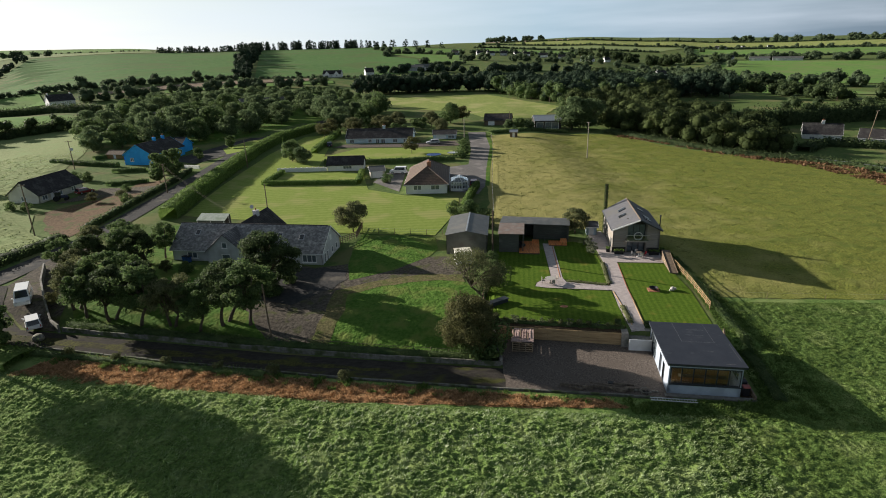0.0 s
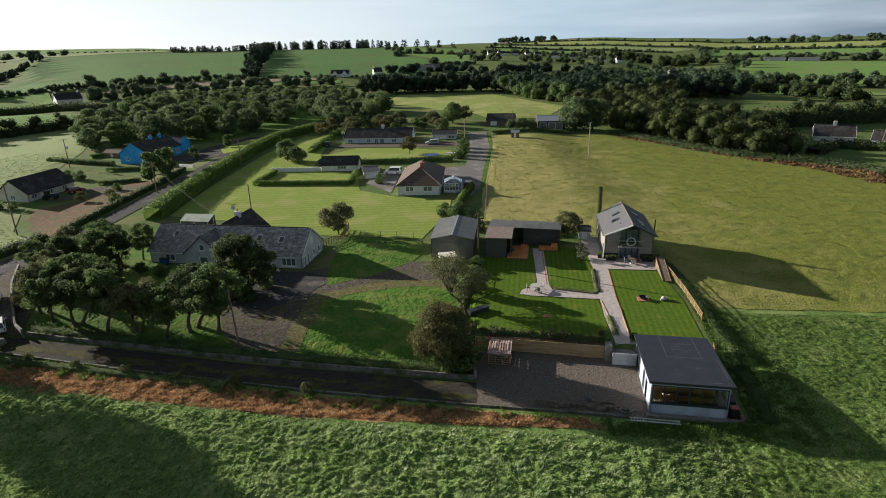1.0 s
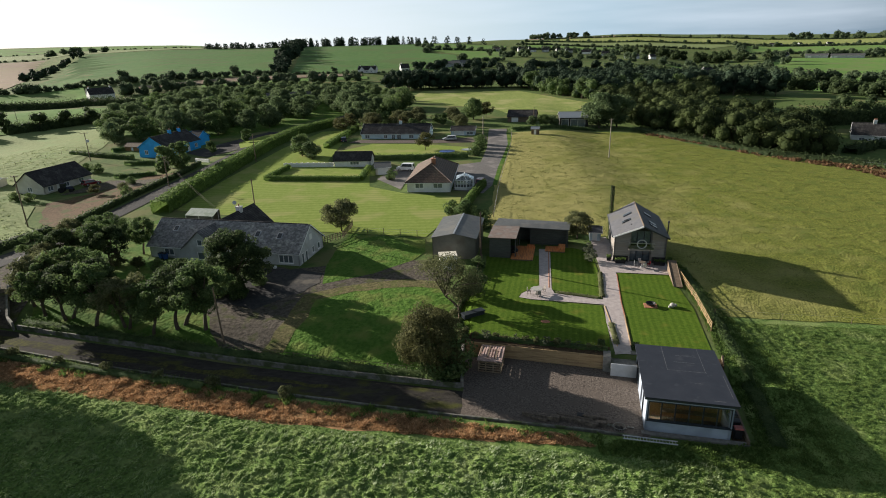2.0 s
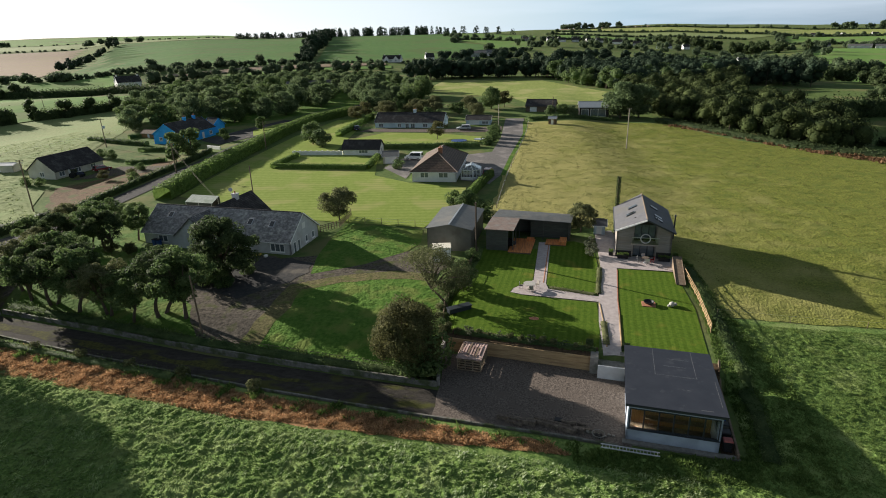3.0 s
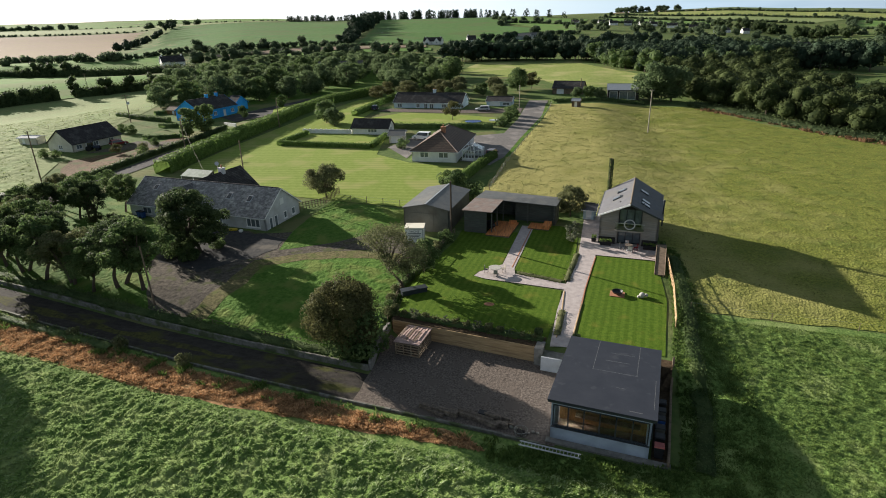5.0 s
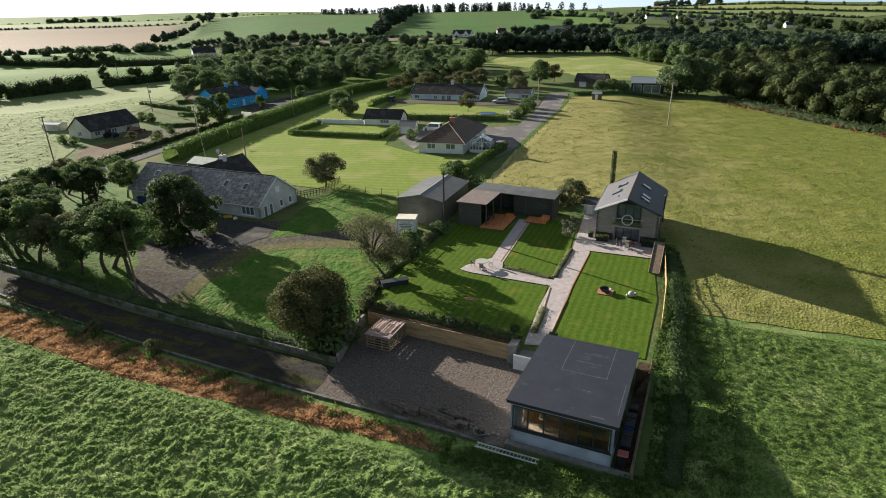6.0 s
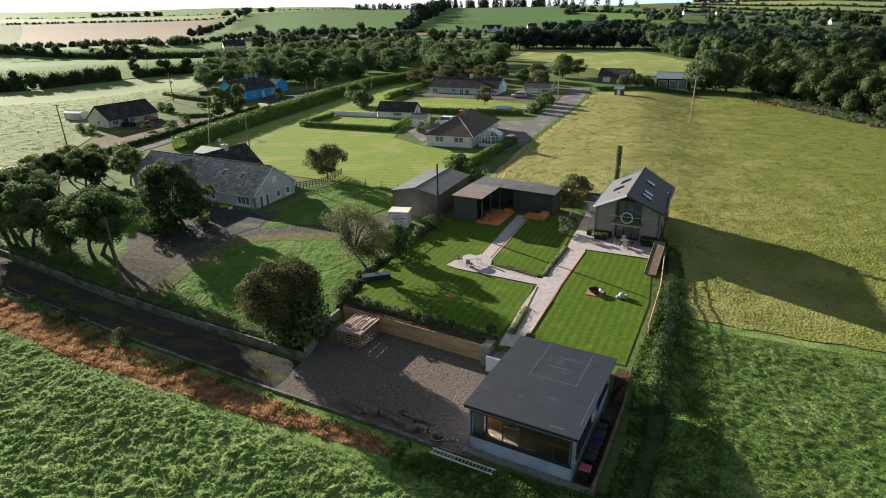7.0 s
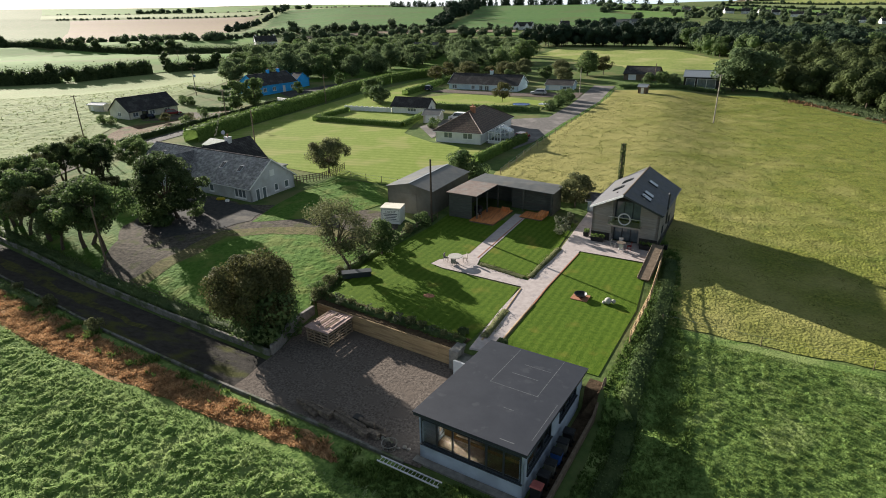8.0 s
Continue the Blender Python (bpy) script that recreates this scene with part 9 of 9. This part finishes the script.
vehicle("car", -36.5, 191.0, 100, 4.2, 1.75, 1.5, M_CARNAVY, "dark blue car beside the pale bungalow", 0.24, 0.12)
vehicle("car", -89.6, 141.0, 60, 4.2, 1.75, 1.45, M_CARRED, "dark red car before the cream bungalow", 0.24, 0.12)
TRC = thing("tractor", -91.8, 134.6, gz(-91.8, 134.6), 20, "small dark blue tractor before the cream bungalow", "tractor")
boxed("bonnet", (0.2, 1.7, -0.35, 0.35, 0.6, 1.25), M_CARNAVY, TRC, bevel=0.08)
boxed("cab_frame", (-0.9, 0.19, -0.55, 0.55, 0.7, 2.1), M_WINDOW, TRC, bevel=0.06)
boxed("cab_roof", (-1.0, 0.3, -0.65, 0.65, 2.101, 2.22), M_CARNAVY, TRC)
for sx, r, s in ((-0.7, 0.65, -1), (-0.7, 0.65, 1), (1.3, 0.42, -1), (1.3, 0.42, 1)):
    bm = bmesh.new()
    tube(bm, (sx, s * 0.6, r), (sx, s * 0.92, r), r, r, 18)
    part("wheel", bm, M_RUBBER, TRC)
for x, y, r in ((-1.6, 168.8, 2.2), (4.0, 170.6, 1.6)):
    TP = thing("trampoline", x, y, gz(x, y) + 0.05, 0, "round garden trampoline on the front lawn", "trampoline")
    bm = bmesh.new()
    lathe(bm, [(r - 0.25, 0.62), (r, 0.62), (r, 0.68), (r - 0.25, 0.68)], 24)
    part("pad", bm, M_BINBLUE if r > 2 else M_CARGREY, TP)
    bm = bmesh.new()
    lathe(bm, [(r - 0.26, 0.64), (r - 0.26, 0.655)], 24)
    part("mat", bm, M_BLACK, TP)
    for i in range(6):
        bm = bmesh.new()
        a = math.tau * i / 6
        tube(bm, ((r - 0.1) * math.cos(a), (r - 0.1) * math.sin(a), -0.1), ((r - 0.1) * math.cos(a), (r - 0.1) * math.sin(a), 0.62), 0.03, 0.03, 6)
        part("leg", bm, M_STEEL, TP)
for x, y in ((-32.2, 57.4), (-25.6, 56.1), (-38.6, 58.8), (-19.0, 54.7), (-11.0, 53.0), (-45, 60.2)):
    plant("shrub", x, y, "pale flowering weed at the lane's edge", RNG.uniform(0.55, 0.8), name="bush")
